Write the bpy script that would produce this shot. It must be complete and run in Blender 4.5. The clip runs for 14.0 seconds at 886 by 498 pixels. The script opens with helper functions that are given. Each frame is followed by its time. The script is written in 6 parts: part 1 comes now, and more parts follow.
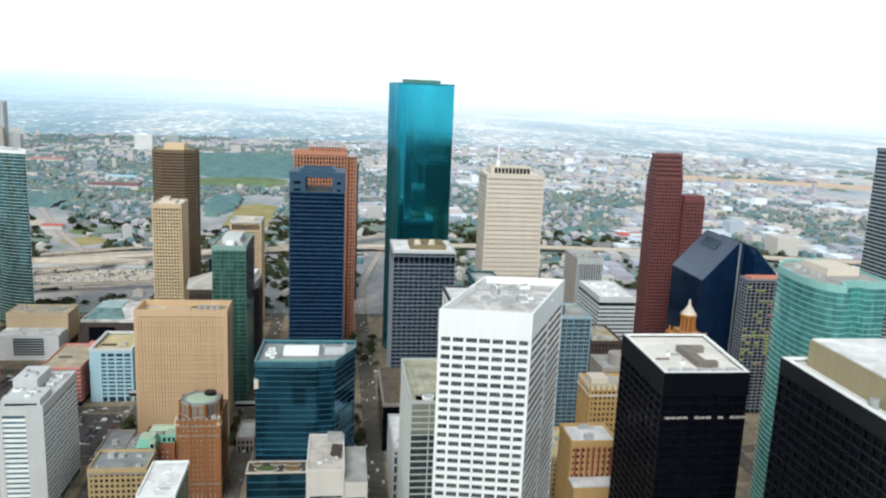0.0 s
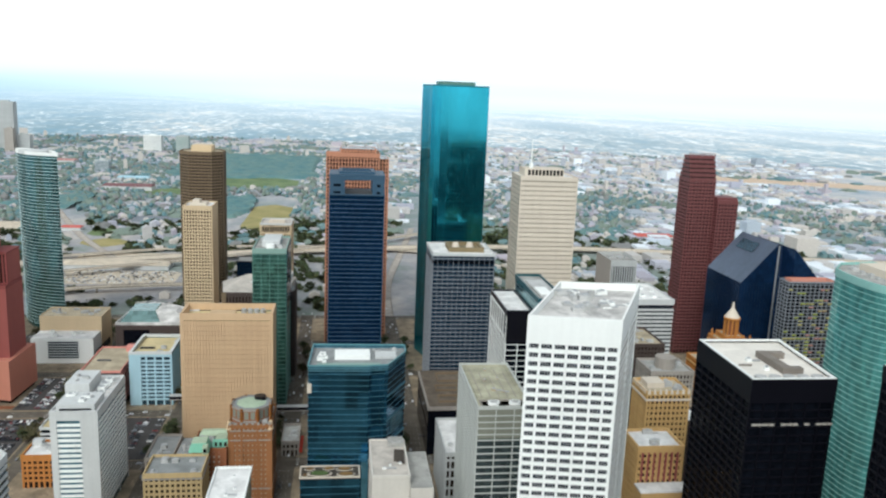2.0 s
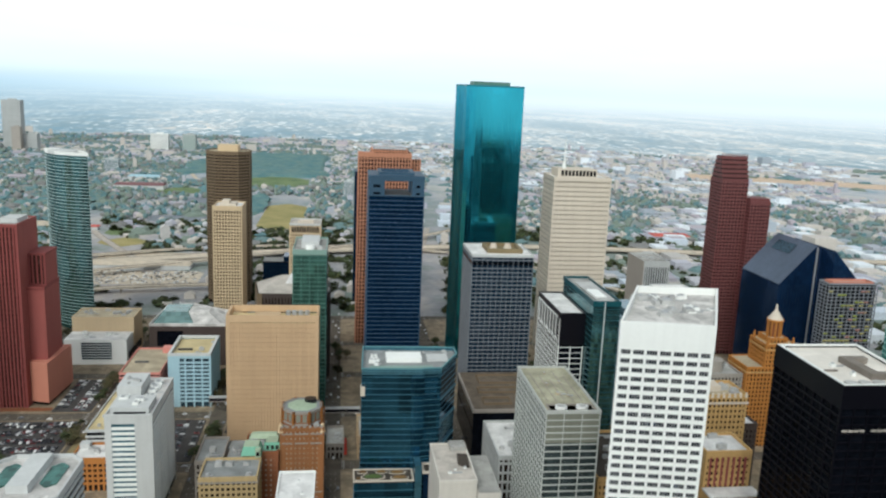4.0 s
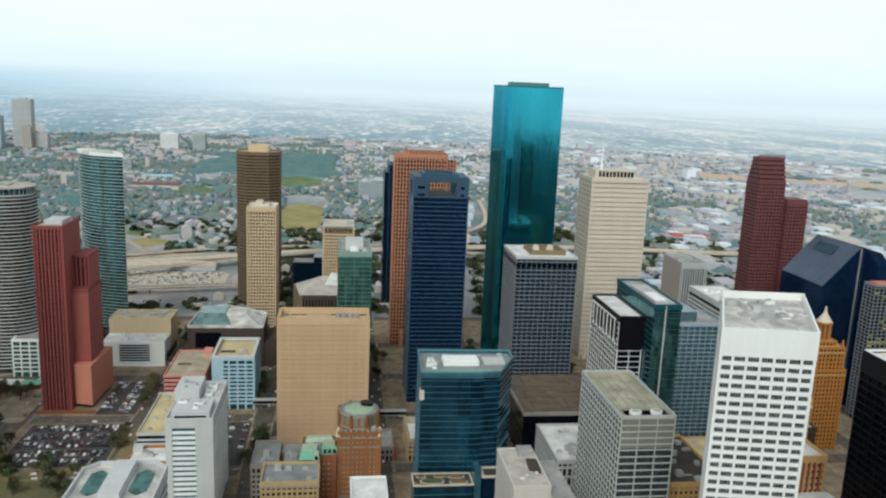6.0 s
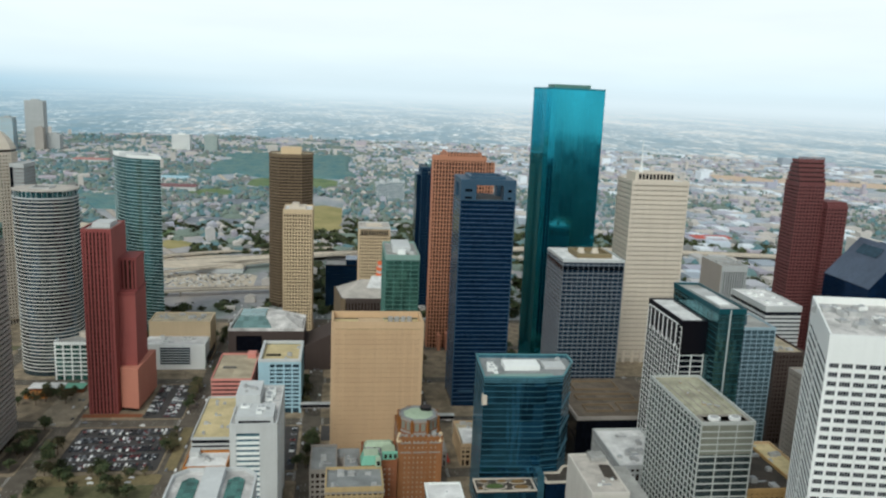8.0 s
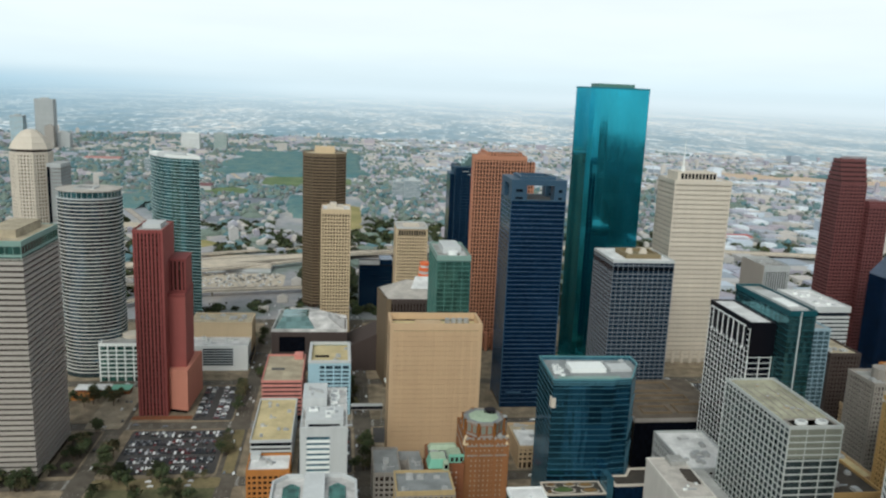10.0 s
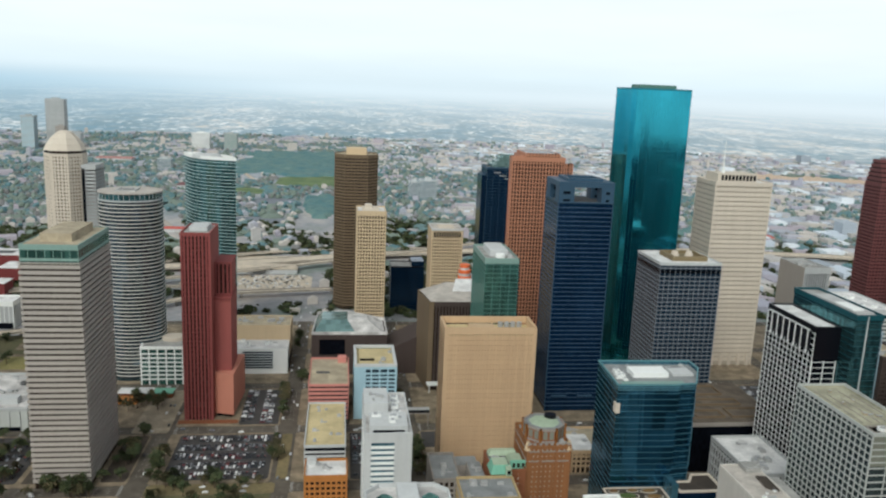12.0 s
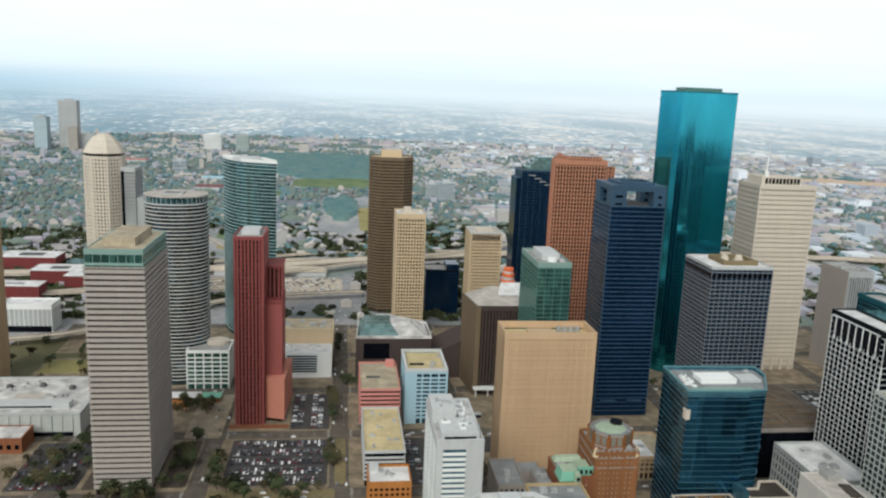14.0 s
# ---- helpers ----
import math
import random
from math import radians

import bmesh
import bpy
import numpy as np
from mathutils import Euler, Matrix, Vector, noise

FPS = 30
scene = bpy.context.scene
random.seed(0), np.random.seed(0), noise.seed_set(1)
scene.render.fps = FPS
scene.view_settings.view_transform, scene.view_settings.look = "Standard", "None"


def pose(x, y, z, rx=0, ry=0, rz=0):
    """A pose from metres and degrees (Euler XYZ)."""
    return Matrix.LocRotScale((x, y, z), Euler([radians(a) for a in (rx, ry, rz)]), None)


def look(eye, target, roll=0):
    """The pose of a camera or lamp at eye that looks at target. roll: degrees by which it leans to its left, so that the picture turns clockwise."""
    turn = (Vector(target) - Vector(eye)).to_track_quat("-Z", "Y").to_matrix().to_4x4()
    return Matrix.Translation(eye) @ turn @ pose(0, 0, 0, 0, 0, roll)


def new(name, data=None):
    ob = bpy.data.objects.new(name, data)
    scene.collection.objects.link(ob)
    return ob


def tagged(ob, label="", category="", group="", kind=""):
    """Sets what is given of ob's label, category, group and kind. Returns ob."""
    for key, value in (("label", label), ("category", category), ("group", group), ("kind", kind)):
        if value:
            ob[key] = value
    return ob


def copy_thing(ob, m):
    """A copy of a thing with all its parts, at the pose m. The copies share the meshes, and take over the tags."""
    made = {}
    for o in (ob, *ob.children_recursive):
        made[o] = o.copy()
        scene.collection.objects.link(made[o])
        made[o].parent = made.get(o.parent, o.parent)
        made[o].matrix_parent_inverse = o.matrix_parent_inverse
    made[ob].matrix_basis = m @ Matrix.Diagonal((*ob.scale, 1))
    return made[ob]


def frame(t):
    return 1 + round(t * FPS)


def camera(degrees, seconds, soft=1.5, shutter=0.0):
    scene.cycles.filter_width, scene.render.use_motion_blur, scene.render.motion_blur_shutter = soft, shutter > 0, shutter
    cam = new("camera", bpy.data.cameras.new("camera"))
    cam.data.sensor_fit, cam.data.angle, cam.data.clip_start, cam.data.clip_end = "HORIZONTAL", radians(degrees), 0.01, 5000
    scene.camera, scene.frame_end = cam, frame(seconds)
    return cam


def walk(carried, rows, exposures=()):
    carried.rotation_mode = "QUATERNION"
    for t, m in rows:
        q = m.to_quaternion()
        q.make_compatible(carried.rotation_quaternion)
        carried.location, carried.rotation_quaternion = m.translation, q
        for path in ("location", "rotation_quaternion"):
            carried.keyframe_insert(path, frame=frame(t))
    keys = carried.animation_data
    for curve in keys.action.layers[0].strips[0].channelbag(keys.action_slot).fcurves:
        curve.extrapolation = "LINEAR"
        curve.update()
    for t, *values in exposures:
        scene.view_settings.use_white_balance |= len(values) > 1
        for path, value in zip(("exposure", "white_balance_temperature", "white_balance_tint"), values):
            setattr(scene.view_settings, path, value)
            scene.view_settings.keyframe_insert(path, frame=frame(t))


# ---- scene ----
cam = camera(58.8, 14.0, soft=2.3)
METRES, EYE, TILT, LEAN, TURN = 289.0, 293.0, 0.0, 0.0, -7.7
ROWS = [
    (0.0, 0.0, 0.0, 0.0, 0.47, -11.21, -2.36),
    (0.5, -0.034, 0.0012, 0.0008, 0.46, -11.23, -2.33),
    (1.0, -0.0639, 0.0037, 0.0012, 0.48, -11.22, -2.3),
    (1.5, -0.0967, 0.0061, 0.0016, 0.49, -11.19, -2.3),
    (2.0, -0.126, 0.0087, 0.0022, 0.51, -11.22, -2.3),
    (2.5, -0.1584, 0.0117, 0.0028, 0.49, -11.25, -2.31),
    (5.0, -0.3287, 0.0263, 0.0042, 0.38, -11.41, -2.39),
    (5.5, -0.3647, 0.0297, 0.0045, 0.39, -11.44, -2.38),
    (6.0, -0.3974, 0.033, 0.0047, 0.45, -11.42, -2.37),
    (6.5, -0.4339, 0.0365, 0.005, 0.5, -11.39, -2.37),
    (7.0, -0.4666, 0.0382, 0.0049, 0.51, -11.29, -2.38),
    (7.5, -0.5037, 0.0405, 0.0044, 0.52, -11.33, -2.39),
    (8.0, -0.5396, 0.0442, 0.0035, 0.59, -11.36, -2.36),
    (10.5, -0.7356, 0.0635, 0.0028, 0.52, -11.53, -2.33),
    (11.0, -0.7693, 0.0684, 0.003, 0.55, -11.52, -2.33),
    (11.5, -0.8072, 0.073, 0.0026, 0.56, -11.55, -2.32),
    (12.0, -0.8418, 0.0778, 0.0035, 0.58, -11.57, -2.3),
    (12.5, -0.8795, 0.0819, 0.0038, 0.66, -11.52, -2.3),
    (13.0, -0.9191, 0.0854, 0.0042, 0.69, -11.5, -2.32),
    (13.5, -0.9554, 0.0888, 0.0045, 0.72, -11.52, -2.31),
    (14.0, -0.9955, 0.0907, 0.0035, 0.69, -11.5, -2.34),
]
walk(cam, [(t, pose(0, 0, EYE, TILT, LEAN, TURN) @ pose(METRES * x, METRES * y, METRES * z, 90 + pitch, roll, yaw)) for t, x, y, z, yaw, pitch, roll in ROWS],
     exposures=[(0.0, 0.02, 5950, 4), (2.5, -0.10, 5980, 3), (5.0, -0.34, 6100, 2), (8.0, -0.45, 6050, 1), (11.0, -0.45, 6100, 2), (14.0, -0.35, 6200, 5)])

# ---- world and light ----
world = bpy.data.worlds.new("overcast_sky")
scene.world = world
world.use_nodes = True
wn, wl = world.node_tree.nodes, world.node_tree.links
wn.clear()


def wnode(kind, **given):
    n = wn.new(kind)
    for k, v in given.items():
        n.inputs[k].default_value = v
    return n


SUN_FROM = Vector((-0.32, -0.72, 0.66)).normalized()
sky = wn.new("ShaderNodeTexSky")
sky.sky_type, sky.sun_disc = "NISHITA", False
sky.sun_elevation, sky.sun_rotation = math.asin(SUN_FROM.z), math.atan2(SUN_FROM.x, SUN_FROM.y)
sky.dust_density, sky.air_density = 4.0, 1.0
dim = wnode("ShaderNodeVectorMath")
dim.operation = "SCALE"
dim.inputs["Scale"].default_value = 0.10
wl.new(sky.outputs[0], dim.inputs[0])
co = wn.new("ShaderNodeTexCoord")
sep = wn.new("ShaderNodeSeparateXYZ")
wl.new(co.outputs["Generated"], sep.inputs[0])
ramp = wn.new("ShaderNodeValToRGB")                 # cloud deck: pale blue low down, white above, brighter overhead
wl.new(sep.outputs["Z"], ramp.inputs[0])
ramp.color_ramp.elements[0].position, ramp.color_ramp.elements[0].color = 0.0, (1.13, 1.25, 1.33, 1)
ramp.color_ramp.elements[1].position, ramp.color_ramp.elements[1].color = 1.0, (0.45, 0.465, 0.49, 1)
for at, c in ((0.018, (1.24, 1.35, 1.42, 1)), (0.045, (1.36, 1.42, 1.46, 1)), (0.09, (1.42, 1.44, 1.47, 1)), (0.16, (1.42, 1.43, 1.46, 1)), (0.40, (0.72, 0.73, 0.76, 1))):
    ramp.color_ramp.elements.new(at).color = c
cl_map = wn.new("ShaderNodeMapping")
cl_map.inputs["Scale"].default_value = (2.2, 2.2, 16.0)
wl.new(co.outputs["Generated"], cl_map.inputs[0])
cl = wnode("ShaderNodeTexNoise", Scale=1.7, Detail=5.0, Roughness=0.55)
wl.new(cl_map.outputs[0], cl.inputs["Vector"])
cl_r = wn.new("ShaderNodeMapRange")
cl_r.inputs["From Min"].default_value, cl_r.inputs["From Max"].default_value = 0.3, 0.7
cl_r.inputs["To Min"].default_value, cl_r.inputs["To Max"].default_value = 0.96, 1.02
wl.new(cl.outputs[0], cl_r.inputs[0])
deck = wn.new("ShaderNodeVectorMath")
deck.operation = "SCALE"
wl.new(ramp.outputs[0], deck.inputs[0])
wl.new(cl_r.outputs[0], deck.inputs["Scale"])
blend = wn.new("ShaderNodeMix")
blend.data_type = "RGBA"
blend.inputs["Factor"].default_value = 0.93
wl.new(dim.outputs[0], blend.inputs["A"])
wl.new(deck.outputs[0], blend.inputs["B"])
bg = wn.new("ShaderNodeBackground")
bg.inputs["Strength"].default_value = 1.0
wl.new(blend.outputs["Result"], bg.inputs["Color"])
wout = wn.new("ShaderNodeOutputWorld")
wl.new(bg.outputs[0], wout.inputs["Surface"])

sun_data = bpy.data.lights.new("sun", "SUN")
sun_data.energy, sun_data.angle, sun_data.color = 3.2, radians(38), (1.0, 0.95, 0.88)
sun = new("sun", sun_data)
sun.matrix_world = look(SUN_FROM * 900, (0, 0, 0))


# ---- materials ----
def material(name):
    m = bpy.data.materials.new(name)
    m.use_nodes = True
    t = m.node_tree
    t.nodes.clear()
    out = t.nodes.new("ShaderNodeOutputMaterial")
    p = t.nodes.new("ShaderNodeBsdfPrincipled")
    t.links.new(p.outputs[0], out.inputs[0])
    return m, t, p


def node(t, kind, links=(), **given):
    n = t.nodes.new(kind)
    for k, v in given.items():
        n.inputs[k].default_value = v
    for k, v in links:
        t.links.new(v, n.inputs[k])
    return n


def mathn(t, op, a, b=None, c=None):
    n = t.nodes.new("ShaderNodeMath")
    n.operation = op
    for i, v in enumerate((a, b, c)):
        if v is None:
            continue
        if isinstance(v, (int, float)):
            n.inputs[i].default_value = v
        else:
            t.links.new(v, n.inputs[i])
    return n.outputs[0]


def noise_at(t, pos, scale, stretch=(1, 1, 1), detail=3.0):
    mp = node(t, "ShaderNodeMapping", [("Vector", pos)], Scale=stretch)
    return node(t, "ShaderNodeTexNoise", [("Vector", mp.outputs[0])], Scale=scale, Detail=detail).outputs[0]


def shade(t, colour, value):
    """The colour, scaled by a value."""
    n = t.nodes.new("ShaderNodeVectorMath")
    n.operation = "SCALE"
    n.inputs[0].default_value = colour[:3]
    t.links.new(value, n.inputs["Scale"])
    return n.outputs[0]


def wall_mat(name, colour, rough=0.85, stain=0.3, metal=0.0, grain=0.6):
    """Painted, stone or concrete cladding: broad staining, rain streaks, grain."""
    m, t, p = material(name)
    pos = t.nodes.new("ShaderNodeNewGeometry").outputs["Position"]
    broad = noise_at(t, pos, 0.045, detail=4)
    streak = noise_at(t, pos, 0.35, (1, 1, 0.06), 4)
    fine = noise_at(t, pos, grain, detail=5)
    piece = t.nodes.new("ShaderNodeObjectInfo").outputs["Random"]
    v = mathn(t, "MULTIPLY_ADD", broad, stain, 1 - stain * 0.5)
    v = mathn(t, "MULTIPLY", v, mathn(t, "MULTIPLY_ADD", streak, stain, 1 - stain * 0.5))
    v = mathn(t, "MULTIPLY", v, mathn(t, "MULTIPLY_ADD", fine, stain * 0.5, 1 - stain * 0.25))
    v = mathn(t, "MULTIPLY", v, mathn(t, "MULTIPLY_ADD", piece, 0.1, 0.95))
    t.links.new(shade(t, colour, v), p.inputs["Base Color"])
    p.inputs["Roughness"].default_value, p.inputs["Metallic"].default_value = rough, metal
    p.inputs["Specular IOR Level"].default_value = 0.3
    b = node(t, "ShaderNodeBump", [("Height", fine)], Strength=0.25, Distance=0.05)
    t.links.new(b.outputs[0], p.inputs["Normal"])
    return m


def glass_mat(name, colour, rough=0.08, metal=0.75, cell=(1.7, 1.7, 4.0), vary=0.5, wave=0.25, blinds=0.0, gloss=0.28, drawn=0.5):
    """Coated window glass: panes differ a little, and the sheets are not quite flat. Large cells with a strong vary
    paint patchy reflections into the colour.
    """
    m, t, p = material(name)
    pos = t.nodes.new("ShaderNodeNewGeometry").outputs["Position"]
    mp = node(t, "ShaderNodeMapping", [("Vector", pos)], Scale=[1 / c for c in cell], Location=(0.37, 0.41, 0.0))
    fl = t.nodes.new("ShaderNodeVectorMath")
    fl.operation = "FLOOR"
    t.links.new(mp.outputs[0], fl.inputs[0])
    pane = node(t, "ShaderNodeTexWhiteNoise", [("Vector", fl.outputs[0])]).outputs["Value"]
    broad = noise_at(t, pos, 0.05, (1, 1, 0.35), 3)
    v = mathn(t, "MULTIPLY_ADD", pane, vary, 1 - vary * 0.5)
    v = mathn(t, "MULTIPLY", v, mathn(t, "MULTIPLY_ADD", broad, 0.5, 0.75))
    if blinds:
        lit = mathn(t, "GREATER_THAN", pane, 1 - blinds)
        v = mathn(t, "MULTIPLY_ADD", lit, 1.6, v)
    t.links.new(shade(t, colour, v), p.inputs["Base Color"])
    p.inputs["Metallic"].default_value = metal
    p.inputs["Specular IOR Level"].default_value = gloss
    t.links.new(mathn(t, "MULTIPLY_ADD", pane, 0.08, rough), p.inputs["Roughness"])
    warp = noise_at(t, pos, 0.22, (1, 1, drawn), 2)
    b = node(t, "ShaderNodeBump", [("Height", warp)], Strength=wave, Distance=0.25)
    t.links.new(b.outputs[0], p.inputs["Normal"])
    return m


def roof_mat(name, colour, patch=0.5, rough=0.95):
    """Roof membrane or gravel: ponding stains and patched sheets."""
    m, t, p = material(name)
    pos = t.nodes.new("ShaderNodeNewGeometry").outputs["Position"]
    big = noise_at(t, pos, 0.09, detail=5)
    mid = noise_at(t, pos, 0.5, detail=4)
    sheet = node(t, "ShaderNodeTexVoronoi", [("Vector", pos)], Scale=0.12).outputs["Color"]
    sx = t.nodes.new("ShaderNodeSeparateXYZ")
    t.links.new(sheet, sx.inputs[0])
    v = mathn(t, "MULTIPLY_ADD", big, patch * 1.6, 1 - patch * 0.9)
    v = mathn(t, "MULTIPLY", v, mathn(t, "MULTIPLY_ADD", mid, patch * 0.7, 1 - patch * 0.35))
    v = mathn(t, "MULTIPLY", v, mathn(t, "MULTIPLY_ADD", sx.outputs[0], patch * 0.4, 1 - patch * 0.2))
    t.links.new(shade(t, colour, v), p.inputs["Base Color"])
    p.inputs["Roughness"].default_value = rough
    return m


def island_mat(name, colours, rough=0.9, by_object=False):
    """Every loose piece takes one of the colours."""
    m, t, p = material(name)
    if by_object:
        r = t.nodes.new("ShaderNodeObjectInfo").outputs["Random"]
    else:
        r = t.nodes.new("ShaderNodeNewGeometry").outputs["Random Per Island"]
    cr = node(t, "ShaderNodeValToRGB", [(0, r)])
    cr.color_ramp.interpolation = "CONSTANT"
    for i, c in enumerate(colours):
        e = cr.color_ramp.elements[i] if i < 2 else cr.color_ramp.elements.new(0.5)
        e.position, e.color = i / len(colours), (*c, 1)
    pos = t.nodes.new("ShaderNodeNewGeometry").outputs["Position"]
    fine = noise_at(t, pos, 0.3, detail=4)
    n = t.nodes.new("ShaderNodeVectorMath")
    n.operation = "SCALE"
    t.links.new(cr.outputs[0], n.inputs[0])
    t.links.new(mathn(t, "MULTIPLY_ADD", fine, 0.5, 0.75), n.inputs["Scale"])
    t.links.new(n.outputs[0], p.inputs["Base Color"])
    p.inputs["Roughness"].default_value = rough
    return m


def plain_mat(name, colour, rough=0.6, metal=0.0):
    return wall_mat(name, colour, rough, 0.15, metal)


WHITE = wall_mat("white_cladding", (0.79, 0.80, 0.775), 0.7, 0.12)
OFFWHITE = wall_mat("white_concrete", (0.52, 0.53, 0.525), 0.85, 0.25)
CREAM = wall_mat("travertine", (0.60, 0.53, 0.44), 0.8, 0.15)
TAN = wall_mat("tan_precast", (0.50, 0.36, 0.22), 0.85, 0.2)
BEIGE = wall_mat("beige_precast", (0.58, 0.45, 0.29), 0.85, 0.15)
BOXTAN = wall_mat("tan_aggregate_panel", (0.53, 0.37, 0.225), 0.85, 0.15)
BROWN = wall_mat("brown_precast", (0.165, 0.12, 0.075), 0.8, 0.2)
UMBER = wall_mat("umber_granite", (0.062, 0.045, 0.040), 0.7, 0.2)
COPPER = wall_mat("copper_granite", (0.43, 0.195, 0.118), 0.6, 0.2)
REDSTONE = wall_mat("red_granite", (0.145, 0.050, 0.050), 0.6, 0.15)
REDPANEL = wall_mat("red_precast", (0.235, 0.060, 0.056), 0.75, 0.2)
REDFLANK = wall_mat("pale_red_precast", (0.29, 0.085, 0.075), 0.8, 0.2)
SALMON = wall_mat("salmon_precast", (0.52, 0.215, 0.15), 0.85, 0.15)
BRICK = wall_mat("red_brick", (0.235, 0.090, 0.042), 0.9, 0.3)
AMBERBRICK = wall_mat("amber_brick", (0.255, 0.112, 0.045), 0.9, 0.4)
ORANGE = wall_mat("orange_brick", (0.42, 0.17, 0.045), 0.9, 0.3)
GOLD = wall_mat("gold_terracotta", (0.42, 0.175, 0.04), 0.75, 0.3)
OCHRE = wall_mat("ochre_stone", (0.50, 0.32, 0.13), 0.85, 0.3)
YELLOW = wall_mat("yellow_brick", (0.44, 0.33, 0.17), 0.9, 0.3)
GREY = wall_mat("grey_precast", (0.20, 0.22, 0.235), 0.8, 0.2)
LGREY = wall_mat("light_grey_precast", (0.42, 0.43, 0.425), 0.8, 0.25)
STONEBAND = wall_mat("grey_stone_band", (0.37, 0.335, 0.30), 0.8, 0.15)
PALEBAND = wall_mat("pale_grey_green_precast", (0.46, 0.475, 0.45), 0.8, 0.2)
OLIVEGREY = wall_mat("olive_grey_screen", (0.20, 0.205, 0.165), 0.7, 0.3)
CONCRETE = wall_mat("concrete", (0.30, 0.27, 0.24), 0.9, 0.4)
BLACKMETAL = wall_mat("black_anodised_metal", (0.005, 0.005, 0.008), 0.28, 0.2)
BLUEGREY = wall_mat("blue_grey_metal", (0.034, 0.074, 0.120), 0.5, 0.2)
PALEGREEN = wall_mat("pale_green_metal", (0.22, 0.33, 0.29), 0.5, 0.2)
AQUATRIM = wall_mat("aqua_steel_trim", (0.13, 0.30, 0.33), 0.4, 0.2, 0.3)
FOAM = wall_mat("pale_foam_green_metal", (0.40, 0.50, 0.49), 0.5, 0.2)
AQUA = wall_mat("aqua_frame", (0.26, 0.48, 0.44), 0.5, 0.2)
SKYBLUE = wall_mat("sky_blue_panel", (0.37, 0.54, 0.62), 0.7, 0.2)
PALEBLUE = wall_mat("pale_blue_metal", (0.30, 0.40, 0.46), 0.6, 0.2)
PINK = wall_mat("pink_stucco", (0.58, 0.24, 0.20), 0.85, 0.2)
PALECOPPER = wall_mat("pale_green_copper_sheet", (0.36, 0.44, 0.32), 0.75, 0.4)
VERDIGRIS = wall_mat("green_copper_sheet", (0.20, 0.45, 0.33), 0.7, 0.4)
TEALMETAL = wall_mat("teal_metal", (0.015, 0.09, 0.11), 0.4, 0.2, 0.3)
TEALTRIM = wall_mat("teal_mullion_metal", (0.035, 0.22, 0.27), 0.35, 0.2, 0.7)
STEEL = wall_mat("galvanised_steel", (0.42, 0.43, 0.44), 0.5, 0.3, 0.5)
GREENMETAL = wall_mat("green_metal", (0.085, 0.185, 0.16), 0.5, 0.2)
BLUEMETAL = wall_mat("blue_steel_trim", (0.075, 0.190, 0.245), 0.4, 0.2, 0.3)
REDPAINT = wall_mat("red_paint", (0.55, 0.05, 0.03), 0.6, 0.2)
OLIVE = wall_mat("olive_brown_metal", (0.20, 0.155, 0.085), 0.7, 0.3)
ORANGEPAINT = wall_mat("orange_paint", (0.75, 0.17, 0.06), 0.6, 0.2)

G_TEAL = glass_mat("teal_mirror_glass", (0.060, 0.43, 0.545), 0.05, 0.97, (1.5, 1.5, 4.25), 0.10, 0.30, drawn=0.02)
G_NAVY = glass_mat("navy_glass", (0.010, 0.036, 0.085), 0.10, 0.6, (1.6, 1.6, 4.1), 0.5, 0.15)
G_DARK = glass_mat("dark_glass", (0.018, 0.022, 0.03), 0.15, 0.2, (1.6, 1.6, 4.0), 0.7, 0.2, 0.03, gloss=0.12)
G_BLACK = glass_mat("black_glass", (0.004, 0.005, 0.008), 0.08, 0.0, (1.6, 1.6, 4.0), 0.8, gloss=0.07)
G_GREEN = glass_mat("green_glass", (0.085, 0.205, 0.175), 0.09, 0.7, (3.2, 3.2, 8.0), 0.9, 0.7, drawn=0.15)
G_AQUA = glass_mat("aqua_glass", (0.14, 0.41, 0.39), 0.09, 0.5, (2.4, 2.4, 7.4), 0.6, 0.7)
G_BLUE = glass_mat("blue_glass", (0.033, 0.122, 0.215), 0.04, 0.9, (9.0, 9.0, 12.6), 1.0, 0.9, drawn=0.12)
G_PALE = glass_mat("pale_blue_glass", (0.09, 0.22, 0.29), 0.15, 0.6, (1.6, 1.6, 4.0), 0.4)
G_SKYLIGHT = glass_mat("pale_green_skylight", (0.20, 0.31, 0.30), 0.15, 0.5, (5.0, 5.0, 5.0), 0.5)
G_MIST = glass_mat("misty_blue_glass", (0.15, 0.235, 0.285), 0.12, 0.6, (2.4, 2.4, 4.0), 0.5)
G_BRONZE = glass_mat("bronze_glass", (0.028, 0.019, 0.015), 0.2, 0.2, (1.6, 1.6, 4.0), 0.6)
G_BLIND = wall_mat("pale_window_blind", (0.42, 0.37, 0.30), 0.6)
G_OVAL = glass_mat("sea_green_glass", (0.10, 0.235, 0.255), 0.08, 0.85, (2.4, 2.4, 7.6), 1.0, 0.9, drawn=0.06)
G_ROOF = glass_mat("slate_roof_glass", (0.115, 0.145, 0.20), 0.28, 0.55, (3.0, 3.0, 3.0), 0.15, 0.04)
G_SLATE = glass_mat("slate_glass", (0.045, 0.085, 0.12), 0.12, 0.55, (1.6, 1.6, 3.6), 0.6)

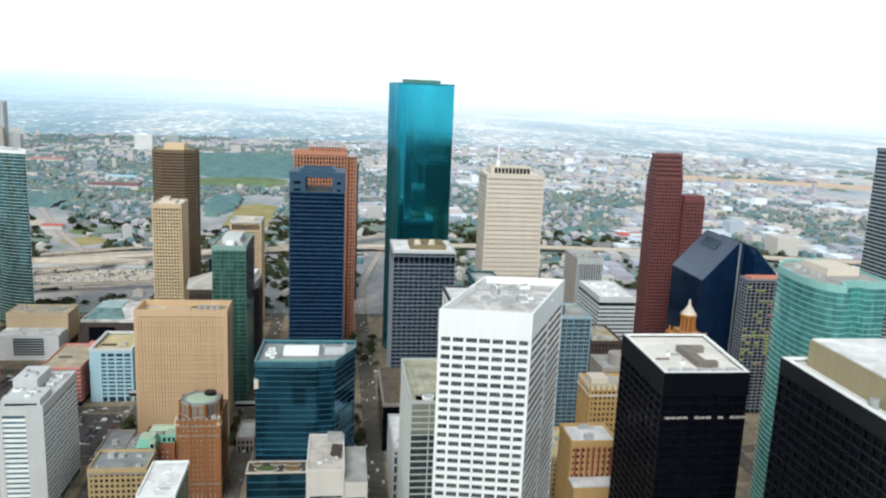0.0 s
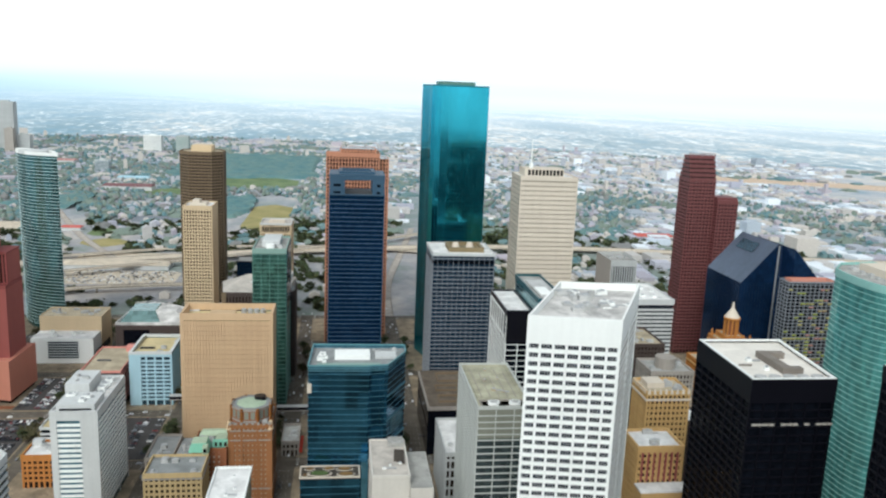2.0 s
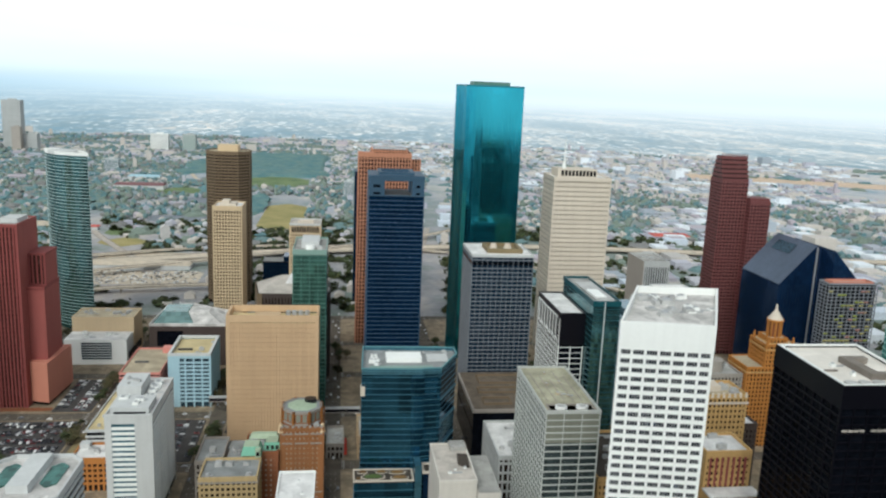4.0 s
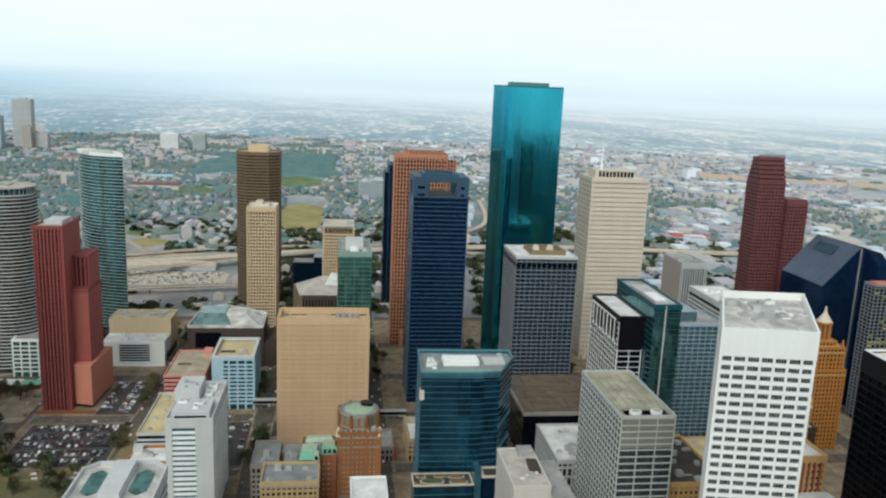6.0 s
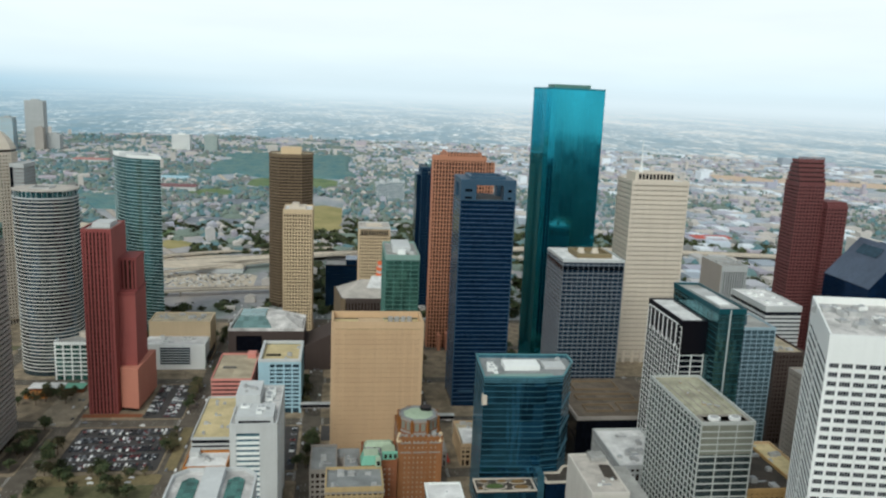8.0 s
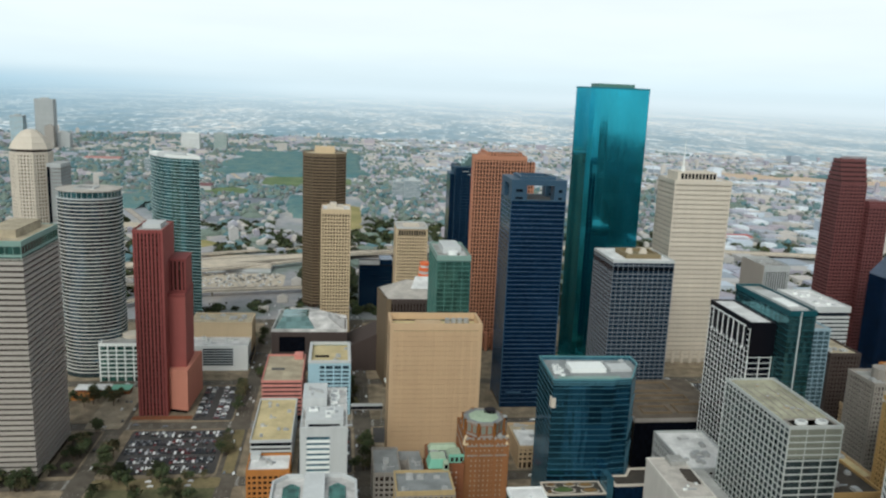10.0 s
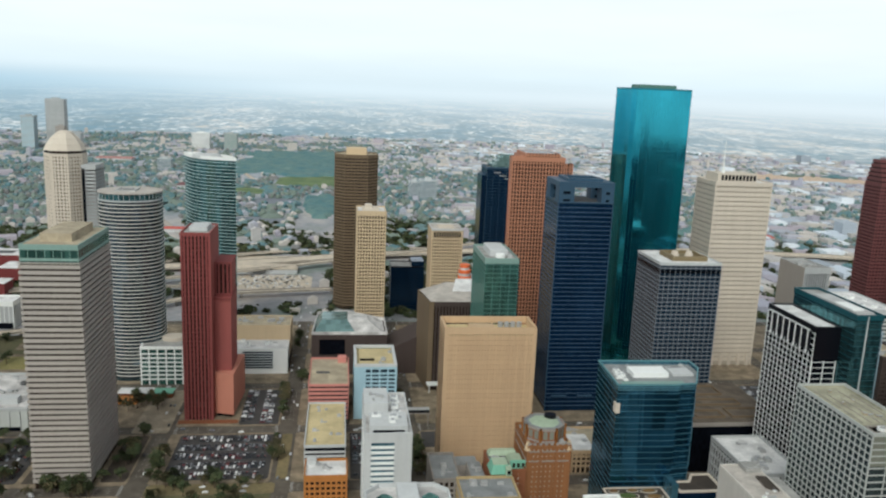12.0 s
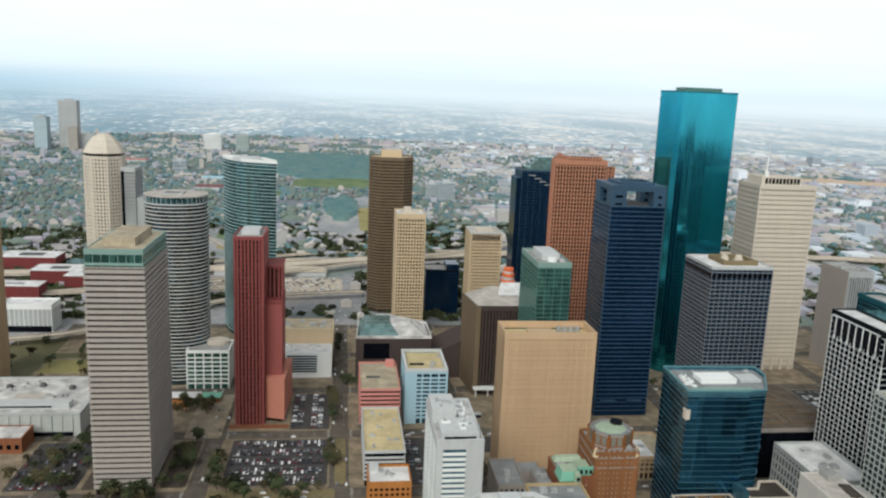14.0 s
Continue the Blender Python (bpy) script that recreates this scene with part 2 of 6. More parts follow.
R_WHITE = roof_mat("white_roof", (0.70, 0.69, 0.675), 0.5)
R_STAINED = roof_mat("stained_white_roof", (0.56, 0.54, 0.52), 0.85)
R_GREY = roof_mat("grey_roof", (0.34, 0.335, 0.315), 0.6)
R_ASH = roof_mat("ash_grey_roof", (0.24, 0.25, 0.25), 0.5)
R_TAN = roof_mat("tan_gravel_roof", (0.42, 0.355, 0.25), 0.6)
R_YELLOW = roof_mat("yellow_gravel_roof", (0.55, 0.45, 0.25), 0.45)
R_OLIVE = roof_mat("olive_gravel_roof", (0.36, 0.345, 0.25), 0.7)
R_DECK = roof_mat("brown_deck", (0.125, 0.098, 0.072), 0.8)
R_DARKTAN = roof_mat("grey_brown_housing", (0.20, 0.175, 0.15), 0.4)
R_IVORY = roof_mat("ivory_roof", (0.70, 0.66, 0.60), 0.25)
R_WARM = roof_mat("warm_grey_roof", (0.46, 0.42, 0.375), 0.5)
R_BROWN = roof_mat("brown_roof", (0.055, 0.044, 0.034), 0.6)
R_DARK = roof_mat("dark_roof", (0.10, 0.10, 0.10), 0.5)
G_SHELL = glass_mat("grey_blue_balcony_glass", (0.095, 0.145, 0.185), 0.06, 0.85, (4.8, 4.8, 14.4), 0.8, 1.0, drawn=0.05)
BLUELINE = wall_mat("blue_floor_band", (0.050, 0.086, 0.150), 0.5, 0.2)
GREYLINE = wall_mat("pale_grey_floor_band", (0.20, 0.215, 0.24), 0.7, 0.15)
G_COBALT = glass_mat("cobalt_glass", (0.018, 0.052, 0.135), 0.08, 0.7, (3.0, 3.0, 4.1), 0.5, 0.2)
PALESTONE = wall_mat("pale_stone", (0.56, 0.53, 0.48), 0.85, 0.25)
UNIT = roof_mat("plant_metal", (0.42, 0.42, 0.41), 0.5, 0.6)
G_STEEL = glass_mat("steel_blue_glass", (0.022, 0.046, 0.078), 0.12, 0.5, (1.6, 1.6, 4.0), 0.5)


# ---- building kit ----
def geo_box(x0, x1, y0, y1, z0, z1):
    v = [(x, y, z) for z in (z0, z1) for x, y in ((x0, y0), (x1, y0), (x1, y1), (x0, y1))]
    return v, [(0, 3, 2, 1), (4, 5, 6, 7), (0, 1, 5, 4), (1, 2, 6, 5), (2, 3, 7, 6), (3, 0, 4, 7)]


def geo_prism(poly, z0, z1, top=None):
    n = len(poly)
    top = top or poly
    v = [(x, y, z0) for x, y in poly] + [(x, y, z1) for x, y in top]
    f = [tuple(reversed(range(n))), tuple(range(n, 2 * n))]
    return v, f + [(i, (i + 1) % n, n + (i + 1) % n, n + i) for i in range(n)]


def inset(poly, d):
    """The counter-clockwise outline moved inwards by d."""
    out, n = [], len(poly)
    for i in range(n):
        a, b, c = Vector(poly[i - 1]), Vector(poly[i]), Vector(poly[(i + 1) % n])
        e, g = (b - a).normalized(), (c - b).normalized()
        na, ng = Vector((-e.y, e.x)), Vector((-g.y, g.x))
        k = d / max(0.35, 1 + na.dot(ng))
        out.append(tuple(b + (na + ng) * k))
    return out


def geo_ring(outer, inner, z0, z1):
    n = len(outer)
    v = [(x, y, z) for z in (z0, z1) for pl in (outer, inner) for x, y in pl]
    f = []
    for i in range(n):
        j = (i + 1) % n
        f += [(i, j, 2 * n + j, 2 * n + i), (n + j, n + i, 3 * n + i, 3 * n + j),
              (2 * n + i, 2 * n + j, 3 * n + j, 3 * n + i), (j, i, n + i, n + j)]
    return v, f


def join(*geos):
    vs, fs = [], []
    for v, f in geos:
        k = len(vs)
        vs += v
        fs += [tuple(i + k for i in face) for face in f]
    return vs, fs


def make_mesh(name, geo, mat):
    me = bpy.data.meshes.new(name)
    me.from_pydata([tuple(p) for p in geo[0]], [], geo[1])
    me.materials.append(mat)
    me.update()
    return me


def rect(x0, x1, y0, y1):
    return [(x0, y0), (x1, y0), (x1, y1), (x0, y1)]


def chamfer(x0, x1, y0, y1, c):
    return [(x0 + c, y0), (x1 - c, y0), (x1, y0 + c), (x1, y1 - c), (x1 - c, y1), (x0 + c, y1), (x0, y1 - c), (x0, y0 + c)]


def oval(cx, cy, rx, ry, n=28, power=1.0):
    out = []
    for i in range(n):
        a = 2 * math.pi * i / n
        c, s = math.cos(a), math.sin(a)
        out.append((cx + rx * math.copysign(abs(c) ** power, c), cy + ry * math.copysign(abs(s) ** power, s)))
    return out


class Thing:
    """A thing: an empty at its base, with its parts as meshes under it."""

    def __init__(self, name, label, category, x, y, z=0.0, group="", kind=""):
        self.base = tagged(new(name), label, category, group, kind)
        self.base.location = (x, y, z)
        self.at = Vector((x, y, z))

    def put(self, name, geo, mat, label="", under=None):
        """One mesh part, given in world places."""
        v, f = geo
        a = self.at
        me = make_mesh(name, ([(p[0] - a.x, p[1] - a.y, p[2] - a.z) for p in v], f), mat)
        ob = new(name, me)
        ob.parent = under or self.base
        if label:
            ob["label"] = label
        return ob

    def piece(self, name, me, x, y, z, turn=0.0):
        """One more object on a mesh that alike pieces share."""
        ob = new(name, me)
        ob.parent = self.base
        ob.location = (x - self.at.x, y - self.at.y, z - self.at.z)
        ob.rotation_euler = (0, 0, turn)
        return ob

    def floors(self, poly, z0, z1, step, height, mat, depth=0.7, name="spandrel"):
        a = self.at
        o = [(x - a.x, y - a.y) for x, y in poly]
        me = make_mesh(name, geo_ring(o, inset(o, depth), 0, height), mat)
        z = z0
        while z + height < z1 + 0.01:
            self.piece(name, me, a.x, a.y, z)
            z += step

    def piers(self, poly, z0, z1, spacing, width, mat, proud=0.12, depth=0.8, edges=None, name="pier", corners=True):
        me = make_mesh(name, geo_box(-width / 2, width / 2, -proud, depth, 0, z1 - z0), mat)
        n = len(poly)
        for i in (edges if edges is not None else range(n)):
            a, b = Vector(poly[i]), Vector(poly[(i + 1) % n])
            e = b - a
            k = max(1, round(e.length / spacing))
            turn = math.atan2(e.y, e.x)
            for j in range(k + 1):
                if not corners and j in (0, k):
                    continue
                s = min(max(j * e.length / k, width / 2), e.length - width / 2)
                p = a + e.normalized() * s
                self.piece(name, me, p.x, p.y, z0 + (0.003 if i % 2 else 0), turn)

    def crown(self, poly, z, below, above, mat, proud=0.2, thick=0.7, name="parapet"):
        o = inset(poly, -proud)
        return self.put(name, geo_ring(o, inset(o, thick + proud), z - below, z + above), mat)

    def plant(self, x0, x1, y0, y1, z, n, seed, mat=None, low=1.2, high=3.2, small=2.0, large=6.0):
        """Roof plant: housed units with a plinth and a fan drum, duct runs between them."""
        r = random.Random(seed)
        for k in range(n):
            w, d, h = r.uniform(small, large), r.uniform(small, large), r.uniform(low, high)
            if x1 - x0 <= w + 0.5 or y1 - y0 <= d + 0.5:
                continue
            x, y = r.uniform(x0, x1 - w), r.uniform(y0, y1 - d)
            g = [geo_box(x, x + w, y, y + d, z - 0.3, z + 0.35), geo_box(x + 0.15, x + w - 0.15, y + 0.15, y + d - 0.15, z + 0.35, z + h)]
            unit = self.put("air_unit", join(*g), mat or UNIT)
            rr = min(w, d) * 0.33
            self.put("fan_drum", geo_prism(oval(x + w / 2, y + d / 2, rr, rr, 10), z + h - 0.05, z + h + 0.5), STEEL, under=unit)
            if k % 3 == 0:
                self.put("duct", geo_box(x + w, min(x1, x + w + r.uniform(2, 6)), y + d * 0.3, y + d * 0.3 + 0.9, z - 0.2, z + 0.8), STEEL)


def tower(label, poly, top, glass, roof, base=0.0, band=None, pier=None, cap=None, name="office_tower", category="skyscraper", deck=1.2, deep=0.55, edges=None):
    """A tower on the outline poly. band: storey height, band height, material; pier: spacing, width, material; cap: blank height, parapet above, material."""
    cx, cy = sum(p[0] for p in poly) / len(poly), sum(p[1] for p in poly) / len(poly)
    th = Thing(name, label, category, cx, cy, base if base > 1 else 0.0, "downtown towers")
    core = inset(poly, deep)
    th.put("glazing", geo_prism(core, base - 0.3 if base < 1 else base, top - deck), glass)
    th.put("roof_deck", geo_prism(inset(core, 0.05), top - deck - 0.1, top - deck + 0.4), roof)
    last = top - (cap[0] if cap else 1.0)
    if band:
        th.floors(poly, base + 5.0, last, band[0], band[1], band[2], deep + 0.3)
    if pier:
        th.piers(poly, base, last, pier[0], pier[1], pier[2], depth=deep + 0.2, edges=edges)
    if cap:
        th.crown(poly, top, cap[0], cap[1], cap[2])
    return th


# ---- ground, streets, distance ----
def ramp_of(t, value, stops):
    cr = node(t, "ShaderNodeValToRGB", [(0, value)])
    el = cr.color_ramp.elements
    el[0].position, el[0].color = stops[0][0], (*stops[0][1], 1)
    el[1].position, el[1].color = stops[-1][0], (*stops[-1][1], 1)
    for at, c in stops[1:-1]:
        el.new(at).color = (*c, 1)
    return cr.outputs[0]


def mix_of(t, factor, a, b):
    n = t.nodes.new("ShaderNodeMix")
    n.data_type = "RGBA"
    for k, v in (("Factor", factor), ("A", a), ("B", b)):
        if isinstance(v, tuple):
            n.inputs[k].default_value = (*v, 1)
        else:
            t.links.new(v, n.inputs[k])
    return n.outputs["Result"]


def land_colour(t, pos):
    """Open land by its place on the plain: woods, grass, bare earth, yards; farther out districts and sandy clearings,
    with the blue-grey of haze put into the colour.
    """
    big = noise_at(t, pos, 0.0022, detail=6)
    mid = noise_at(t, pos, 0.012, (1, 0.6, 1), detail=5)
    cell = node(t, "ShaderNodeTexVoronoi", [("Vector", pos)], Scale=0.011).outputs["Color"]
    sx = t.nodes.new("ShaderNodeSeparateXYZ")
    t.links.new(cell, sx.inputs[0])
    k = mathn(t, "ADD", mathn(t, "MULTIPLY", big, 0.45), mathn(t, "MULTIPLY_ADD", mid, 0.45, mathn(t, "MULTIPLY", sx.outputs[0], 0.08)))
    sp = t.nodes.new("ShaderNodeSeparateXYZ")
    t.links.new(pos, sp.inputs[0])
    k = mathn(t, "SUBTRACT", k, mathn(t, "MINIMUM", mathn(t, "MAXIMUM", mathn(t, "MULTIPLY", sp.outputs["X"], 0.00025), 0.0), 0.08))
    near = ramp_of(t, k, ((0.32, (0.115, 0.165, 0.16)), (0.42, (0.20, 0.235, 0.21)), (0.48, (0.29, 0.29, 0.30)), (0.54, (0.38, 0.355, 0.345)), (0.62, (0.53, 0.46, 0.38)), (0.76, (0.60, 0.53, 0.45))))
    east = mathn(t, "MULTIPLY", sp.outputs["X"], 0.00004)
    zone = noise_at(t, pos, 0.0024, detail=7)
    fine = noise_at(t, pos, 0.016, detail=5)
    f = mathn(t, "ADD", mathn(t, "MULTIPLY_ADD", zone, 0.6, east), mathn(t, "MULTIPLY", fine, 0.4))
    # Far colours are shifted blue-grey to stand in for haze.
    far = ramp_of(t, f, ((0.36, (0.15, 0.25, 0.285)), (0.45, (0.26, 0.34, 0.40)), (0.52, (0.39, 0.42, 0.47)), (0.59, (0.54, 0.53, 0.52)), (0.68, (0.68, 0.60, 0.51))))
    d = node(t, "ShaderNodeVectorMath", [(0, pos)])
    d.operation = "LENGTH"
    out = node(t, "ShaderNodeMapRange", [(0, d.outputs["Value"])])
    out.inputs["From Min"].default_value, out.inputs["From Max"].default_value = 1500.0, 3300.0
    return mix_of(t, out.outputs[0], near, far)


def ground_mat():
    m, t, p = material("open_ground")
    pos = t.nodes.new("ShaderNodeNewGeometry").outputs["Position"]
    fine = noise_at(t, pos, 0.09, detail=4)
    n = t.nodes.new("ShaderNodeVectorMath")
    n.operation = "SCALE"
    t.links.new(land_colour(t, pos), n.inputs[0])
    t.links.new(mathn(t, "MULTIPLY_ADD", fine, 0.6, 0.7), n.inputs["Scale"])
    t.links.new(n.outputs[0], p.inputs["Base Color"])
    p.inputs["Roughness"].default_value = 0.95
    return m


def grass_mat(name, a, b):
    m, t, p = material(name)
    pos = t.nodes.new("ShaderNodeNewGeometry").outputs["Position"]
    k = mathn(t, "ADD", mathn(t, "MULTIPLY", noise_at(t, pos, 0.02, detail=5), 0.6), mathn(t, "MULTIPLY", noise_at(t, pos, 0.3, detail=4), 0.4))
    cr = node(t, "ShaderNodeValToRGB", [(0, k)])
    cr.color_ramp.elements[0].position, cr.color_ramp.elements[0].color = 0.35, (*a, 1)
    cr.color_ramp.elements[1].position, cr.color_ramp.elements[1].color = 0.65, (*b, 1)
    t.links.new(cr.outputs[0], p.inputs["Base Color"])
    p.inputs["Roughness"].default_value = 0.95
    return m


ASPHALT = roof_mat("asphalt", (0.112, 0.094, 0.073), 0.7)
LOT = roof_mat("parking_asphalt", (0.06, 0.055, 0.053), 0.45)
PAVING = roof_mat("pavement_concrete", (0.265, 0.208, 0.140), 0.9)
HIGHWAY = roof_mat("highway_concrete", (0.56, 0.48, 0.375), 0.45)
GRASS = grass_mat("winter_grass", (0.075, 0.08, 0.035), (0.17, 0.15, 0.075))
PARKGRASS = grass_mat("park_grass", (0.06, 0.12, 0.05), (0.19, 0.24, 0.10))
YELLOWGRASS = grass_mat("yellow_winter_grass", (0.20, 0.19, 0.06), (0.38, 0.31, 0.13))
RUSTBED = grass_mat("rust_brown_planting", (0.10, 0.05, 0.02), (0.20, 0.12, 0.04))
DEEPGRASS = grass_mat("deep_green_planting", (0.04, 0.085, 0.02), (0.09, 0.13, 0.035))
DRYVERGE = grass_mat("dry_verge", (0.11, 0.095, 0.045), (0.26, 0.20, 0.10))
FORECOURT = roof_mat("pale_forecourt", (0.34, 0.28, 0.20), 0.7)
MARK = plain_mat("road_paint", (0.36, 0.35, 0.33), 0.8)
EARTH = grass_mat("bare_earth", (0.05, 0.04, 0.032), (0.11, 0.085, 0.06))

CX, CY = -140.0, 30.0                                # middle of the flight
FAR = 4550.0                                         # where the plain gives way to the painted distance
ring_n = 160
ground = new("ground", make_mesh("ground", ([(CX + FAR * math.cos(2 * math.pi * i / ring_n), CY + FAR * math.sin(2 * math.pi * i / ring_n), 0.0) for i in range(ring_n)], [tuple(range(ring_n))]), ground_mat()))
tagged(ground, "flat land of grass, yards and bare earth", "ground", kind="structure")


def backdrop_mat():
    """The plain distance beyond the land that is built: woods, districts and pale roofs, laid out as on the ground that
    goes on; it glows, with haze painted in towards the sky.
    """
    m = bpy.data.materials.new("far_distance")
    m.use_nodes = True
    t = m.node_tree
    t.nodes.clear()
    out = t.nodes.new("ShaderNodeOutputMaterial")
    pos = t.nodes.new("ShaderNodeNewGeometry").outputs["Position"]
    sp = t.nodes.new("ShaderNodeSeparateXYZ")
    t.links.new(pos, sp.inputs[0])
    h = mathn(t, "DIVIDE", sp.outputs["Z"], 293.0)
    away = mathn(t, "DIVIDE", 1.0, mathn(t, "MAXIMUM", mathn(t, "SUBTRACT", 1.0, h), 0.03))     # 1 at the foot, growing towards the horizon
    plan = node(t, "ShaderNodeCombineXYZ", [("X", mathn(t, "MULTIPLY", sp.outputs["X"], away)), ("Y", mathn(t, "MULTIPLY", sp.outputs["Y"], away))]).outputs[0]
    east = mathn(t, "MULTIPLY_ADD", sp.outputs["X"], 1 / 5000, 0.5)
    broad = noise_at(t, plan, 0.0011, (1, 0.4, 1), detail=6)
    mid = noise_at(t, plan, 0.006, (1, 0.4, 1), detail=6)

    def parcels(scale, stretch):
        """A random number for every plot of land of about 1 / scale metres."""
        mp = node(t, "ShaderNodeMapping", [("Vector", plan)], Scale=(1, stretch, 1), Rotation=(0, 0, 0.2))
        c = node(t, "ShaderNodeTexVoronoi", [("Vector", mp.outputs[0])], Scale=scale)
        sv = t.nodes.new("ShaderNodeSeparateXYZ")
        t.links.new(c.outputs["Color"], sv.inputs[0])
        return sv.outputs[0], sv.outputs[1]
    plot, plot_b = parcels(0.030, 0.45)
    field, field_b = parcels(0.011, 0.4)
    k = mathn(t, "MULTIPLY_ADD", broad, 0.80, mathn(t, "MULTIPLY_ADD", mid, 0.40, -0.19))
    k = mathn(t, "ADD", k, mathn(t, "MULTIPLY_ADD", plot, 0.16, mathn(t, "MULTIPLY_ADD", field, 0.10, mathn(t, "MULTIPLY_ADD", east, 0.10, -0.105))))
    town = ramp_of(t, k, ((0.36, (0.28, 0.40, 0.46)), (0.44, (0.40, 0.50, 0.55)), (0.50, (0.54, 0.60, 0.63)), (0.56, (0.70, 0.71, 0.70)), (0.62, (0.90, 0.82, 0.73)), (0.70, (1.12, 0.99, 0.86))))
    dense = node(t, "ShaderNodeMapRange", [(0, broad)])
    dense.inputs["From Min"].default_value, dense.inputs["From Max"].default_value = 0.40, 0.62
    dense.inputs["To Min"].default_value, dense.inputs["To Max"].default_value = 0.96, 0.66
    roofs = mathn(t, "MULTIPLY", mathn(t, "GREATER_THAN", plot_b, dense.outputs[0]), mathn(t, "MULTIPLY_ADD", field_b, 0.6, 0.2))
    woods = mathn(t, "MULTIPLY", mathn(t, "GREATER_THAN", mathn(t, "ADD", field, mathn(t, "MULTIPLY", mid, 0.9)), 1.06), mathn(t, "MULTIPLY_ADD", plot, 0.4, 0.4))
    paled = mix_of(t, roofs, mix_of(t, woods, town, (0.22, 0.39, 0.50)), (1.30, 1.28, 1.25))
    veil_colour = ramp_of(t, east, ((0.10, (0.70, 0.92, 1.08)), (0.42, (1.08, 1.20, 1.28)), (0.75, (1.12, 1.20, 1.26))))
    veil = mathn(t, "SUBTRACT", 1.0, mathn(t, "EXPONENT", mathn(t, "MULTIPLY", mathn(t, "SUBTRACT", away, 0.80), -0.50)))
    # The unseen south glows paler, added to brighten reflections in the glass.
    south_glow = node(t, "ShaderNodeMapRange", [(0, sp.outputs["Y"])])
    south_glow.inputs["From Min"].default_value, south_glow.inputs["From Max"].default_value = 0.0, -3500.0
    south_glow.inputs["To Min"].default_value, south_glow.inputs["To Max"].default_value = 0.0, 0.85
    em = node(t, "ShaderNodeEmission", [("Color", mix_of(t, south_glow.outputs[0], mix_of(t, veil, paled, veil_colour), (1.16, 1.18, 1.18)))])
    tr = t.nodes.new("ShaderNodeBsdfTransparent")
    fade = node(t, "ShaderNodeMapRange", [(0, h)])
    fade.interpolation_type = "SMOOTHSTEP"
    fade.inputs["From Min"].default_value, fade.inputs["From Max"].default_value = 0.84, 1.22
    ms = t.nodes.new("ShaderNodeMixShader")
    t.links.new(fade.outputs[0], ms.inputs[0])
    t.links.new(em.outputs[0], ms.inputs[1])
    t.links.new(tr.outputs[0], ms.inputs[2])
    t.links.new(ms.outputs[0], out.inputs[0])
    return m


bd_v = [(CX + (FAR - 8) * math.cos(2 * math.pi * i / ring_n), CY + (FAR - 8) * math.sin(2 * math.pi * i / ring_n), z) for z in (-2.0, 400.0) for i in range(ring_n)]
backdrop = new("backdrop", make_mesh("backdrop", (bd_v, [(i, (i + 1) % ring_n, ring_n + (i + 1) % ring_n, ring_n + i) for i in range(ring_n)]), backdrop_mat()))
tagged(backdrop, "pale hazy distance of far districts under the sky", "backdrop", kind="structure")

# street grid: road sheet, raised blocks with kerbs
STREET_X = [-592, -488, -384, -281, -176, -76, 31, 131, 236, 340, 444]
STREET_Y = [196, 298, 396, 497, 599, 700, 800, 903, 1010]
HALF = 7.5
# The sheet runs on unseen to y -1000, added to darken glass reflections.
road = new("road", make_mesh("road", geo_box(STREET_X[0] - 7, STREET_X[-1] + 7, -1000, STREET_Y[-1] + 7, -0.5, 0.03), ASPHALT))
tagged(road, "dark asphalt streets on a square grid", "road", kind="structure")
for i in range(len(STREET_X) - 1):
    for j in range(len(STREET_Y) - 1):
        x0, x1, y0, y1 = STREET_X[i] + HALF, STREET_X[i + 1] - HALF, STREET_Y[j] + HALF, STREET_Y[j + 1] - HALF
        b = new("pavement", make_mesh("pavement", geo_prism(chamfer(x0, x1, y0, y1, 2.5), -0.4, 0.18), PAVING))
        tagged(b, "raised concrete pavement block with kerbs", "pavement", kind="structure")
marks = []
for x in STREET_X:
    for lane in (-3.4, 0, 3.4):
        y = STREET_Y[0]
        while y < STREET_Y[-1]:
            if min(abs(y - s) for s in STREET_Y) > 12:
                marks.append(geo_box(x + lane - 0.12, x + lane + 0.12, y, y + 3, 0.03, 0.036))
            y += 9
for y in STREET_Y:
    for lane in (-3.4, 0, 3.4):
        x = STREET_X[0]
        while x < STREET_X[-1]:
            if min(abs(x - s) for s in STREET_X) > 12:
                marks.append(geo_box(x, x + 3, y + lane - 0.12, y + lane + 0.12, 0.03, 0.036))
            x += 9
    for x in STREET_X:
        for s in (-9.5, 9.5):
            marks += [geo_box(x + s - 1.2, x + s + 1.2, y - 6.4 + k * 1.6, y - 5.7 + k * 1.6, 0.03, 0.036) for k in range(9)]
tagged(new("lane_marking", make_mesh("lane_marking", join(*marks), MARK)), "worn white lane and crossing paint on the streets", "road marking", kind="stuff")


def slab(name, label, category, x0, x1, y0, y1, z, mat, cut=1.5):
    ob = new(name, make_mesh(name, geo_prism(chamfer(x0, x1, y0, y1, cut), 0.0, z), mat))
    return tagged(ob, label, category, kind="structure")


slab("parking_lot", "asphalt parking lot full of parked cars", "parking lot", -368, -290, 612, 690, 0.24, LOT)
slab("parking_lot", "asphalt parking lot beside the red tower", "parking lot", -324, -290, 710, 790, 0.24, LOT)
slab("parking_lot", "asphalt parking lot with a few cars", "parking lot", -520, -470, 612, 690, 0.24, LOT)
slab("parking_lot", "small asphalt parking lot between buildings", "parking lot", -228, -186, 608, 690, 0.24, LOT)
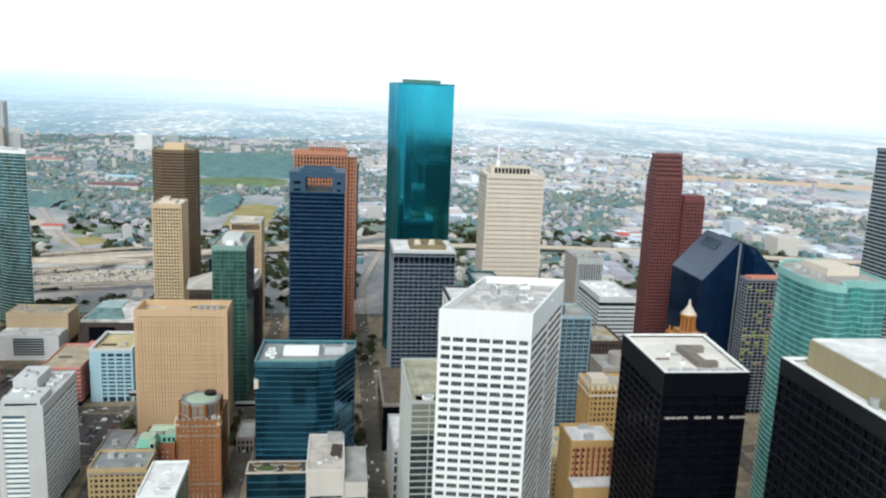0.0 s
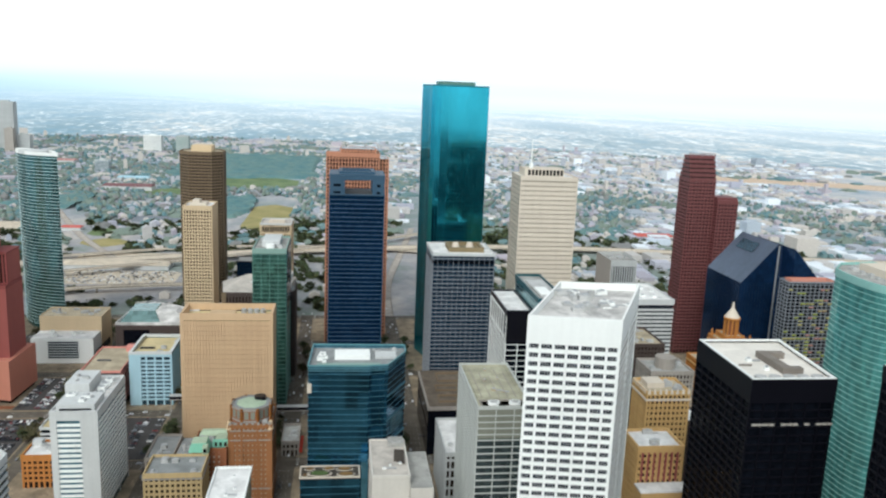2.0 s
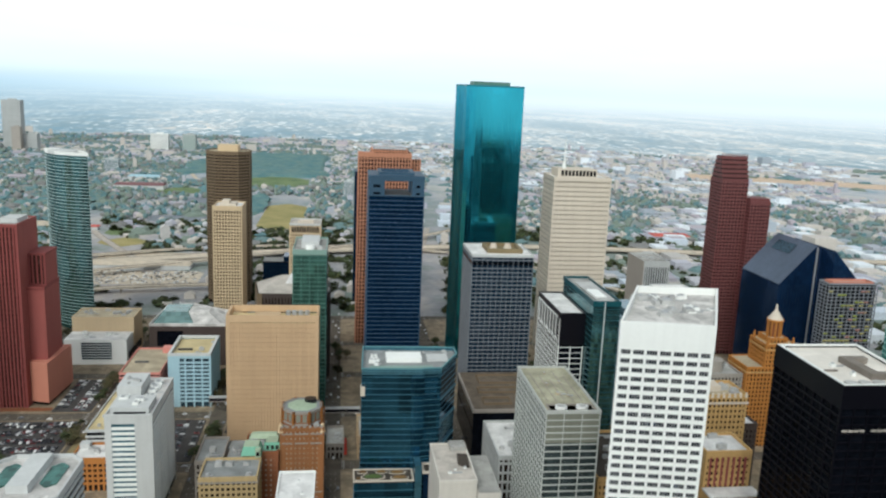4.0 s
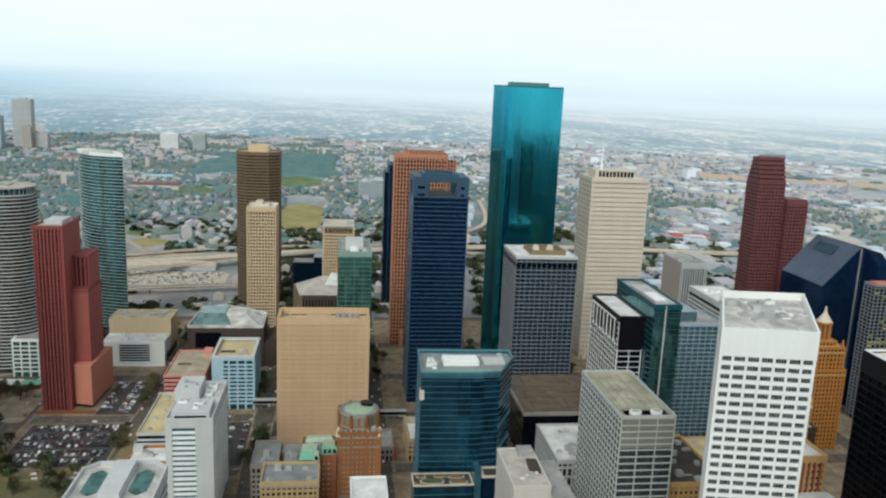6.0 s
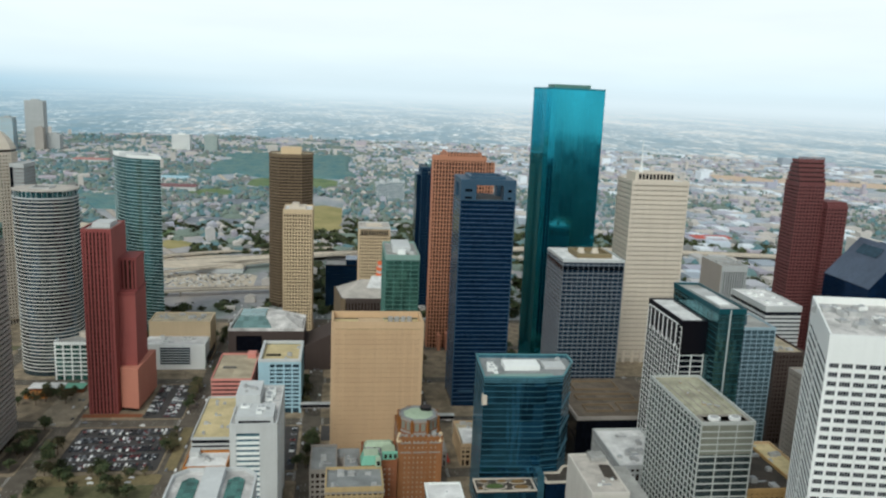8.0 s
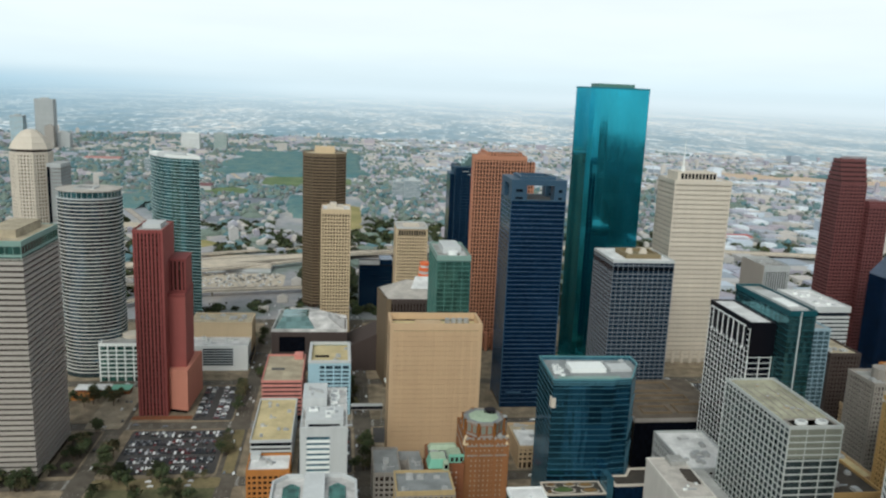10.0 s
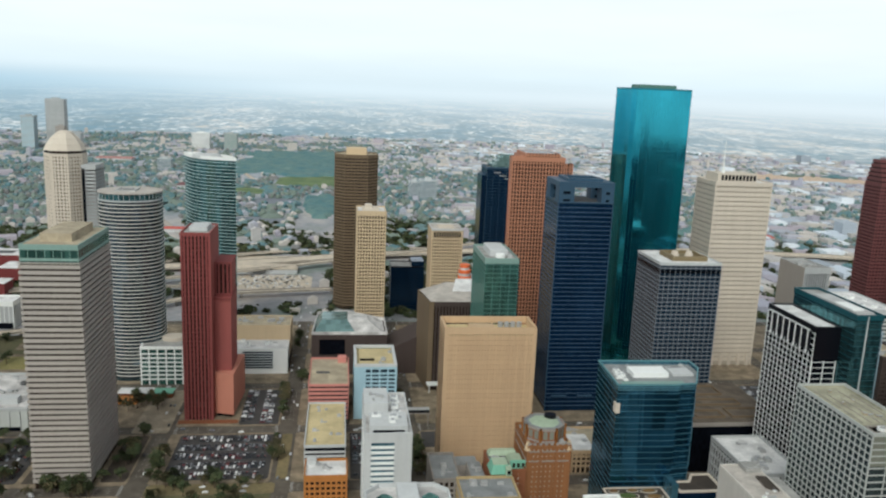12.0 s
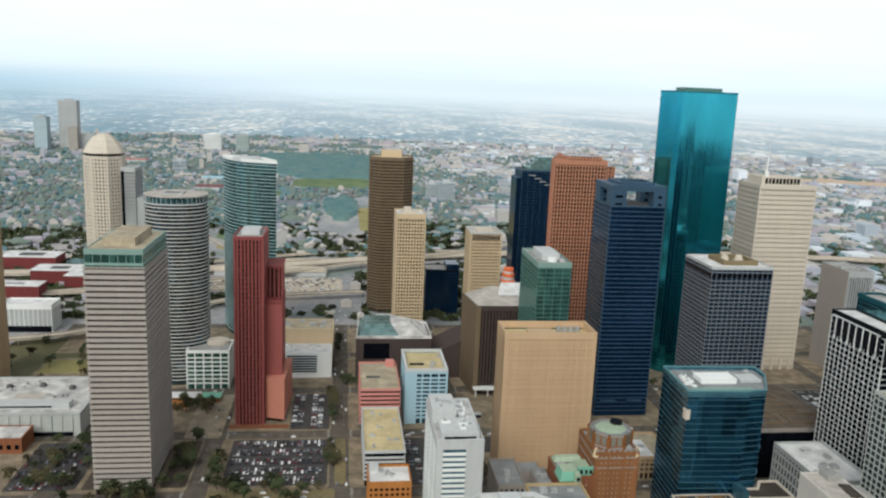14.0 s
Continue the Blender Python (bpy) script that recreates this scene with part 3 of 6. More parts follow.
slab("parking_lot", "small asphalt parking lot by the tan block", "parking lot", -167, -150, 660, 690, 0.24, LOT)
slab("parking_lot", "asphalt parking lot before the white banded tower", "parking lot", 140, 228, 710, 790, 0.24, LOT)
slab("parking_lot", "asphalt parking lot beside the pale blue block", "parking lot", 140, 174, 612, 690, 0.24, LOT)
slab("lawn", "strip of winter grass with trees", "lawn", -374, -286, 508, 590, 0.25, GRASS)
slab("lawn", "bare brown plaza lawn beside the striped tower", "lawn", -411, -393, 612, 690, 0.25, EARTH)
slab("verge", "dry grass verge along the parking lot", "verge", -376, -284, 590.5, 606, 0.22, DRYVERGE, 2)
slab("verge", "dry grass verge beside the street", "verge", -284.5, -276, 612, 690, 0.22, DRYVERGE, 1)
slab("yard", "trodden brown yard with parked cars", "yard", -466, -456, 612, 690, 0.22, EARTH, 1)
slab("yard", "pale paved forecourt by the striped tower", "yard", -410, -380, 695, 790, 0.21, FORECOURT, 2)
slab("yard", "bare ochre yard beside the long low hall", "yard", -582, -535, 850, 888, 0.3, YELLOWGRASS, 4)
slab("lawn", "worn grass verge by the viaduct", "lawn", -640, -500, 800, 960, 0.06, GRASS)


def ribbon(name, label, pts, width, z, thick=1.2, mat=None, category="highway"):
    """A carriageway along a smooth line of points, with side barriers and columns where it is raised."""
    ps = []
    n = len(pts)
    for i in range(n - 1):
        p0, p1, p2, p3 = (Vector(pts[max(0, min(n - 1, i + k))]) for k in (-1, 0, 1, 2))
        for s in range(10):
            u = s / 10
            ps.append(0.5 * (2 * p1 + (p2 - p0) * u + (2 * p0 - 5 * p1 + 4 * p2 - p3) * u * u + (3 * p1 - p0 - 3 * p2 + p3) * u ** 3))
    ps.append(Vector(pts[-1]))
    left, right = [], []
    for i, p in enumerate(ps):
        d = (ps[min(i + 1, len(ps) - 1)] - ps[max(i - 1, 0)]).normalized()
        nrm = Vector((-d.y, d.x)) * width / 2
        left.append(p + nrm)
        right.append(p - nrm)
    th = Thing(name, label, category, ps[0].x, ps[0].y, 0, kind="structure")
    m = len(ps)

    def strip(a, b, z0, z1):
        v = [(q.x, q.y, zz) for zz in (z0, z1) for line in (a, b) for q in line]
        f = []
        for i in range(m - 1):
            f += [(2 * m + i, 3 * m + i, 3 * m + i + 1, 2 * m + i + 1), (i, i + 1, m + i + 1, m + i),
                  (i, 2 * m + i, 2 * m + i + 1, i + 1), (m + i, m + i + 1, 3 * m + i + 1, 3 * m + i)]
        return v, f
    th.put("deck", strip(left, right, max(-0.2, z - thick), z), mat or HIGHWAY)
    for a, s in ((left, 1), (right, -1)):
        inner = [q + ((right[i] - left[i]).normalized() * 0.6 * s) for i, q in enumerate(a)]
        th.put("barrier", strip(a, inner, z + 0.004, z + 1.0), CONCRETE)
    if z > 3:
        for i in range(4, m, 8):
            th.put("column", geo_box(ps[i].x - 1.2, ps[i].x + 1.2, ps[i].y - 1.2, ps[i].y + 1.2, -0.2, z - thick + 0.05), CONCRETE)


AVENUE = [(-395, 1330), (-470, 1455), (-547, 1600), (-677, 1880), (-780, 2100)]
PARKROAD = [(-640, 3100), (-590, 2920), (-560, 2700), (-500, 2480), (-440, 2300)]
AVENUEPAVE = roof_mat("worn_avenue_paving", (0.42, 0.37, 0.32), 0.5)
SLATELOT = roof_mat("slate_blue_asphalt", (0.19, 0.21, 0.24), 0.5)
SAND = roof_mat("sandy_ground", (0.60, 0.46, 0.34), 0.5)
ribbon("highway", "broad pale concrete freeway passing behind downtown", [(-1500, 1180), (-900, 1230), (-480, 1290), (-150, 1400), (250, 1470), (620, 1440), (1100, 1360), (1900, 1400)], 34, 7.0)
ribbon("highway", "raised concrete freeway ramp curving past downtown", [(-700, 1120), (-470, 1210), (-250, 1330), (20, 1500), (200, 1700), (260, 2100)], 12, 9.0)
ribbon("highway", "pale concrete slip road", [(-520, 1330), (-330, 1420), (-100, 1460), (160, 1400), (340, 1180), (380, 1060)], 12, 5.0)
ribbon("highway", "low concrete viaduct at the edge of downtown", [(-900, 905), (-720, 915), (-632, 938), (-570, 968), (-480, 1060), (-400, 1120), (-250, 1150)], 13, 8.0)
ribbon("highway", "low concrete viaduct beside the dark red blocks", [(-900, 1090), (-683, 1125), (-560, 1150), (-430, 1160)], 11, 8.0)
ribbon("highway", "long straight pale avenue running to the horizon", AVENUE, 13, 0.3, mat=AVENUEPAVE)
ribbon("highway", "pale park road winding through the woods", PARKROAD, 13, 0.4)
ribbon("bare_strip", "broad strip of bare sandy ground across the far plain", [(1300, 3010), (1600, 2960), (1950, 2830), (2350, 2600)], 230, 0.15, mat=SAND, category="bare ground")
ribbon("highway", "straight street running away from downtown", [(31, 1015), (40, 1200), (85, 1480), (120, 1700)], 12, 0.3, mat=AVENUEPAVE)
slab("parking_lot", "wide pale paved yard by the freeway", "parking lot", -470, -280, 1175, 1262, 0.15, HIGHWAY, 12)
slab("parking_lot", "wide pale paved yard beyond the freeway", "parking lot", -470, -300, 1330, 1400, 0.15, HIGHWAY, 12)
slab("lawn", "green park lawns by the bayou", "lawn", -430, -165, 2330, 2605, 0.2, PARKGRASS, 60)
slab("lawn", "yellow winter grass field by the bayou", "lawn", -245, -150, 1640, 2010, 0.2, YELLOWGRASS, 40)
slab("lawn", "olive winter grass among the trees", "lawn", -505, -420, 1450, 1530, 0.2, YELLOWGRASS, 30)
slab("lawn", "green park lawns by the bayou", "lawn", -560, -440, 2140, 2290, 0.2, PARKGRASS, 45)
slab("parking_lot", "grey parking lot among the far trees", "parking lot", -480, -360, 1720, 1800, 0.2, SLATELOT, 10)
slab("parking_lot", "grey parking lot among the far trees", "parking lot", -455, -350, 2000, 2090, 0.2, SLATELOT, 10)
slab("parking_lot", "wide tan paved yard among low sheds", "parking lot", -760, -600, 1610, 1700, 0.2, HIGHWAY, 10)
slab("lawn", "grass verge beside the freeway", "lawn", -520, -468, 1555, 1635, 0.2, PARKGRASS, 18)


# ---- towers ----
# teal mirror-glass tower
teal_poly = [(58, 862), (59.5, 855), (63, 849), (69, 845), (77, 843), (119, 843), (121, 881), (52, 881)]
th = tower("tall teal mirror-glass tower with a rounded corner", teal_poly, 302, G_TEAL, R_GREY, band=(4.25, 0.12, TEALTRIM), pier=(3.0, 0.10, TEALTRIM), cap=(1.5, 0.4, TEALTRIM), deep=0.10)
th.put("plant_screen", geo_ring(rect(66, 105, 850, 876), rect(67, 104, 851, 875), 300.5, 306), GREENMETAL, "grey-green louvred plant screen")
for k in range(9):
    th.put("plant_unit", geo_box(68.5 + k * 4, 71.5 + k * 4, 853, 872, 300.5, 304.8), UNIT)

# navy tower with an opening through its crown
x0, x1, y0, y1 = -46, 5, 731, 776
th = tower("navy glass tower with grey bands and an open crown", rect(x0, x1, y0, y1), 199, G_NAVY, R_DARK, band=(4.1, 0.62, BLUELINE), pier=(60, 0.6, BLUEGREY), cap=(1.0, 0.0, BLUEGREY), deep=0.3)
for a, b in ((x0, x0 + 14.5), (x1 - 11.5, x1)):
    for c, d in ((y0, y0 + 13), (y1 - 13, y1)):
        th.put("crown_pier", geo_box(a + 0.1, b - 0.1, c + 0.1, d - 0.1, 198, 212), BLUEGREY)
        th.put("crown_window", geo_box(a + 4, b - 4, c - 0.05, c + 1, 206, 208.5), G_BLACK)
        th.put("crown_window", geo_box(a + 4, b - 4, c - 0.05, c + 1, 199.5, 201.5), G_BLACK)
th.put("crown_beam", geo_ring(rect(x0, x1, y0, y1), rect(x0 + 11, x1 - 11, y0 + 9, y1 - 9), 212, 217), BLUEGREY)
th.put("crown_rim", geo_ring(rect(x0 + 9, x1 - 9, y0 + 7, y1 - 7), rect(x0 + 12, x1 - 12, y0 + 10, y1 - 10), 217, 219.5), BLUEGREY)
th.put("entrance_canopy", geo_box(x0 + 6, x0 + 20, y0 - 2, y0 + 1, 15, 16), BLUEGREY)
th.put("entrance_canopy", geo_box(x1 - 20, x1 - 6, y0 - 2, y0 + 1, 15, 16), BLUEGREY)

# copper granite tower with stepped shoulders
cop = [(-52, 905), (8, 905), (8, 965), (-37, 965), (-37, 918), (-52, 918)]
th = tower("copper granite tower with a square window grid", cop, 222, G_BRONZE, R_TAN, band=(4.4, 1.0, COPPER), pier=(3.5, 1.25, COPPER), cap=(3.5, 1.5, COPPER), deep=0.5)
sh = rect(8.3, 19, 910, 960)
th.put("shoulder_glazing", geo_prism(inset(sh, 0.8), 0, 217), G_BRONZE)
th.floors(sh, 5, 217, 4.4, 1.3, COPPER, 1.0)
th.piers(sh, 0, 217, 3.6, 1.5, COPPER, edges=(0, 1))
ph = rect(-36, 4, 912, 955)
th.put("penthouse", geo_prism(inset(ph, 0.7), 220.5, 227), G_BRONZE)
th.floors(ph, 221, 227.6, 3.2, 1.4, COPPER, 1.0, "penthouse_band")
th.piers(ph, 220.5, 227.4, 3.5, 1.5, COPPER, name="penthouse_pier")
for k in range(5):
    th.put("portal_fin", geo_box(-40 + k * 9, -37 + k * 9, 893, 906, 0, 18 + k * 2), COPPER)

# dark navy notched tower behind it
th = tower("dark navy glass tower with notched shoulders", rect(-46, 25, 1085, 1128), 193, G_NAVY, R_DARK, band=(4.1, 0.3, BLUEGREY), pier=(9, 0.25, BLUEGREY), cap=(1.5, 0.6, BLUEGREY), deep=0.3)
th.put("shoulder", geo_prism(rect(-52, -46.3, 1090, 1124), 0, 182), G_NAVY)
th.put("shoulder_cap", geo_prism(rect(-52.3, -46.1, 1089.6, 1124.4), 182, 183), BLUEGREY)
for k in range(4):
    th.put("roof_step", geo_prism(rect(-38 + 5 * k, 22 - 3 * k, 1088 + 3 * k, 1124 - 2 * k), 192.5 + 4.4 * k, 197 + 4.4 * k), G_SKYLIGHT, "pale green glass roof step")
    th.put("notch_line", geo_box(-36 + 7 * k, -27 + 7 * k, 1084.4, 1085, 186 - 4.1 * k, 186.9 - 4.1 * k), LGREY)

# brown banded octagonal tower
bp = chamfer(-247, -191, 1072, 1125, 13)
th = tower("brown precast tower with cut corners", bp, 205, G_BRONZE, R_TAN, band=(4.0, 2.1, BROWN), cap=(4, 0.8, BROWN), pier=(4.2, 0.5, BROWN))
th.put("penthouse", geo_prism(rect(-232, -206, 1085, 1112), 203, 213), BEIGE)

# slim beige tower
th = tower("slim beige precast tower with a square window grid", rect(-219.5, -186, 955, 996), 151, G_BRONZE, R_WHITE, band=(4.0, 1.6, BEIGE), pier=(3.35, 1.3, BEIGE), cap=(5, 0.8, BEIGE), deep=0.45, edges=(0,))
for a in (-219.9, -186.4):
    th.put("blank_wall", geo_box(a, a + 0.8, 955.6, 996.3, 0, 151.4), BEIGE)
th.put("penthouse", geo_prism(rect(-213, -194, 963, 985), 149.5, 153.5), CREAM)
th.put("stair_house", geo_prism(rect(-210, -202, 966, 980), 153.3, 157), CREAM)

# beige tower with a dark top storey
th = tower("beige precast tower with a dark attic storey", rect(-131, -94, 963, 1003), 130.6, G_BRONZE, R_WARM, band=(3.9, 1.6, BEIGE), pier=(3.1, 1.3, BEIGE), cap=(1.8, 0.5, OFFWHITE), deep=0.45, edges=(0,))
th.put("attic_glazing", geo_box(-129.5, -95.5, 962.6, 963.6, 121.5, 127), G_BLACK)
for k in range(12):
    th.put("attic_pier", geo_box(-129.2 + 3.0 * k, -128.5 + 3.0 * k, 962.2, 962.8, 121.5, 127), BEIGE)
for a in (-131.4, -94.4):
    th.put("blank_wall", geo_box(a, a + 0.8, 963.6, 1003.3, 0, 129), BEIGE)
th.put("penthouse", geo_ring(rect(-122, -103, 972, 990), rect(-120, -105, 974, 988), 129.4, 131.5), CREAM)

# low navy glass block
th = tower("low navy glass office block", rect(-172, -128, 1060, 1095), 62, G_NAVY, R_GREY, band=(4.0, 0.25, BLACKMETAL), cap=(1.2, 0.5, BLACKMETAL), deep=0.2)
th.put("penthouse", geo_prism(rect(-145, -128.5, 1062, 1090), 60, 69), G_NAVY)

# green glass tower
gp = rect(-113, -83, 712, 775)
th = tower("pale green glass tower with a louvred roof", gp, 150, G_GREEN, R_GREY, band=(4.0, 0.5, GREENMETAL), pier=(7.5, 0.35, GREENMETAL), cap=(4, 0.8, PALEGREEN), deep=0.35, edges=(0, 2, 3))
th.put("side_glazing", geo_box(-83.3, -82.4, 713, 774, 90, 149), G_NAVY, "dark blue glass flank")
th.put("penthouse", geo_prism(rect(-106, -90, 728, 762), 148, 155), OFFWHITE)
th.put("vent", geo_prism(oval(-98, 722, 4, 3, 10), 148, 153), WHITE)
th.plant(-110, -86, 716, 728, 149, 3, 5)

# brown wedge tower
wp = [(-151, 786), (-88, 786), (-80, 796), (-80, 834), (-158, 834)]
th = tower("brown granite tower with vertical ribs and a white sloping roof", wp, 90, G_BRONZE, R_GREY, pier=(3.2, 1.7, UMBER), cap=(4, 0.6, UMBER), deep=0.8, edges=(0, 1, 2))
th.put("blank_wall", geo_prism([(-158.6, 834.4), (-151.8, 785.6), (-147, 785.6), (-147, 786.6), (-151, 787), (-157.4, 834.4)], 0, 90.6), BROWN)
th.put("sloping_roof", ([(-150, 787, 90.5), (-89, 787, 90.5), (-81, 833, 96), (-130, 833, 99), (-157, 833, 90.5), (-130, 833, 89), (-81, 833, 89)], [(0, 1, 2, 3), (0, 3, 4), (3, 2, 6, 5), (4, 3, 5), (1, 6, 2)]), R_WARM, "pale sloping roof")
th.put("roof_fin", ([(-126, 812, 94.6), (-90, 812, 93.6), (-84, 833, 96.4), (-120, 833, 98.6), (-120, 833, 102.5), (-84, 833, 102.5)], [(0, 1, 5, 4), (0, 4, 3), (1, 2, 5), (3, 4, 5, 2), (0, 3, 2, 1)]), R_WHITE, "white sloping roof fin")
th.put("entrance_canopy", geo_prism([(-152, 778), (-122, 778), (-122, 786), (-152, 786)], 7.5, 9), WHITE, "white entrance canopy")
for x in (-150, -138, -125):
    th.put("canopy_post", geo_box(x, x + 0.7, 778.6, 779.3, 0, 7.6), WHITE)
th = Thing("roof_drum", "orange and white banded drum standing behind the brown tower", "tank", -108, 852, 0)
for k, (r, z, h, m) in enumerate(((6.0, 0, 98, CONCRETE), (7.0, 98, 3.5, ORANGEPAINT), (6.0, 101.5, 3, OFFWHITE), (6.5, 104.5, 3.5, ORANGEPAINT), (5, 108, 2.5, OFFWHITE), (5.4, 110.5, 3, ORANGEPAINT))):
    th.put("drum_tier", geo_prism(oval(-108, 852, r, r, 20), z, z + h), m)

# broad tan box with fine vertical ribs
bx = rect(-158.5, -87.5, 620, 650)
th = tower("broad tan precast block with fine vertical ribs", bx, 116, G_BRONZE, R_YELLOW, cap=(4.5, 0.9, BOXTAN), deep=0.7, deck=6)
th.floors(inset(bx, 0.30), 5, 111, 3.9, 3.62, BOXTAN, 0.6)
th.piers(bx, 0, 111.5, 2.35, 1.2, BOXTAN, proud=0.3, depth=0.6, edges=(0, 1, 3))
for a in (-158.8, -89.2):
    th.put("end_wall", geo_box(a, a + 2, 619.6, 650.4, 0, 116.7), BOXTAN)
th.put("penthouse", geo_prism(rect(-138, -118, 628, 640), 109.5, 114), TAN)
for k in range(4):
    th.put("cooling_tower", geo_prism(oval(-112 + k * 5, 640, 2.1, 2.1, 12), 109.5, 115), STEEL)

# blue glass office block
gl = [(-56, 524), (-14, 522.5), (-14, 523.5), (-1, 525), (13.5, 554), (13.5, 569), (-54, 571)]
th = tower("blue-green glass office block with a folded corner", gl, 108, G_BLUE, R_ASH, band=(4.2, 0.30, BLUEMETAL), cap=(0.7, 0.2, AQUATRIM), deep=0.25, deck=3.2)
th.put("parapet_glazing", geo_ring(inset(gl, 0.1), inset(gl, 0.7), 103.5, 107.4), G_PALE, "pale glass parapet")
th.put("penthouse", geo_prism(rect(-38, -13, 543, 557), 104.5, 108.5), WHITE, "white roof penthouse")
th.put("penthouse", geo_prism(rect(-9, 6, 545, 557), 104.5, 107), OFFWHITE)
th.put("roof_walk", geo_prism(rect(-50, -6, 531, 536), 104.9, 105.5), PALEGREEN)
th.plant(-51, -42, 535, 565, 104.9, 6, 8, WHITE)
th.plant(-38, 8, 559, 567, 104.9, 5, 88, None, 0.6, 1.6, 1.5, 4)
th.put("stone_panel", geo_box(-56.4, -53.4, 523.6, 528, 88, 95), CREAM)
for z in (48, 66, 84):
    th.put("corner_fin", geo_prism([(-0.8, 524.6), (13.9, 553.8), (13.1, 554.2), (-1.4, 525.2)], z, z + 1.2), BLUEMETAL)
th.put("atrium_glazing", geo_prism([(2.0, 530.8), (12.6, 551.8), (11.8, 552.2), (1.3, 531.2)], 54, 66), G_PALE)
# roof garden podium in front
th = Thing("roof_garden", "planted terrace with oval beds on a glass podium", "roof garden", -40, 515)
th.put("podium", geo_prism(rect(-60, -20, 506.5, 523.2), 0, 33), G_BLUE)
th.floors(rect(-60.2, -19.8, 506.3, 523.3), 5, 32, 5.5, 0.4, BLUEMETAL, 0.6)
th.put("terrace", geo_prism(rect(-60.5, -19.5, 506, 523.4), 33, 33.8), R_BROWN)
th.put("rim", geo_ring(rect(-60.6, -19.4, 505.9, 523.5), rect(-59.6, -20.4, 506.9, 522.6), 33.7, 34.6), CREAM)
for cx, cy, rx, ry in ((-47, 512.5, 8.5, 3.9), (-29, 511, 6.5, 3.0), (-30, 518.5, 6, 2.6), (-41, 519.5, 4.2, 2.0), (-54, 519.5, 3.6, 2.2), (-57, 510, 2.0, 2.0)):
    th.put("bed_kerb", geo_prism(oval(cx, cy, rx, ry, 22), 33.8, 34.15), CREAM)
    th.put("planting_bed", geo_prism(oval(cx, cy, rx * 0.88, ry * 0.82, 22), 33.8, 34.3), R_BROWN)
    th.put("hedge", geo_prism(oval(cx, cy, rx * 0.72, ry * 0.66, 22), 34.3, 35.1, oval(cx, cy, rx * 0.62, ry * 0.56, 22)), RUSTBED if rx < 8 else DEEPGRASS)
th = Thing("terrace_block", "dark terrace with a pale rim beside the glass block", "terrace", 2, 518)
tb = [(-13, 508), (18, 508), (18, 531), (5, 531), (-1, 521.5), (-13, 521.5)]
th.put("podium", geo_prism(tb, 0, 38), G_NAVY)
th.put("rim", geo_ring(inset(tb, -0.5), inset(tb, 1.2), 38, 39.2), CREAM)
th.put("terrace", geo_prism(inset(tb, 1.1), 37.9, 38.4), R_BROWN)
th.put("stair_glazing", geo_prism(rect(-18.8, -14.2, 508, 521.8), 0, 44), G_PALE)

# white slim tower
wt = rect(-221, -191.5, 515, 582)
th = tower("white concrete tower with blank end walls and window strips", wt, 80, G_PALE, R_STAINED, band=(3.6, 2.0, WHITE), cap=(6, 0.6, OFFWHITE), deep=0.4)
th.put("end_wall", geo_box(-221.3, -217, 514.6, 516.5, 0, 80.5), OFFWHITE)
th.put("end_wall", geo_box(-202.5, -191.2, 514.6, 516.5, 0, 80.5), OFFWHITE)
th.piers(wt, 0, 78, 22, 0.5, OFFWHITE, edges=(1, 3))
th.put("penthouse", geo_prism(rect(-218, -194, 518, 540), 78.8, 84), OFFWHITE)
th.put("penthouse_louvre", geo_box(-216, -196, 517.7, 518.4, 79.3, 81.2), G_BLACK)
th.put("penthouse", geo_prism(rect(-221, -205, 545, 572), 78.8, 88), OFFWHITE)
th.plant(-217, -195, 520, 538, 84.2, 5, 3, WHITE, 0.8, 2)
th.plant(-204, -193, 545, 578, 79, 8, 4, WHITE)
th.plant(-219, -207, 548, 570, 88, 5, 14, None, 0.6, 2.2, 1.5, 4)
th.plant(-204, -194, 520, 578, 79, 7, 15, None, 0.5, 1.4, 1, 2.5)

# red ribbed tower: main shaft, lower shaft, plinth
th = tower("red precast tower with vertical ribs", rect(-371, -347, 721, 766), 167, G_BRONZE, R_GREY, pier=(3.0, 1.5, REDPANEL), cap=(2.5, 0.5, REDPANEL), deep=0.9, edges=(0, 3))
th.floors(inset(rect(-371, -347, 721, 766), 0.75), 4, 164, 4.0, 0.4, REDPANEL, 0.6)
th.put("flank_wall", geo_box(-347.5, -346.5, 721, 766.3, 0, 167.6), REDFLANK)
low = rect(-346.4, -332, 741, 772)
th.put("lower_shaft", geo_prism(inset(low, 0.6), 0, 137), REDFLANK)
th.piers(low, 109, 137, 3.6, 1.6, REDPANEL, proud=0.7, edges=(0,))
th.put("shaft_glazing", geo_box(-346, -332.4, 740.9, 741.8, 110, 136), G_BRONZE)
th.put("lower_roof", geo_prism(low, 136.5, 138), REDPANEL)
th.put("ledge", geo_box(-347, -331.6, 733, 772, 106, 109), REDPANEL)
th.put("mid_shaft", geo_box(-346.4, -332, 734, 772, 30, 106), REDFLANK)
th.put("plinth", geo_prism([(-346, 728.6), (-329.5, 723.6), (-326, 778), (-346, 778)], 3.5, 41), SALMON, "salmon pink plinth")
# Black fill stands for the shade in the recess under the plinth.
th.put("plinth_base", geo_prism([(-345, 731), (-331.5, 727), (-328, 776), (-345, 776)], 0, 3.5), G_BLACK)
th.put("paving", geo_box(-376, -325, 713, 720, 0.1, 0.5), BRICK)
th.put("penthouse", geo_prism(rect(-366, -351, 735, 758), 165.5, 170), OFFWHITE)

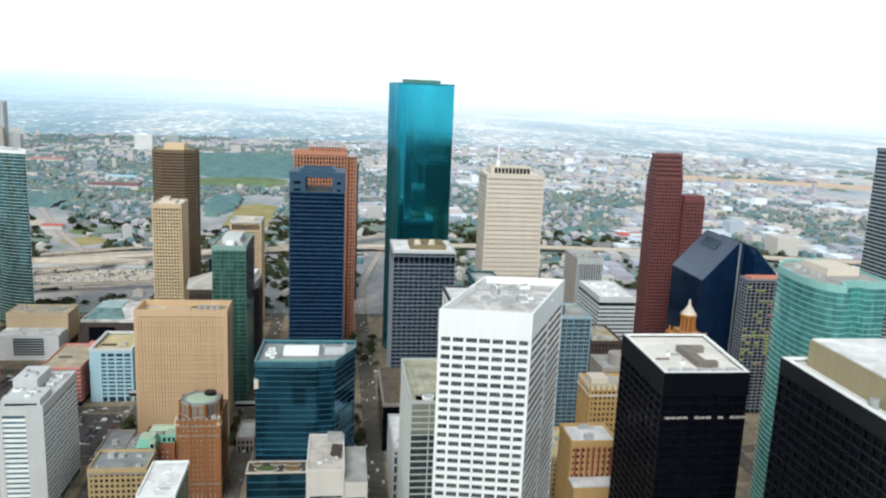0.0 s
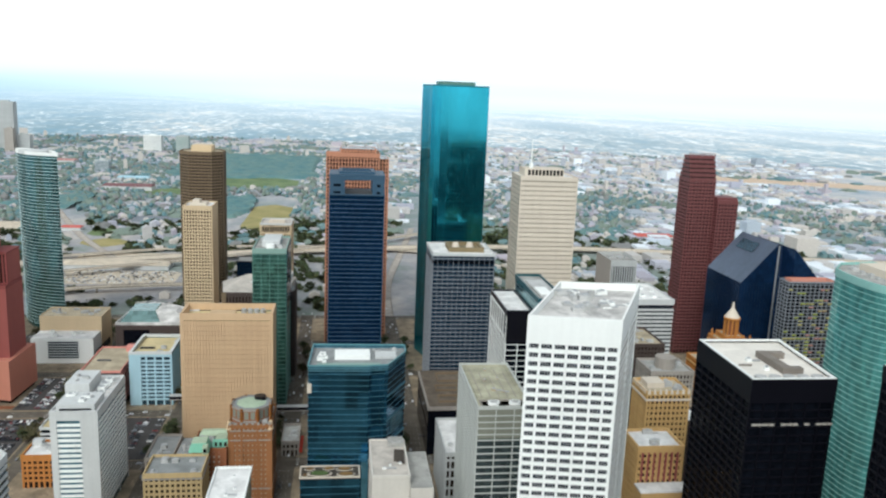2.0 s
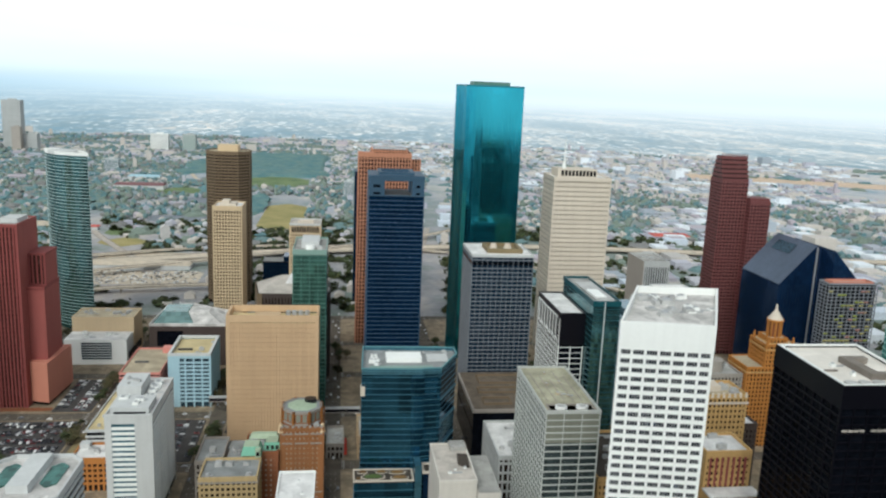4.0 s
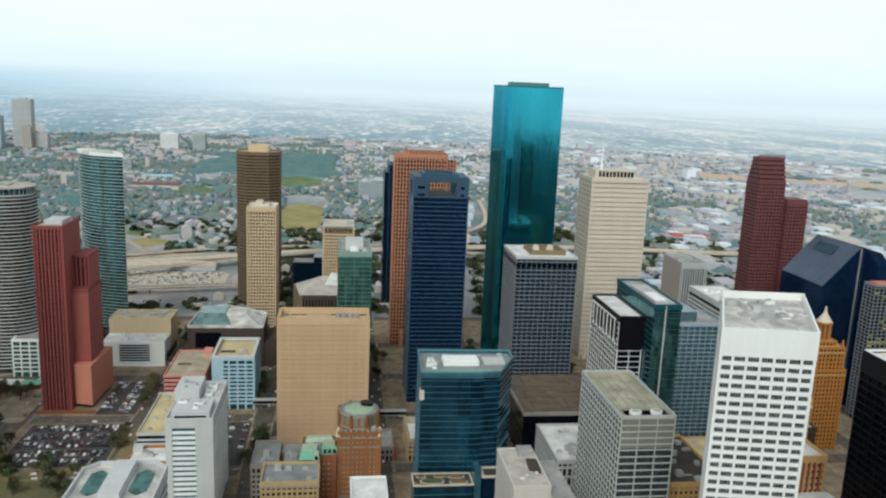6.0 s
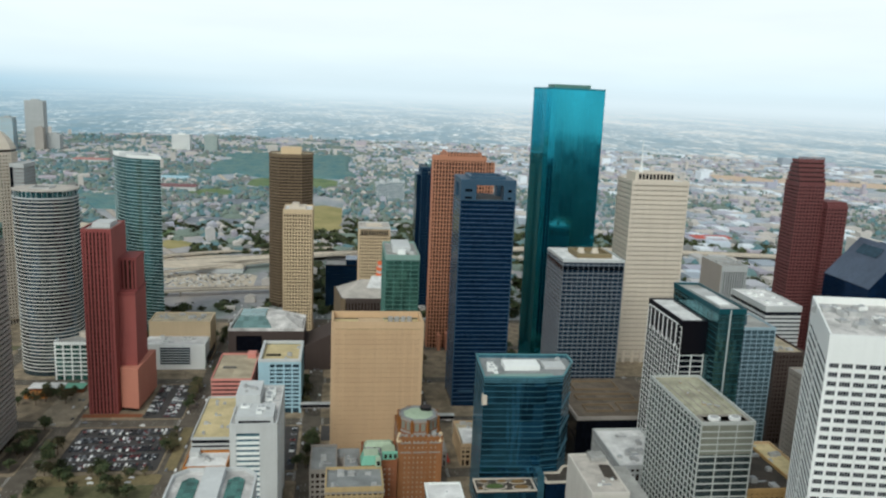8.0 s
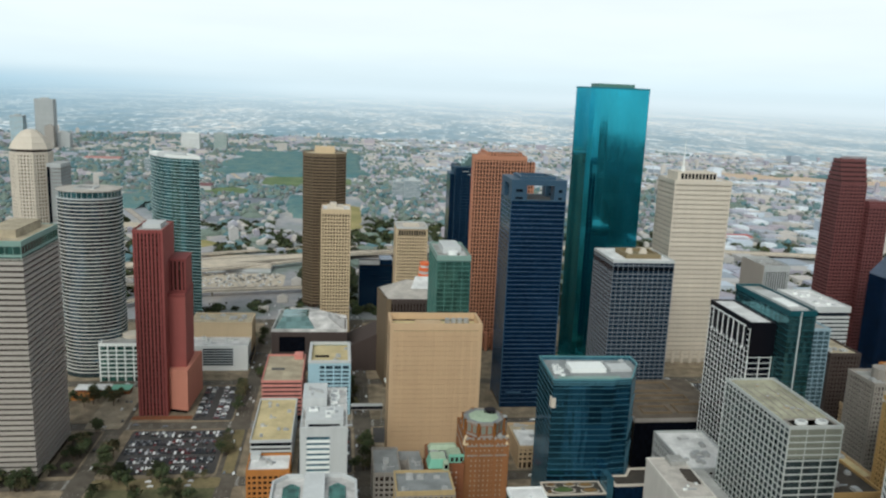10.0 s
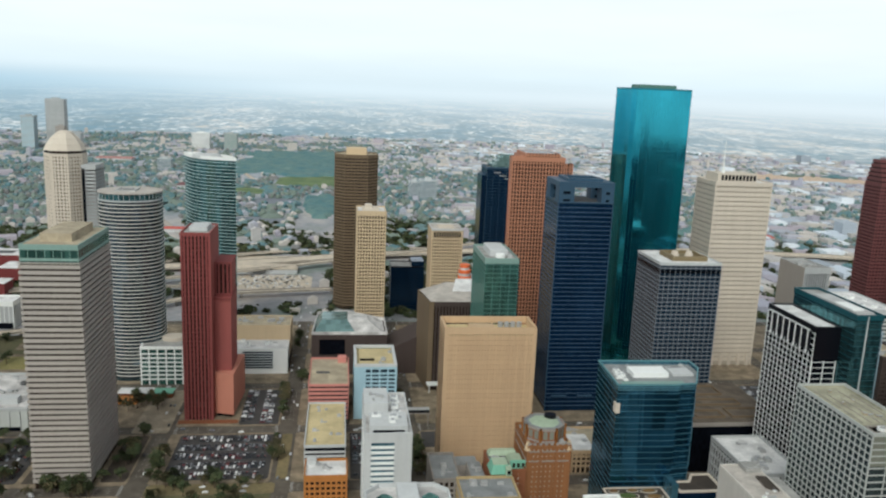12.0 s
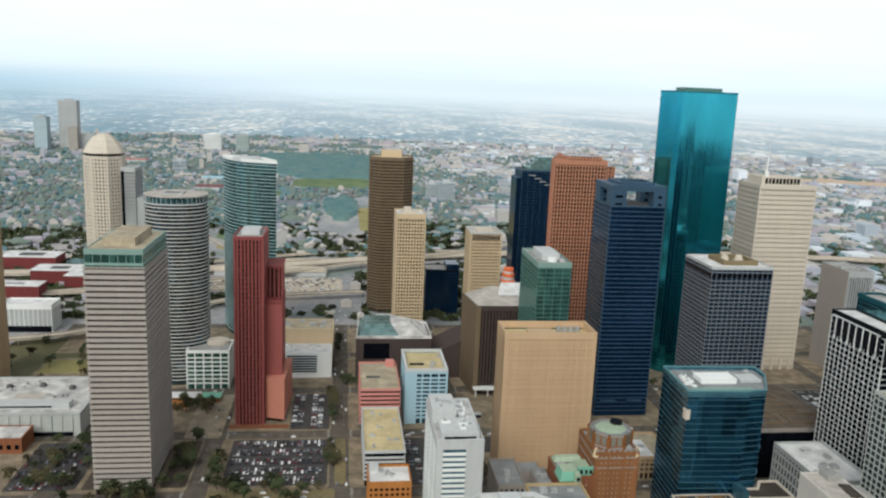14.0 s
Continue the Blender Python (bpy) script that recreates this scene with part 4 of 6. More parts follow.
# stone-banded tower with a green glass attic
lt = rect(-454, -414, 604, 677)
th = tower("grey stone-banded tower with a green glass attic", lt, 167, G_BRONZE, R_TAN, band=(4.05, 2.5, STONEBAND), cap=(0.5, 0.3, STONEBAND), deep=1.1)
at = rect(-453, -415, 605, 676)
th.put("attic", geo_prism(at, 166, 179), G_GREEN, "green glass attic")
th.crown(at, 179, 3.2, 0.6, PALEGREEN)
th.crown(at, 169.5, 1.2, 0.6, PALEGREEN, name="sill")
th.piers(at, 166, 178, 5.5, 0.3, PALEGREEN)
th.put("upper_deck", geo_prism(inset(at, 0.9), 178.6, 179.2), R_TAN)
th.put("penthouse", geo_prism(rect(-444, -423, 618, 666), 179, 185), R_TAN)

# two rounded towers with white balcony bands
def bullet(x0, x1, y0, y1, n=18):
    """Outline with a bowed front and back."""
    out = []
    for k in range(n + 1):
        a = math.pi * (1 + k / n)
        out.append(((x0 + x1) / 2 + (x1 - x0) / 2 * math.cos(a), y0 + (y1 - y0) * 0.42 * (1 + math.sin(a))))
    for k in range(n + 1):
        a = math.pi * k / n
        out.append(((x0 + x1) / 2 + (x1 - x0) / 2 * math.cos(a), y1 - (y1 - y0) * 0.42 * (1 - math.sin(a))))
    return out


def lens_shape(a, b, front, back, n=16):
    """Outline of two bows between the points a and b."""
    a, b = Vector(a), Vector(b)
    d = (b - a).normalized()
    out_ = Vector((d.y, -d.x))
    pts = [a + (b - a) * k / n + out_ * front * math.sin(math.pi * k / n) for k in range(n)]
    pts += [b + (a - b) * k / n - out_ * back * math.sin(math.pi * k / n) for k in range(n)]
    return [tuple(p) for p in pts]


th = tower("rounded glass tower with white balcony bands", bullet(-469, -411, 815, 868), 178, G_SHELL, R_GREY, band=(3.6, 0.85, PALESTONE), deep=0.45, cap=(0.5, 0.4, OFFWHITE))
th.put("attic", geo_prism(bullet(-467.6, -412.4, 817, 866), 176.5, 184.8), G_OVAL, "green glass crown")
th.piers(bullet(-468, -412, 816.6, 866.4), 177, 184.6, 6, 0.3, LGREY, edges=range(0, 38, 2))
th.put("attic_roof", geo_prism(bullet(-466, -414, 818.4, 864.6), 184.5, 185.4), R_WARM)
th.put("attic_rim", geo_ring(bullet(-469.2, -410.8, 815, 868), bullet(-466, -414, 818.4, 864.6), 184.4, 185.6), R_WARM)
th.put("roof_well", geo_prism(rect(-449, -436, 834, 848), 185.3, 185.9), G_BLACK)
th.put("plant_house", geo_ring(rect(-452, -433, 831, 851), rect(-450, -435, 833, 849), 185.3, 187), UNIT)
for k in range(5):
    th.put("balcony_divider", geo_box(-458 + k * 9, -457.6 + k * 9, 816 + (2 - k) ** 2 * 1.3, 819 + (2 - k) ** 2 * 1.3, 6, 176), OFFWHITE)
th = tower("white podium with green glass and a framed end", rect(-428, -388, 806, 840), 38, G_GREEN, R_GREY, band=(4.3, 1.2, WHITE), pier=(7.5, 1.1, WHITE), cap=(2, 1, WHITE), name="podium_block", category="building", deep=0.8)
th.put("round_plant", geo_prism(oval(-402, 834, 11, 9, 24), 36.5, 41), CREAM)
th = tower("oval glass tower with pale floor bands", lens_shape((-421, 1007), (-354, 949), 15, 15), 208, G_OVAL, R_WHITE, band=(3.8, 0.5, FOAM), cap=(2.5, 1.2, WHITE), deep=0.5)
th.put("penthouse", geo_prism(oval(-390, 977, 16, 13, 20), 206, 210), OFFWHITE)

# cream octagonal tower with a pyramid crown
op = chamfer(-574, -532, 988, 1030, 12)
th = tower("cream stone octagonal tower with a stepped pyramid crown", op, 204, G_BRONZE, R_TAN, band=(4.0, 2.0, CREAM), pier=(3.6, 1.7, CREAM), cap=(1, 0.3, CREAM), deep=0.45)
th.put("attic", geo_prism(inset(op, 1), 203, 208), G_BRONZE)
for k, (za, zb, ia, ib) in enumerate(((207.6, 214, 0.2, 2.8), (214, 220.5, 2.8, 7.0), (220.5, 226, 7.0, 12.0), (226, 229, 12.0, 16.5))):
    th.put("crown_tier", geo_prism(inset(op, ia), za, zb, inset(op, ib)), CREAM)
    th.put("tier_edge", geo_ring(inset(op, ia - 0.25), inset(op, ia + 0.5), za - 0.3, za + 0.3), CREAM)
wg = rect(-531.5, -516, 992, 1026)
th.put("wing", geo_prism(wg, 0, 192), LGREY)
th.floors(wg, 5, 190, 4.0, 1.8, STONEBAND, 0.4)
th.put("stair_glazing", geo_box(-531, -528, 991.4, 992.5, 20, 188), G_BLACK)
th.put("wing", geo_prism(rect(-515.8, -508, 994, 1024), 0, 158), LGREY)

# white stone tower with an aerial
sp = rect(161, 226, 853, 900)
th = tower("white travertine tower with fine floor bands", sp, 207, G_BLIND, R_WHITE, band=(5.2, 3.6, CREAM), pier=(70, 1.0, CREAM), cap=(4, 0.6, CREAM), deep=0.8)
th.put("plant_screen", geo_prism(rect(167, 212, 862, 890), 205, 215.5), CREAM)
for k in range(10):
    th.put("screen_louvre", geo_box(171 + k * 4.1, 173.8 + k * 4.1, 861.7, 862.4, 208, 214), G_BLACK)
mast = th.put("aerial", geo_prism(oval(176, 870, 1.1, 1.1, 8), 215, 250, oval(176, 870, 0.3, 0.3, 8)), WHITE, "white roof aerial")
th.put("aerial_base", geo_prism(oval(176, 870, 2.2, 2.2, 8), 215, 221), WHITE, under=mast)
for k in range(6):
    th.put("arcade_pier", geo_box(166 + k * 10.5, 169 + k * 10.5, 851, 853.4, 0, 14), CREAM)

# red granite gabled tower: a main slab, steps down its near flank, a lower shoulder
th = tower("red granite tower with stepped gables", rect(360, 392, 861, 890), 206, G_BRONZE, R_DARK, band=(4.0, 2.2, REDSTONE), pier=(4.0, 1.0, REDSTONE), cap=(1, 0.3, REDSTONE), deep=0.3)
for k in range(6):
    a, b, z = 861.2 + 1.5 * k, 889.8 - 1.5 * k, 205.0 + 5 * k
    th.put("gable_glazing", geo_box(360.6, 391.4, a + 0.5, b - 0.5, z, z + 5.2), G_BRONZE)
    th.put("gable_step", geo_box(360.1, 391.9, a, b, z + 1.5, z + 5.1), REDSTONE)
for k in range(11):
    th.put("finial", geo_box(360.5 + k * 3.0, 361.5 + k * 3.0, 868.7, 870, 235, 238), REDSTONE)
shp = rect(392.3, 417, 852, 880)
th.put("shoulder", geo_prism(inset(shp, 0.6), 0, 184), G_BRONZE)
th.floors(shp, 5, 184, 4.0, 2.2, REDSTONE, 0.8)
th.piers(shp, 0, 184, 4.0, 1.0, REDSTONE, edges=(0, 3))
for k in range(2):
    th.put("shoulder_step", geo_box(392.5, 416.8, 852.3 + 2 * k, 879.7 - 2 * k, 183 + 3 * k, 186 + 3 * k), REDSTONE)

# dark twin trapezoid towers with sloping glass roofs
def sloped(label, x0, x1, y0, y1, za, zb):
    th = Thing("office_tower", label, "skyscraper", (x0 + x1) / 2, (y0 + y1) / 2, 0, "downtown towers")
    v = [(x0, y0, 0), (x1, y0, 0), (x1, y1, 0), (x0, y1, 0), (x0, y0, za), (x1, y0, zb), (x1, y1, zb), (x0, y1, za)]
    th.put("glazing", (v, [(3, 2, 1, 0), (0, 1, 5, 4), (1, 2, 6, 5), (2, 3, 7, 6), (3, 0, 4, 7)]), G_COBALT)
    th.put("sloping_roof", ([v[4], v[5], v[6], v[7]] + [(p[0], p[1], p[2] + 0.6) for p in v[4:]], [(4, 5, 6, 7), (0, 1, 5, 4), (1, 2, 6, 5), (2, 3, 7, 6), (3, 0, 4, 7)]), G_ROOF)
    me = make_mesh("mullion", geo_box(0, 0.25, -0.12, 0.2, 0, min(za, zb)), BLACKMETAL)
    x = x0 + 1.5
    while x < x1:
        th.piece("mullion", me, x, y0, 0)
        x += 3.0
    y = y0 + 2
    while y < y1:
        if za < zb:
            th.piece("mullion", me, x0, y, 0, -math.pi / 2)
        y += 3.0
    return th


th = sloped("dark blue glass trapezoid tower with a sloping roof", 356, 391, 716, 788, 122, 161)
th.put("skylight", ([(378, 742, 148.1), (386, 742, 157), (386, 775, 157), (378, 775, 148.1)], [(0, 1, 2, 3)]), G_SLATE)
th = sloped("dark blue glass trapezoid tower facing its twin across a slot", 393.5, 432, 690, 760, 161, 120)
th = Thing("slot_fascia", "pale metal edge in the slot between the twin towers", "facade strip", 392.2, 735)
th.put("strip", geo_box(391.4, 393, 716, 717, 0, 160), STEEL)

# apartment tower with yellow balcony panels
mp_ = rect(380, 430, 673, 689)
th = tower("dark apartment tower with a pale frame and coloured balconies", mp_, 134, G_BLACK, R_GREY, band=(3.4, 0.5, GREYLINE), cap=(1.2, 0.3, GREYLINE), name="apartment_tower", deep=1.6)
th.piers(mp_, 0, 132, 4.6, 0.5, GREYLINE, edges=(0, 3))
r = random.Random(12)
panels = [make_mesh("balcony_panel", geo_box(0, 4.0, -0.25, 0.2, 0, 1.3), wall_mat(n, c, 0.7)) for n, c in (("yellow_green_panel", (0.30, 0.34, 0.06)), ("pale_yellow_panel", (0.42, 0.38, 0.14)), ("pink_panel", (0.42, 0.20, 0.17)))]
for k in range(90):
    c = r.randrange(10)
    th.piece("balcony_panel", r.choice(panels[:2] if c < 4 else panels), 380.4 + 4.6 * c, 672.7, 41 + 3.4 * r.randrange(27))
th.put("roof_frame", geo_ring(rect(384, 426, 675, 687), rect(384.6, 425.4, 675.6, 686.4), 132.8, 135.5), SALMON, "salmon roof frame")

# aqua glass tower with a bowed front
cv = [(290, 478), (287.5, 468), (286.5, 458), (286, 448), (286.5, 438), (288, 431), (290.5, 425), (295, 420.5), (300, 419.5), (303, 430), (318, 435), (322, 430), (336, 431), (340, 470), (332, 500), (305, 495)]
th = tower("aqua glass tower with a bowed front and pale floor lines", cv, 190, G_AQUA, R_GREY, band=(3.7, 0.4, AQUA), cap=(4, 0.8, AQUA), deep=0.35)
th.put("penthouse", geo_prism(rect(308, 330, 452, 480), 188.5, 194), CREAM)
th.plant(298, 306, 448, 480, 189, 4, 7)
# black tower with a white roof
bk = [(139, 304.5), (178, 304.5), (183, 359.5), (140.5, 359.5)]
th = tower("black glass tower with a white roof", bk, 179, G_BLACK, R_IVORY, band=(3.9, 0.8, BLACKMETAL), pier=(6.5, 0.5, BLACKMETAL), cap=(10, 0.6, BLACKMETAL), deep=0.6)
th.put("roof_edge", geo_ring(inset(bk, 0.2), inset(bk, 1.6), 179.2, 179.9), WHITE)
th.put("roof_hatch", join(geo_box(158.5, 163, 314, 338, 177.8, 181.2), geo_box(163, 171, 334.5, 338, 177.8, 181.1), geo_box(163, 168, 314, 317.5, 177.8, 181)), R_DARKTAN, "grey-brown plant enclosure")
th.put("roof_slot", geo_box(144, 150, 325, 326.2, 177.8, 178.9), R_DARKTAN)
for k in range(14):
    if k not in (4, 8, 10):
        th.put("louvre", geo_box(141 + k * 2.7, 143.2 + k * 2.7, 304.05, 304.6, 158.6, 159.5), STONEBAND)
for k in range(5):
    th.put("roof_hood", geo_prism(oval(145.5 + k * 6.6, 309.6, 2.7, 2.2, 14), 178, 179.4), UNIT)
th.plant(146, 158, 318, 345, 178.2, 3, 11, WHITE, 0.6, 1.5, 1.5, 3.5)
# black tower with a brown penthouse
b2 = rect(163, 232, 196, 259)
th = tower("black glass tower with a brown penthouse", b2, 202, G_BLACK, R_WHITE, band=(3.9, 0.9, BLACKMETAL), pier=(5, 0.35, BLACKMETAL), cap=(5, 0.4, BLACKMETAL), deep=0.5)
th.put("roof_edge", geo_ring(inset(b2, 0.1), inset(b2, 2.2), 202.0, 202.7), WHITE)
th.put("penthouse", geo_prism(rect(170, 228, 202, 254), 200.5, 211), wall_mat("olive_cladding", (0.30, 0.255, 0.15), 0.8))
th.put("penthouse_roof", geo_prism(rect(170.5, 227.5, 202.5, 253.5), 210.9, 211.5), R_WHITE)
th.put("exhaust_drum", geo_prism(oval(168, 214, 1.6, 1.6, 12), 201, 204.5), STEEL)
th.plant(176, 200, 208, 235, 211.4, 4, 13, None, 1, 2.5, 2, 4)

# white tower with punched windows, in front
wh = [(42, 313), (80, 306), (111, 368), (72, 373)]
th = tower("white tower with rows of dark punched windows", wh, 204, G_BLACK, R_STAINED, cap=(10.8, 1.2, WHITE), deep=0.18, deck=2.6)
th.floors(wh, 6.0, 193.4, 3.9, 1.9, WHITE, 0.8)
th.piers(wh, 0, 194, 5.5, 1.15, WHITE, edges=(0, 2))
th.piers(wh, 0, 194, 34, 1.6, WHITE, edges=(1, 3))
pane = make_mesh("window_pane", geo_box(-2.15, 2.15, 0.1, 0.32, 0.05, 1.95), G_DARK)
bars = make_mesh("mullion", join(*[geo_box(x - 0.10, x + 0.10, 0.02, 0.2, 0.0, 2.0) for x in (-1.1, 0.0, 1.1)]), LGREY)
for i in range(7):
    p = Vector(wh[0]).lerp(Vector(wh[1]), (i + 0.5) / 7)
    for k in range(6, 48):
        th.piece("window_pane", pane, p.x, p.y, 6.0 + 1.9 + 3.9 * k, math.atan2(-7, 38))
        th.piece("mullion", bars, p.x, p.y, 6.0 + 1.9 + 3.9 * k, math.atan2(-7, 38))
th.plant(60, 92, 330, 362, 201.5, 16, 21, None, 0.8, 3.0, 2, 7)
th.plant(68, 98, 335, 365, 201.5, 8, 22, WHITE, 0.8, 2.0, 2, 5)

# grey tower with a tan roof, in front
gf = rect(41, 72, 408, 479)
G_OFFICE = glass_mat("green_grey_office_glass", (0.045, 0.060, 0.062), 0.10, 0.35, (3.0, 3.0, 4.0), 0.7, 0.5, gloss=0.35)
th = tower("grey precast office tower with a tan roof", gf, 125, G_OFFICE, R_OLIVE, band=(4.0, 0.75, PALEBAND), pier=(4.4, 0.6, PALEBAND), cap=(1.4, 0.5, PALEBAND), deep=0.3, deck=1.2, edges=(1, 2, 3))
th.piers(gf, 0, 124, 10.3, 0.55, PALEBAND, edges=(0,))
th.put("attic_screen", geo_box(41.7, 71.3, 407.95, 409, 106.5, 123.4), OLIVEGREY, "olive louvred attic screen")
for k in range(4):
    th.put("attic_rail", geo_box(41.2, 71.8, 407.4, 408.2, 108.6 + 3.7 * k, 109.2 + 3.7 * k), PALEBAND)
th.put("roof_kerb", geo_ring(rect(43, 70, 420, 477), rect(43.8, 69.2, 420.8, 476.2), 123.9, 124.8), R_OLIVE)
th.put("plant_pit", geo_ring(rect(43.5, 70, 409.5, 419), rect(44.2, 69.3, 410.2, 418.3), 123.6, 125), CONCRETE)
th.put("pit_floor", geo_prism(rect(44.2, 69.3, 410.2, 418.3), 123.7, 124.2), R_BROWN)
for x in (51, 63):
    drum = th.put("fan_drum", geo_prism(oval(x, 414, 3.4, 2.8, 16), 124.1, 125.9), WHITE)
    th.put("fan_grille", geo_prism(oval(x, 414, 2.5, 2.0, 16), 125.9, 126.05), UNIT, under=drum)
for k in range(5):
    th.put("roof_pipe", geo_box(46 + k * 5, 46.3 + k * 5, 424, 470 - 6 * (k % 3), 124.2, 124.6), CONCRETE)
th.plant(48, 66, 425, 470, 124.1, 6, 31, R_TAN, 0.4, 1.2, 1.5, 3)

# grey grid tower
gt = rect(51, 110, 722, 778)
th = tower("grey precast grid tower with a white roof edge", gt, 146, G_STEEL, R_WHITE, band=(4.0, 0.8, GREYLINE), pier=(4.9, 0.3, GREYLINE), cap=(2, 0.6, OFFWHITE), deep=0.35)
th.put("attic_opening", geo_ring(inset(gt, -0.05), inset(gt, 0.8), 136.5, 140), G_BLACK)
th.put("penthouse", geo_ring(rect(68, 102, 735, 767), rect(71, 99, 738, 764), 144.5, 149.5), OLIVE)
th.put("penthouse_floor", geo_prism(rect(71, 99, 738, 764), 144.5, 147), OLIVE)
for x in (76, 90):
    th.put("dish", geo_prism(oval(x, 750, 4, 5, 14), 147, 152, oval(x, 750, 2.5, 3, 14)), CREAM)

# black block with a white frame, and the glass block behind
bf = rect(81, 99, 528, 588)
th = tower("black office block with a white frame", bf, 146, G_BLACK, R_WHITE, band=(4.0, 0.42, WHITE), pier=(5.0, 0.48, WHITE), cap=(4, 0.4, BLACKMETAL), deep=0.2, edges=(3,))
th.piers(bf, 0, 122, 9, 0.6, WHITE, edges=(0,))
th.put("attic_rail", geo_box(80.2, 81, 533, 585, 142, 142.9), WHITE)
th.put("blank_corner", geo_box(81.2, 99.4, 527.3, 529, 123, 146), BLACKMETAL)
th.put("attic_glazing", geo_box(80.6, 82, 532, 584, 128, 143), BLACKMETAL)
for k in range(7):
    th.put("attic_fin", geo_box(80.2, 81, 535 + k * 7.6, 535.8 + k * 7.6, 126, 142), WHITE)
tg = rect(99.5, 119, 514, 588)
th = tower("teal glass office block with a pale centre line", tg, 158, G_OVAL, R_GREY, band=(4.0, 0.25, TEALMETAL), cap=(3, 0.8, TEALMETAL), deep=0.25)
th.put("centre_line", geo_box(107.5, 108.2, 513.6, 514.6, 0, 158), OFFWHITE)
th.put("roof_screen", geo_prism(rect(103, 116, 520, 570), 156, 158.6), UNIT)
th.put("roof_panel", geo_prism(rect(104, 112, 525, 545), 158.6, 159.4), WHITE)
pb = rect(178, 222, 645, 690)
th = tower("pale blue glass office block", pb, 105, G_MIST, R_GREY, band=(3.9, 0.6, PALEBLUE), pier=(5.5, 0.25, PALEBLUE), cap=(2, 0.5, PALEBLUE), deep=0.4)
th.put("upper_block", geo_prism(rect(178, 200, 655, 690), 104, 113), G_MIST)
# white banded slab and plain concrete block
st = rect(253, 290, 717, 785)
th = tower("white office slab with dark ribbon windows", st, 104, G_DARK, R_WHITE, band=(4.0, 2.2, OFFWHITE), cap=(5, 0.6, OFFWHITE), deep=0.7)
th.plant(258, 285, 725, 775, 103, 6, 41, WHITE)
cn = rect(266, 296, 836, 886)
th = tower("concrete block with vertical fins", cn, 117, G_DARK, R_GREY, pier=(2.7, 1.2, LGREY), cap=(6, 0.8, LGREY), deep=0.8, edges=(0,))
th.put("blank_wall", geo_box(265.6, 266.8, 836, 886, 0, 117.6), STONEBAND)
th.plant(270, 292, 842, 880, 116, 6, 43, UNIT)

# gilded terracotta tower with a temple top
th = Thing("terracotta_tower", "golden terracotta tower stepping up to a domed temple", "skyscraper", 304, 628, 0, "downtown towers")
def tiered(th, x0, x1, y0, y1, z0, z1, mat):
    q = rect(x0, x1, y0, y1)
    th.put("glazing", geo_prism(inset(q, 0.6), z0, z1 - 0.6), G_BRONZE)
    th.put("roof_deck", geo_prism(inset(q, 0.5), z1 - 1, z1 - 0.4), R_TAN)
    th.floors(q, z0 + 2.4, z1 - 1.5, 3.8, 1.4, mat, 0.9)
    th.piers(q, z0, z1 - 1, 3.3, 1.4, mat)
    th.crown(q, z1 - 4.5, 0.5, 0.5, OCHRE, 0.5, 0.6, "cornice")
    th.crown(q, z1, 1.6, 0.5, mat)
tiered(th, 276, 322, 617, 650, 0, 73, GOLD)
tiered(th, 291.5, 319, 617.3, 645, 73, 93, GOLD)
tiered(th, 296, 312.5, 621, 640, 93, 97.5, GOLD)
TX, TY = 304.2, 630
for k in range(10):
    a = 2 * math.pi * k / 10
    th.put("column", geo_prism(oval(TX + 5.6 * math.cos(a), TY + 5.6 * math.sin(a), 0.8, 0.8, 8), 97, 111), GOLD)
th.put("temple_core", geo_prism(oval(TX, TY, 4.2, 4.2, 16), 97, 111), BRICK)
th.put("entablature", geo_prism(oval(TX, TY, 7.0, 7.0, 20), 111, 112.8), GOLD)
th.put("dome", geo_prism(oval(TX, TY, 6.4, 6.4, 20), 112.8, 120.5, oval(TX, TY, 1.4, 1.4, 20)), CREAM)
th.put("lantern", geo_prism(oval(TX, TY, 1.4, 1.4, 10), 120.5, 126, oval(TX, TY, 0.6, 0.6, 10)), CREAM)
for x in (293.5, 317):
    for y in (619.5, 642):
        th.put("urn", geo_prism(oval(x, y, 1.5, 1.5, 10), 92.5, 99, oval(x, y, 0.5, 0.5, 10)), GOLD)
# ochre office buildings in front of it
def masonry(label, x0, x1, y0, y1, top, mat, roof, fh=3.8, bay=3.0, n=4, seed=1, name="office_building", glass=None, bh=1.7, pw=1.3):
    q = rect(x0, x1, y0, y1)
    th = tower(label, q, top, glass or G_BRONZE, roof, band=(fh, bh, mat), pier=(bay, pw, mat), cap=(2.2, 0.9, mat), name=name, category="building", deep=0.6)
    th.plant(x0 + 1.5, x1 - 1.5, y0 + 1.5, y1 - 1.5, top - 1.0, n, seed)
    return th


th = masonry("ochre stone office building with a square window grid", 166, 196, 474, 500, 106, OCHRE, R_TAN, n=6, seed=51)
th.put("penthouse", geo_prism(rect(170, 182, 484, 496), 104.5, 109), CREAM)
for k in range(8):
    th.put("crest", geo_prism(oval(167.5 + k * 3.9, 474, 1.3, 0.9, 8), 105, 108.2, oval(167.5 + k * 3.9, 474, 0.5, 0.4, 8)), CREAM)
    th.put("crest", geo_prism(oval(166.2, 476.5 + k * 3.2, 0.9, 1.2, 8), 105, 107.6, oval(166.2, 476.5 + k * 3.2, 0.4, 0.5, 8)), CREAM)
th.crown(rect(166, 196, 474, 500), 101, 0.6, 0.7, CREAM, 0.7, 0.7, "cornice")
th = masonry("ochre building with red window strips", 131, 158, 398, 422, 104, OCHRE, R_WHITE, n=3, seed=52)
for k in range(7):
    th.put("red_strip", geo_box(133.5 + k * 3.4, 134.6 + k * 3.4, 397.4, 398.3, 84, 101), REDPANEL)
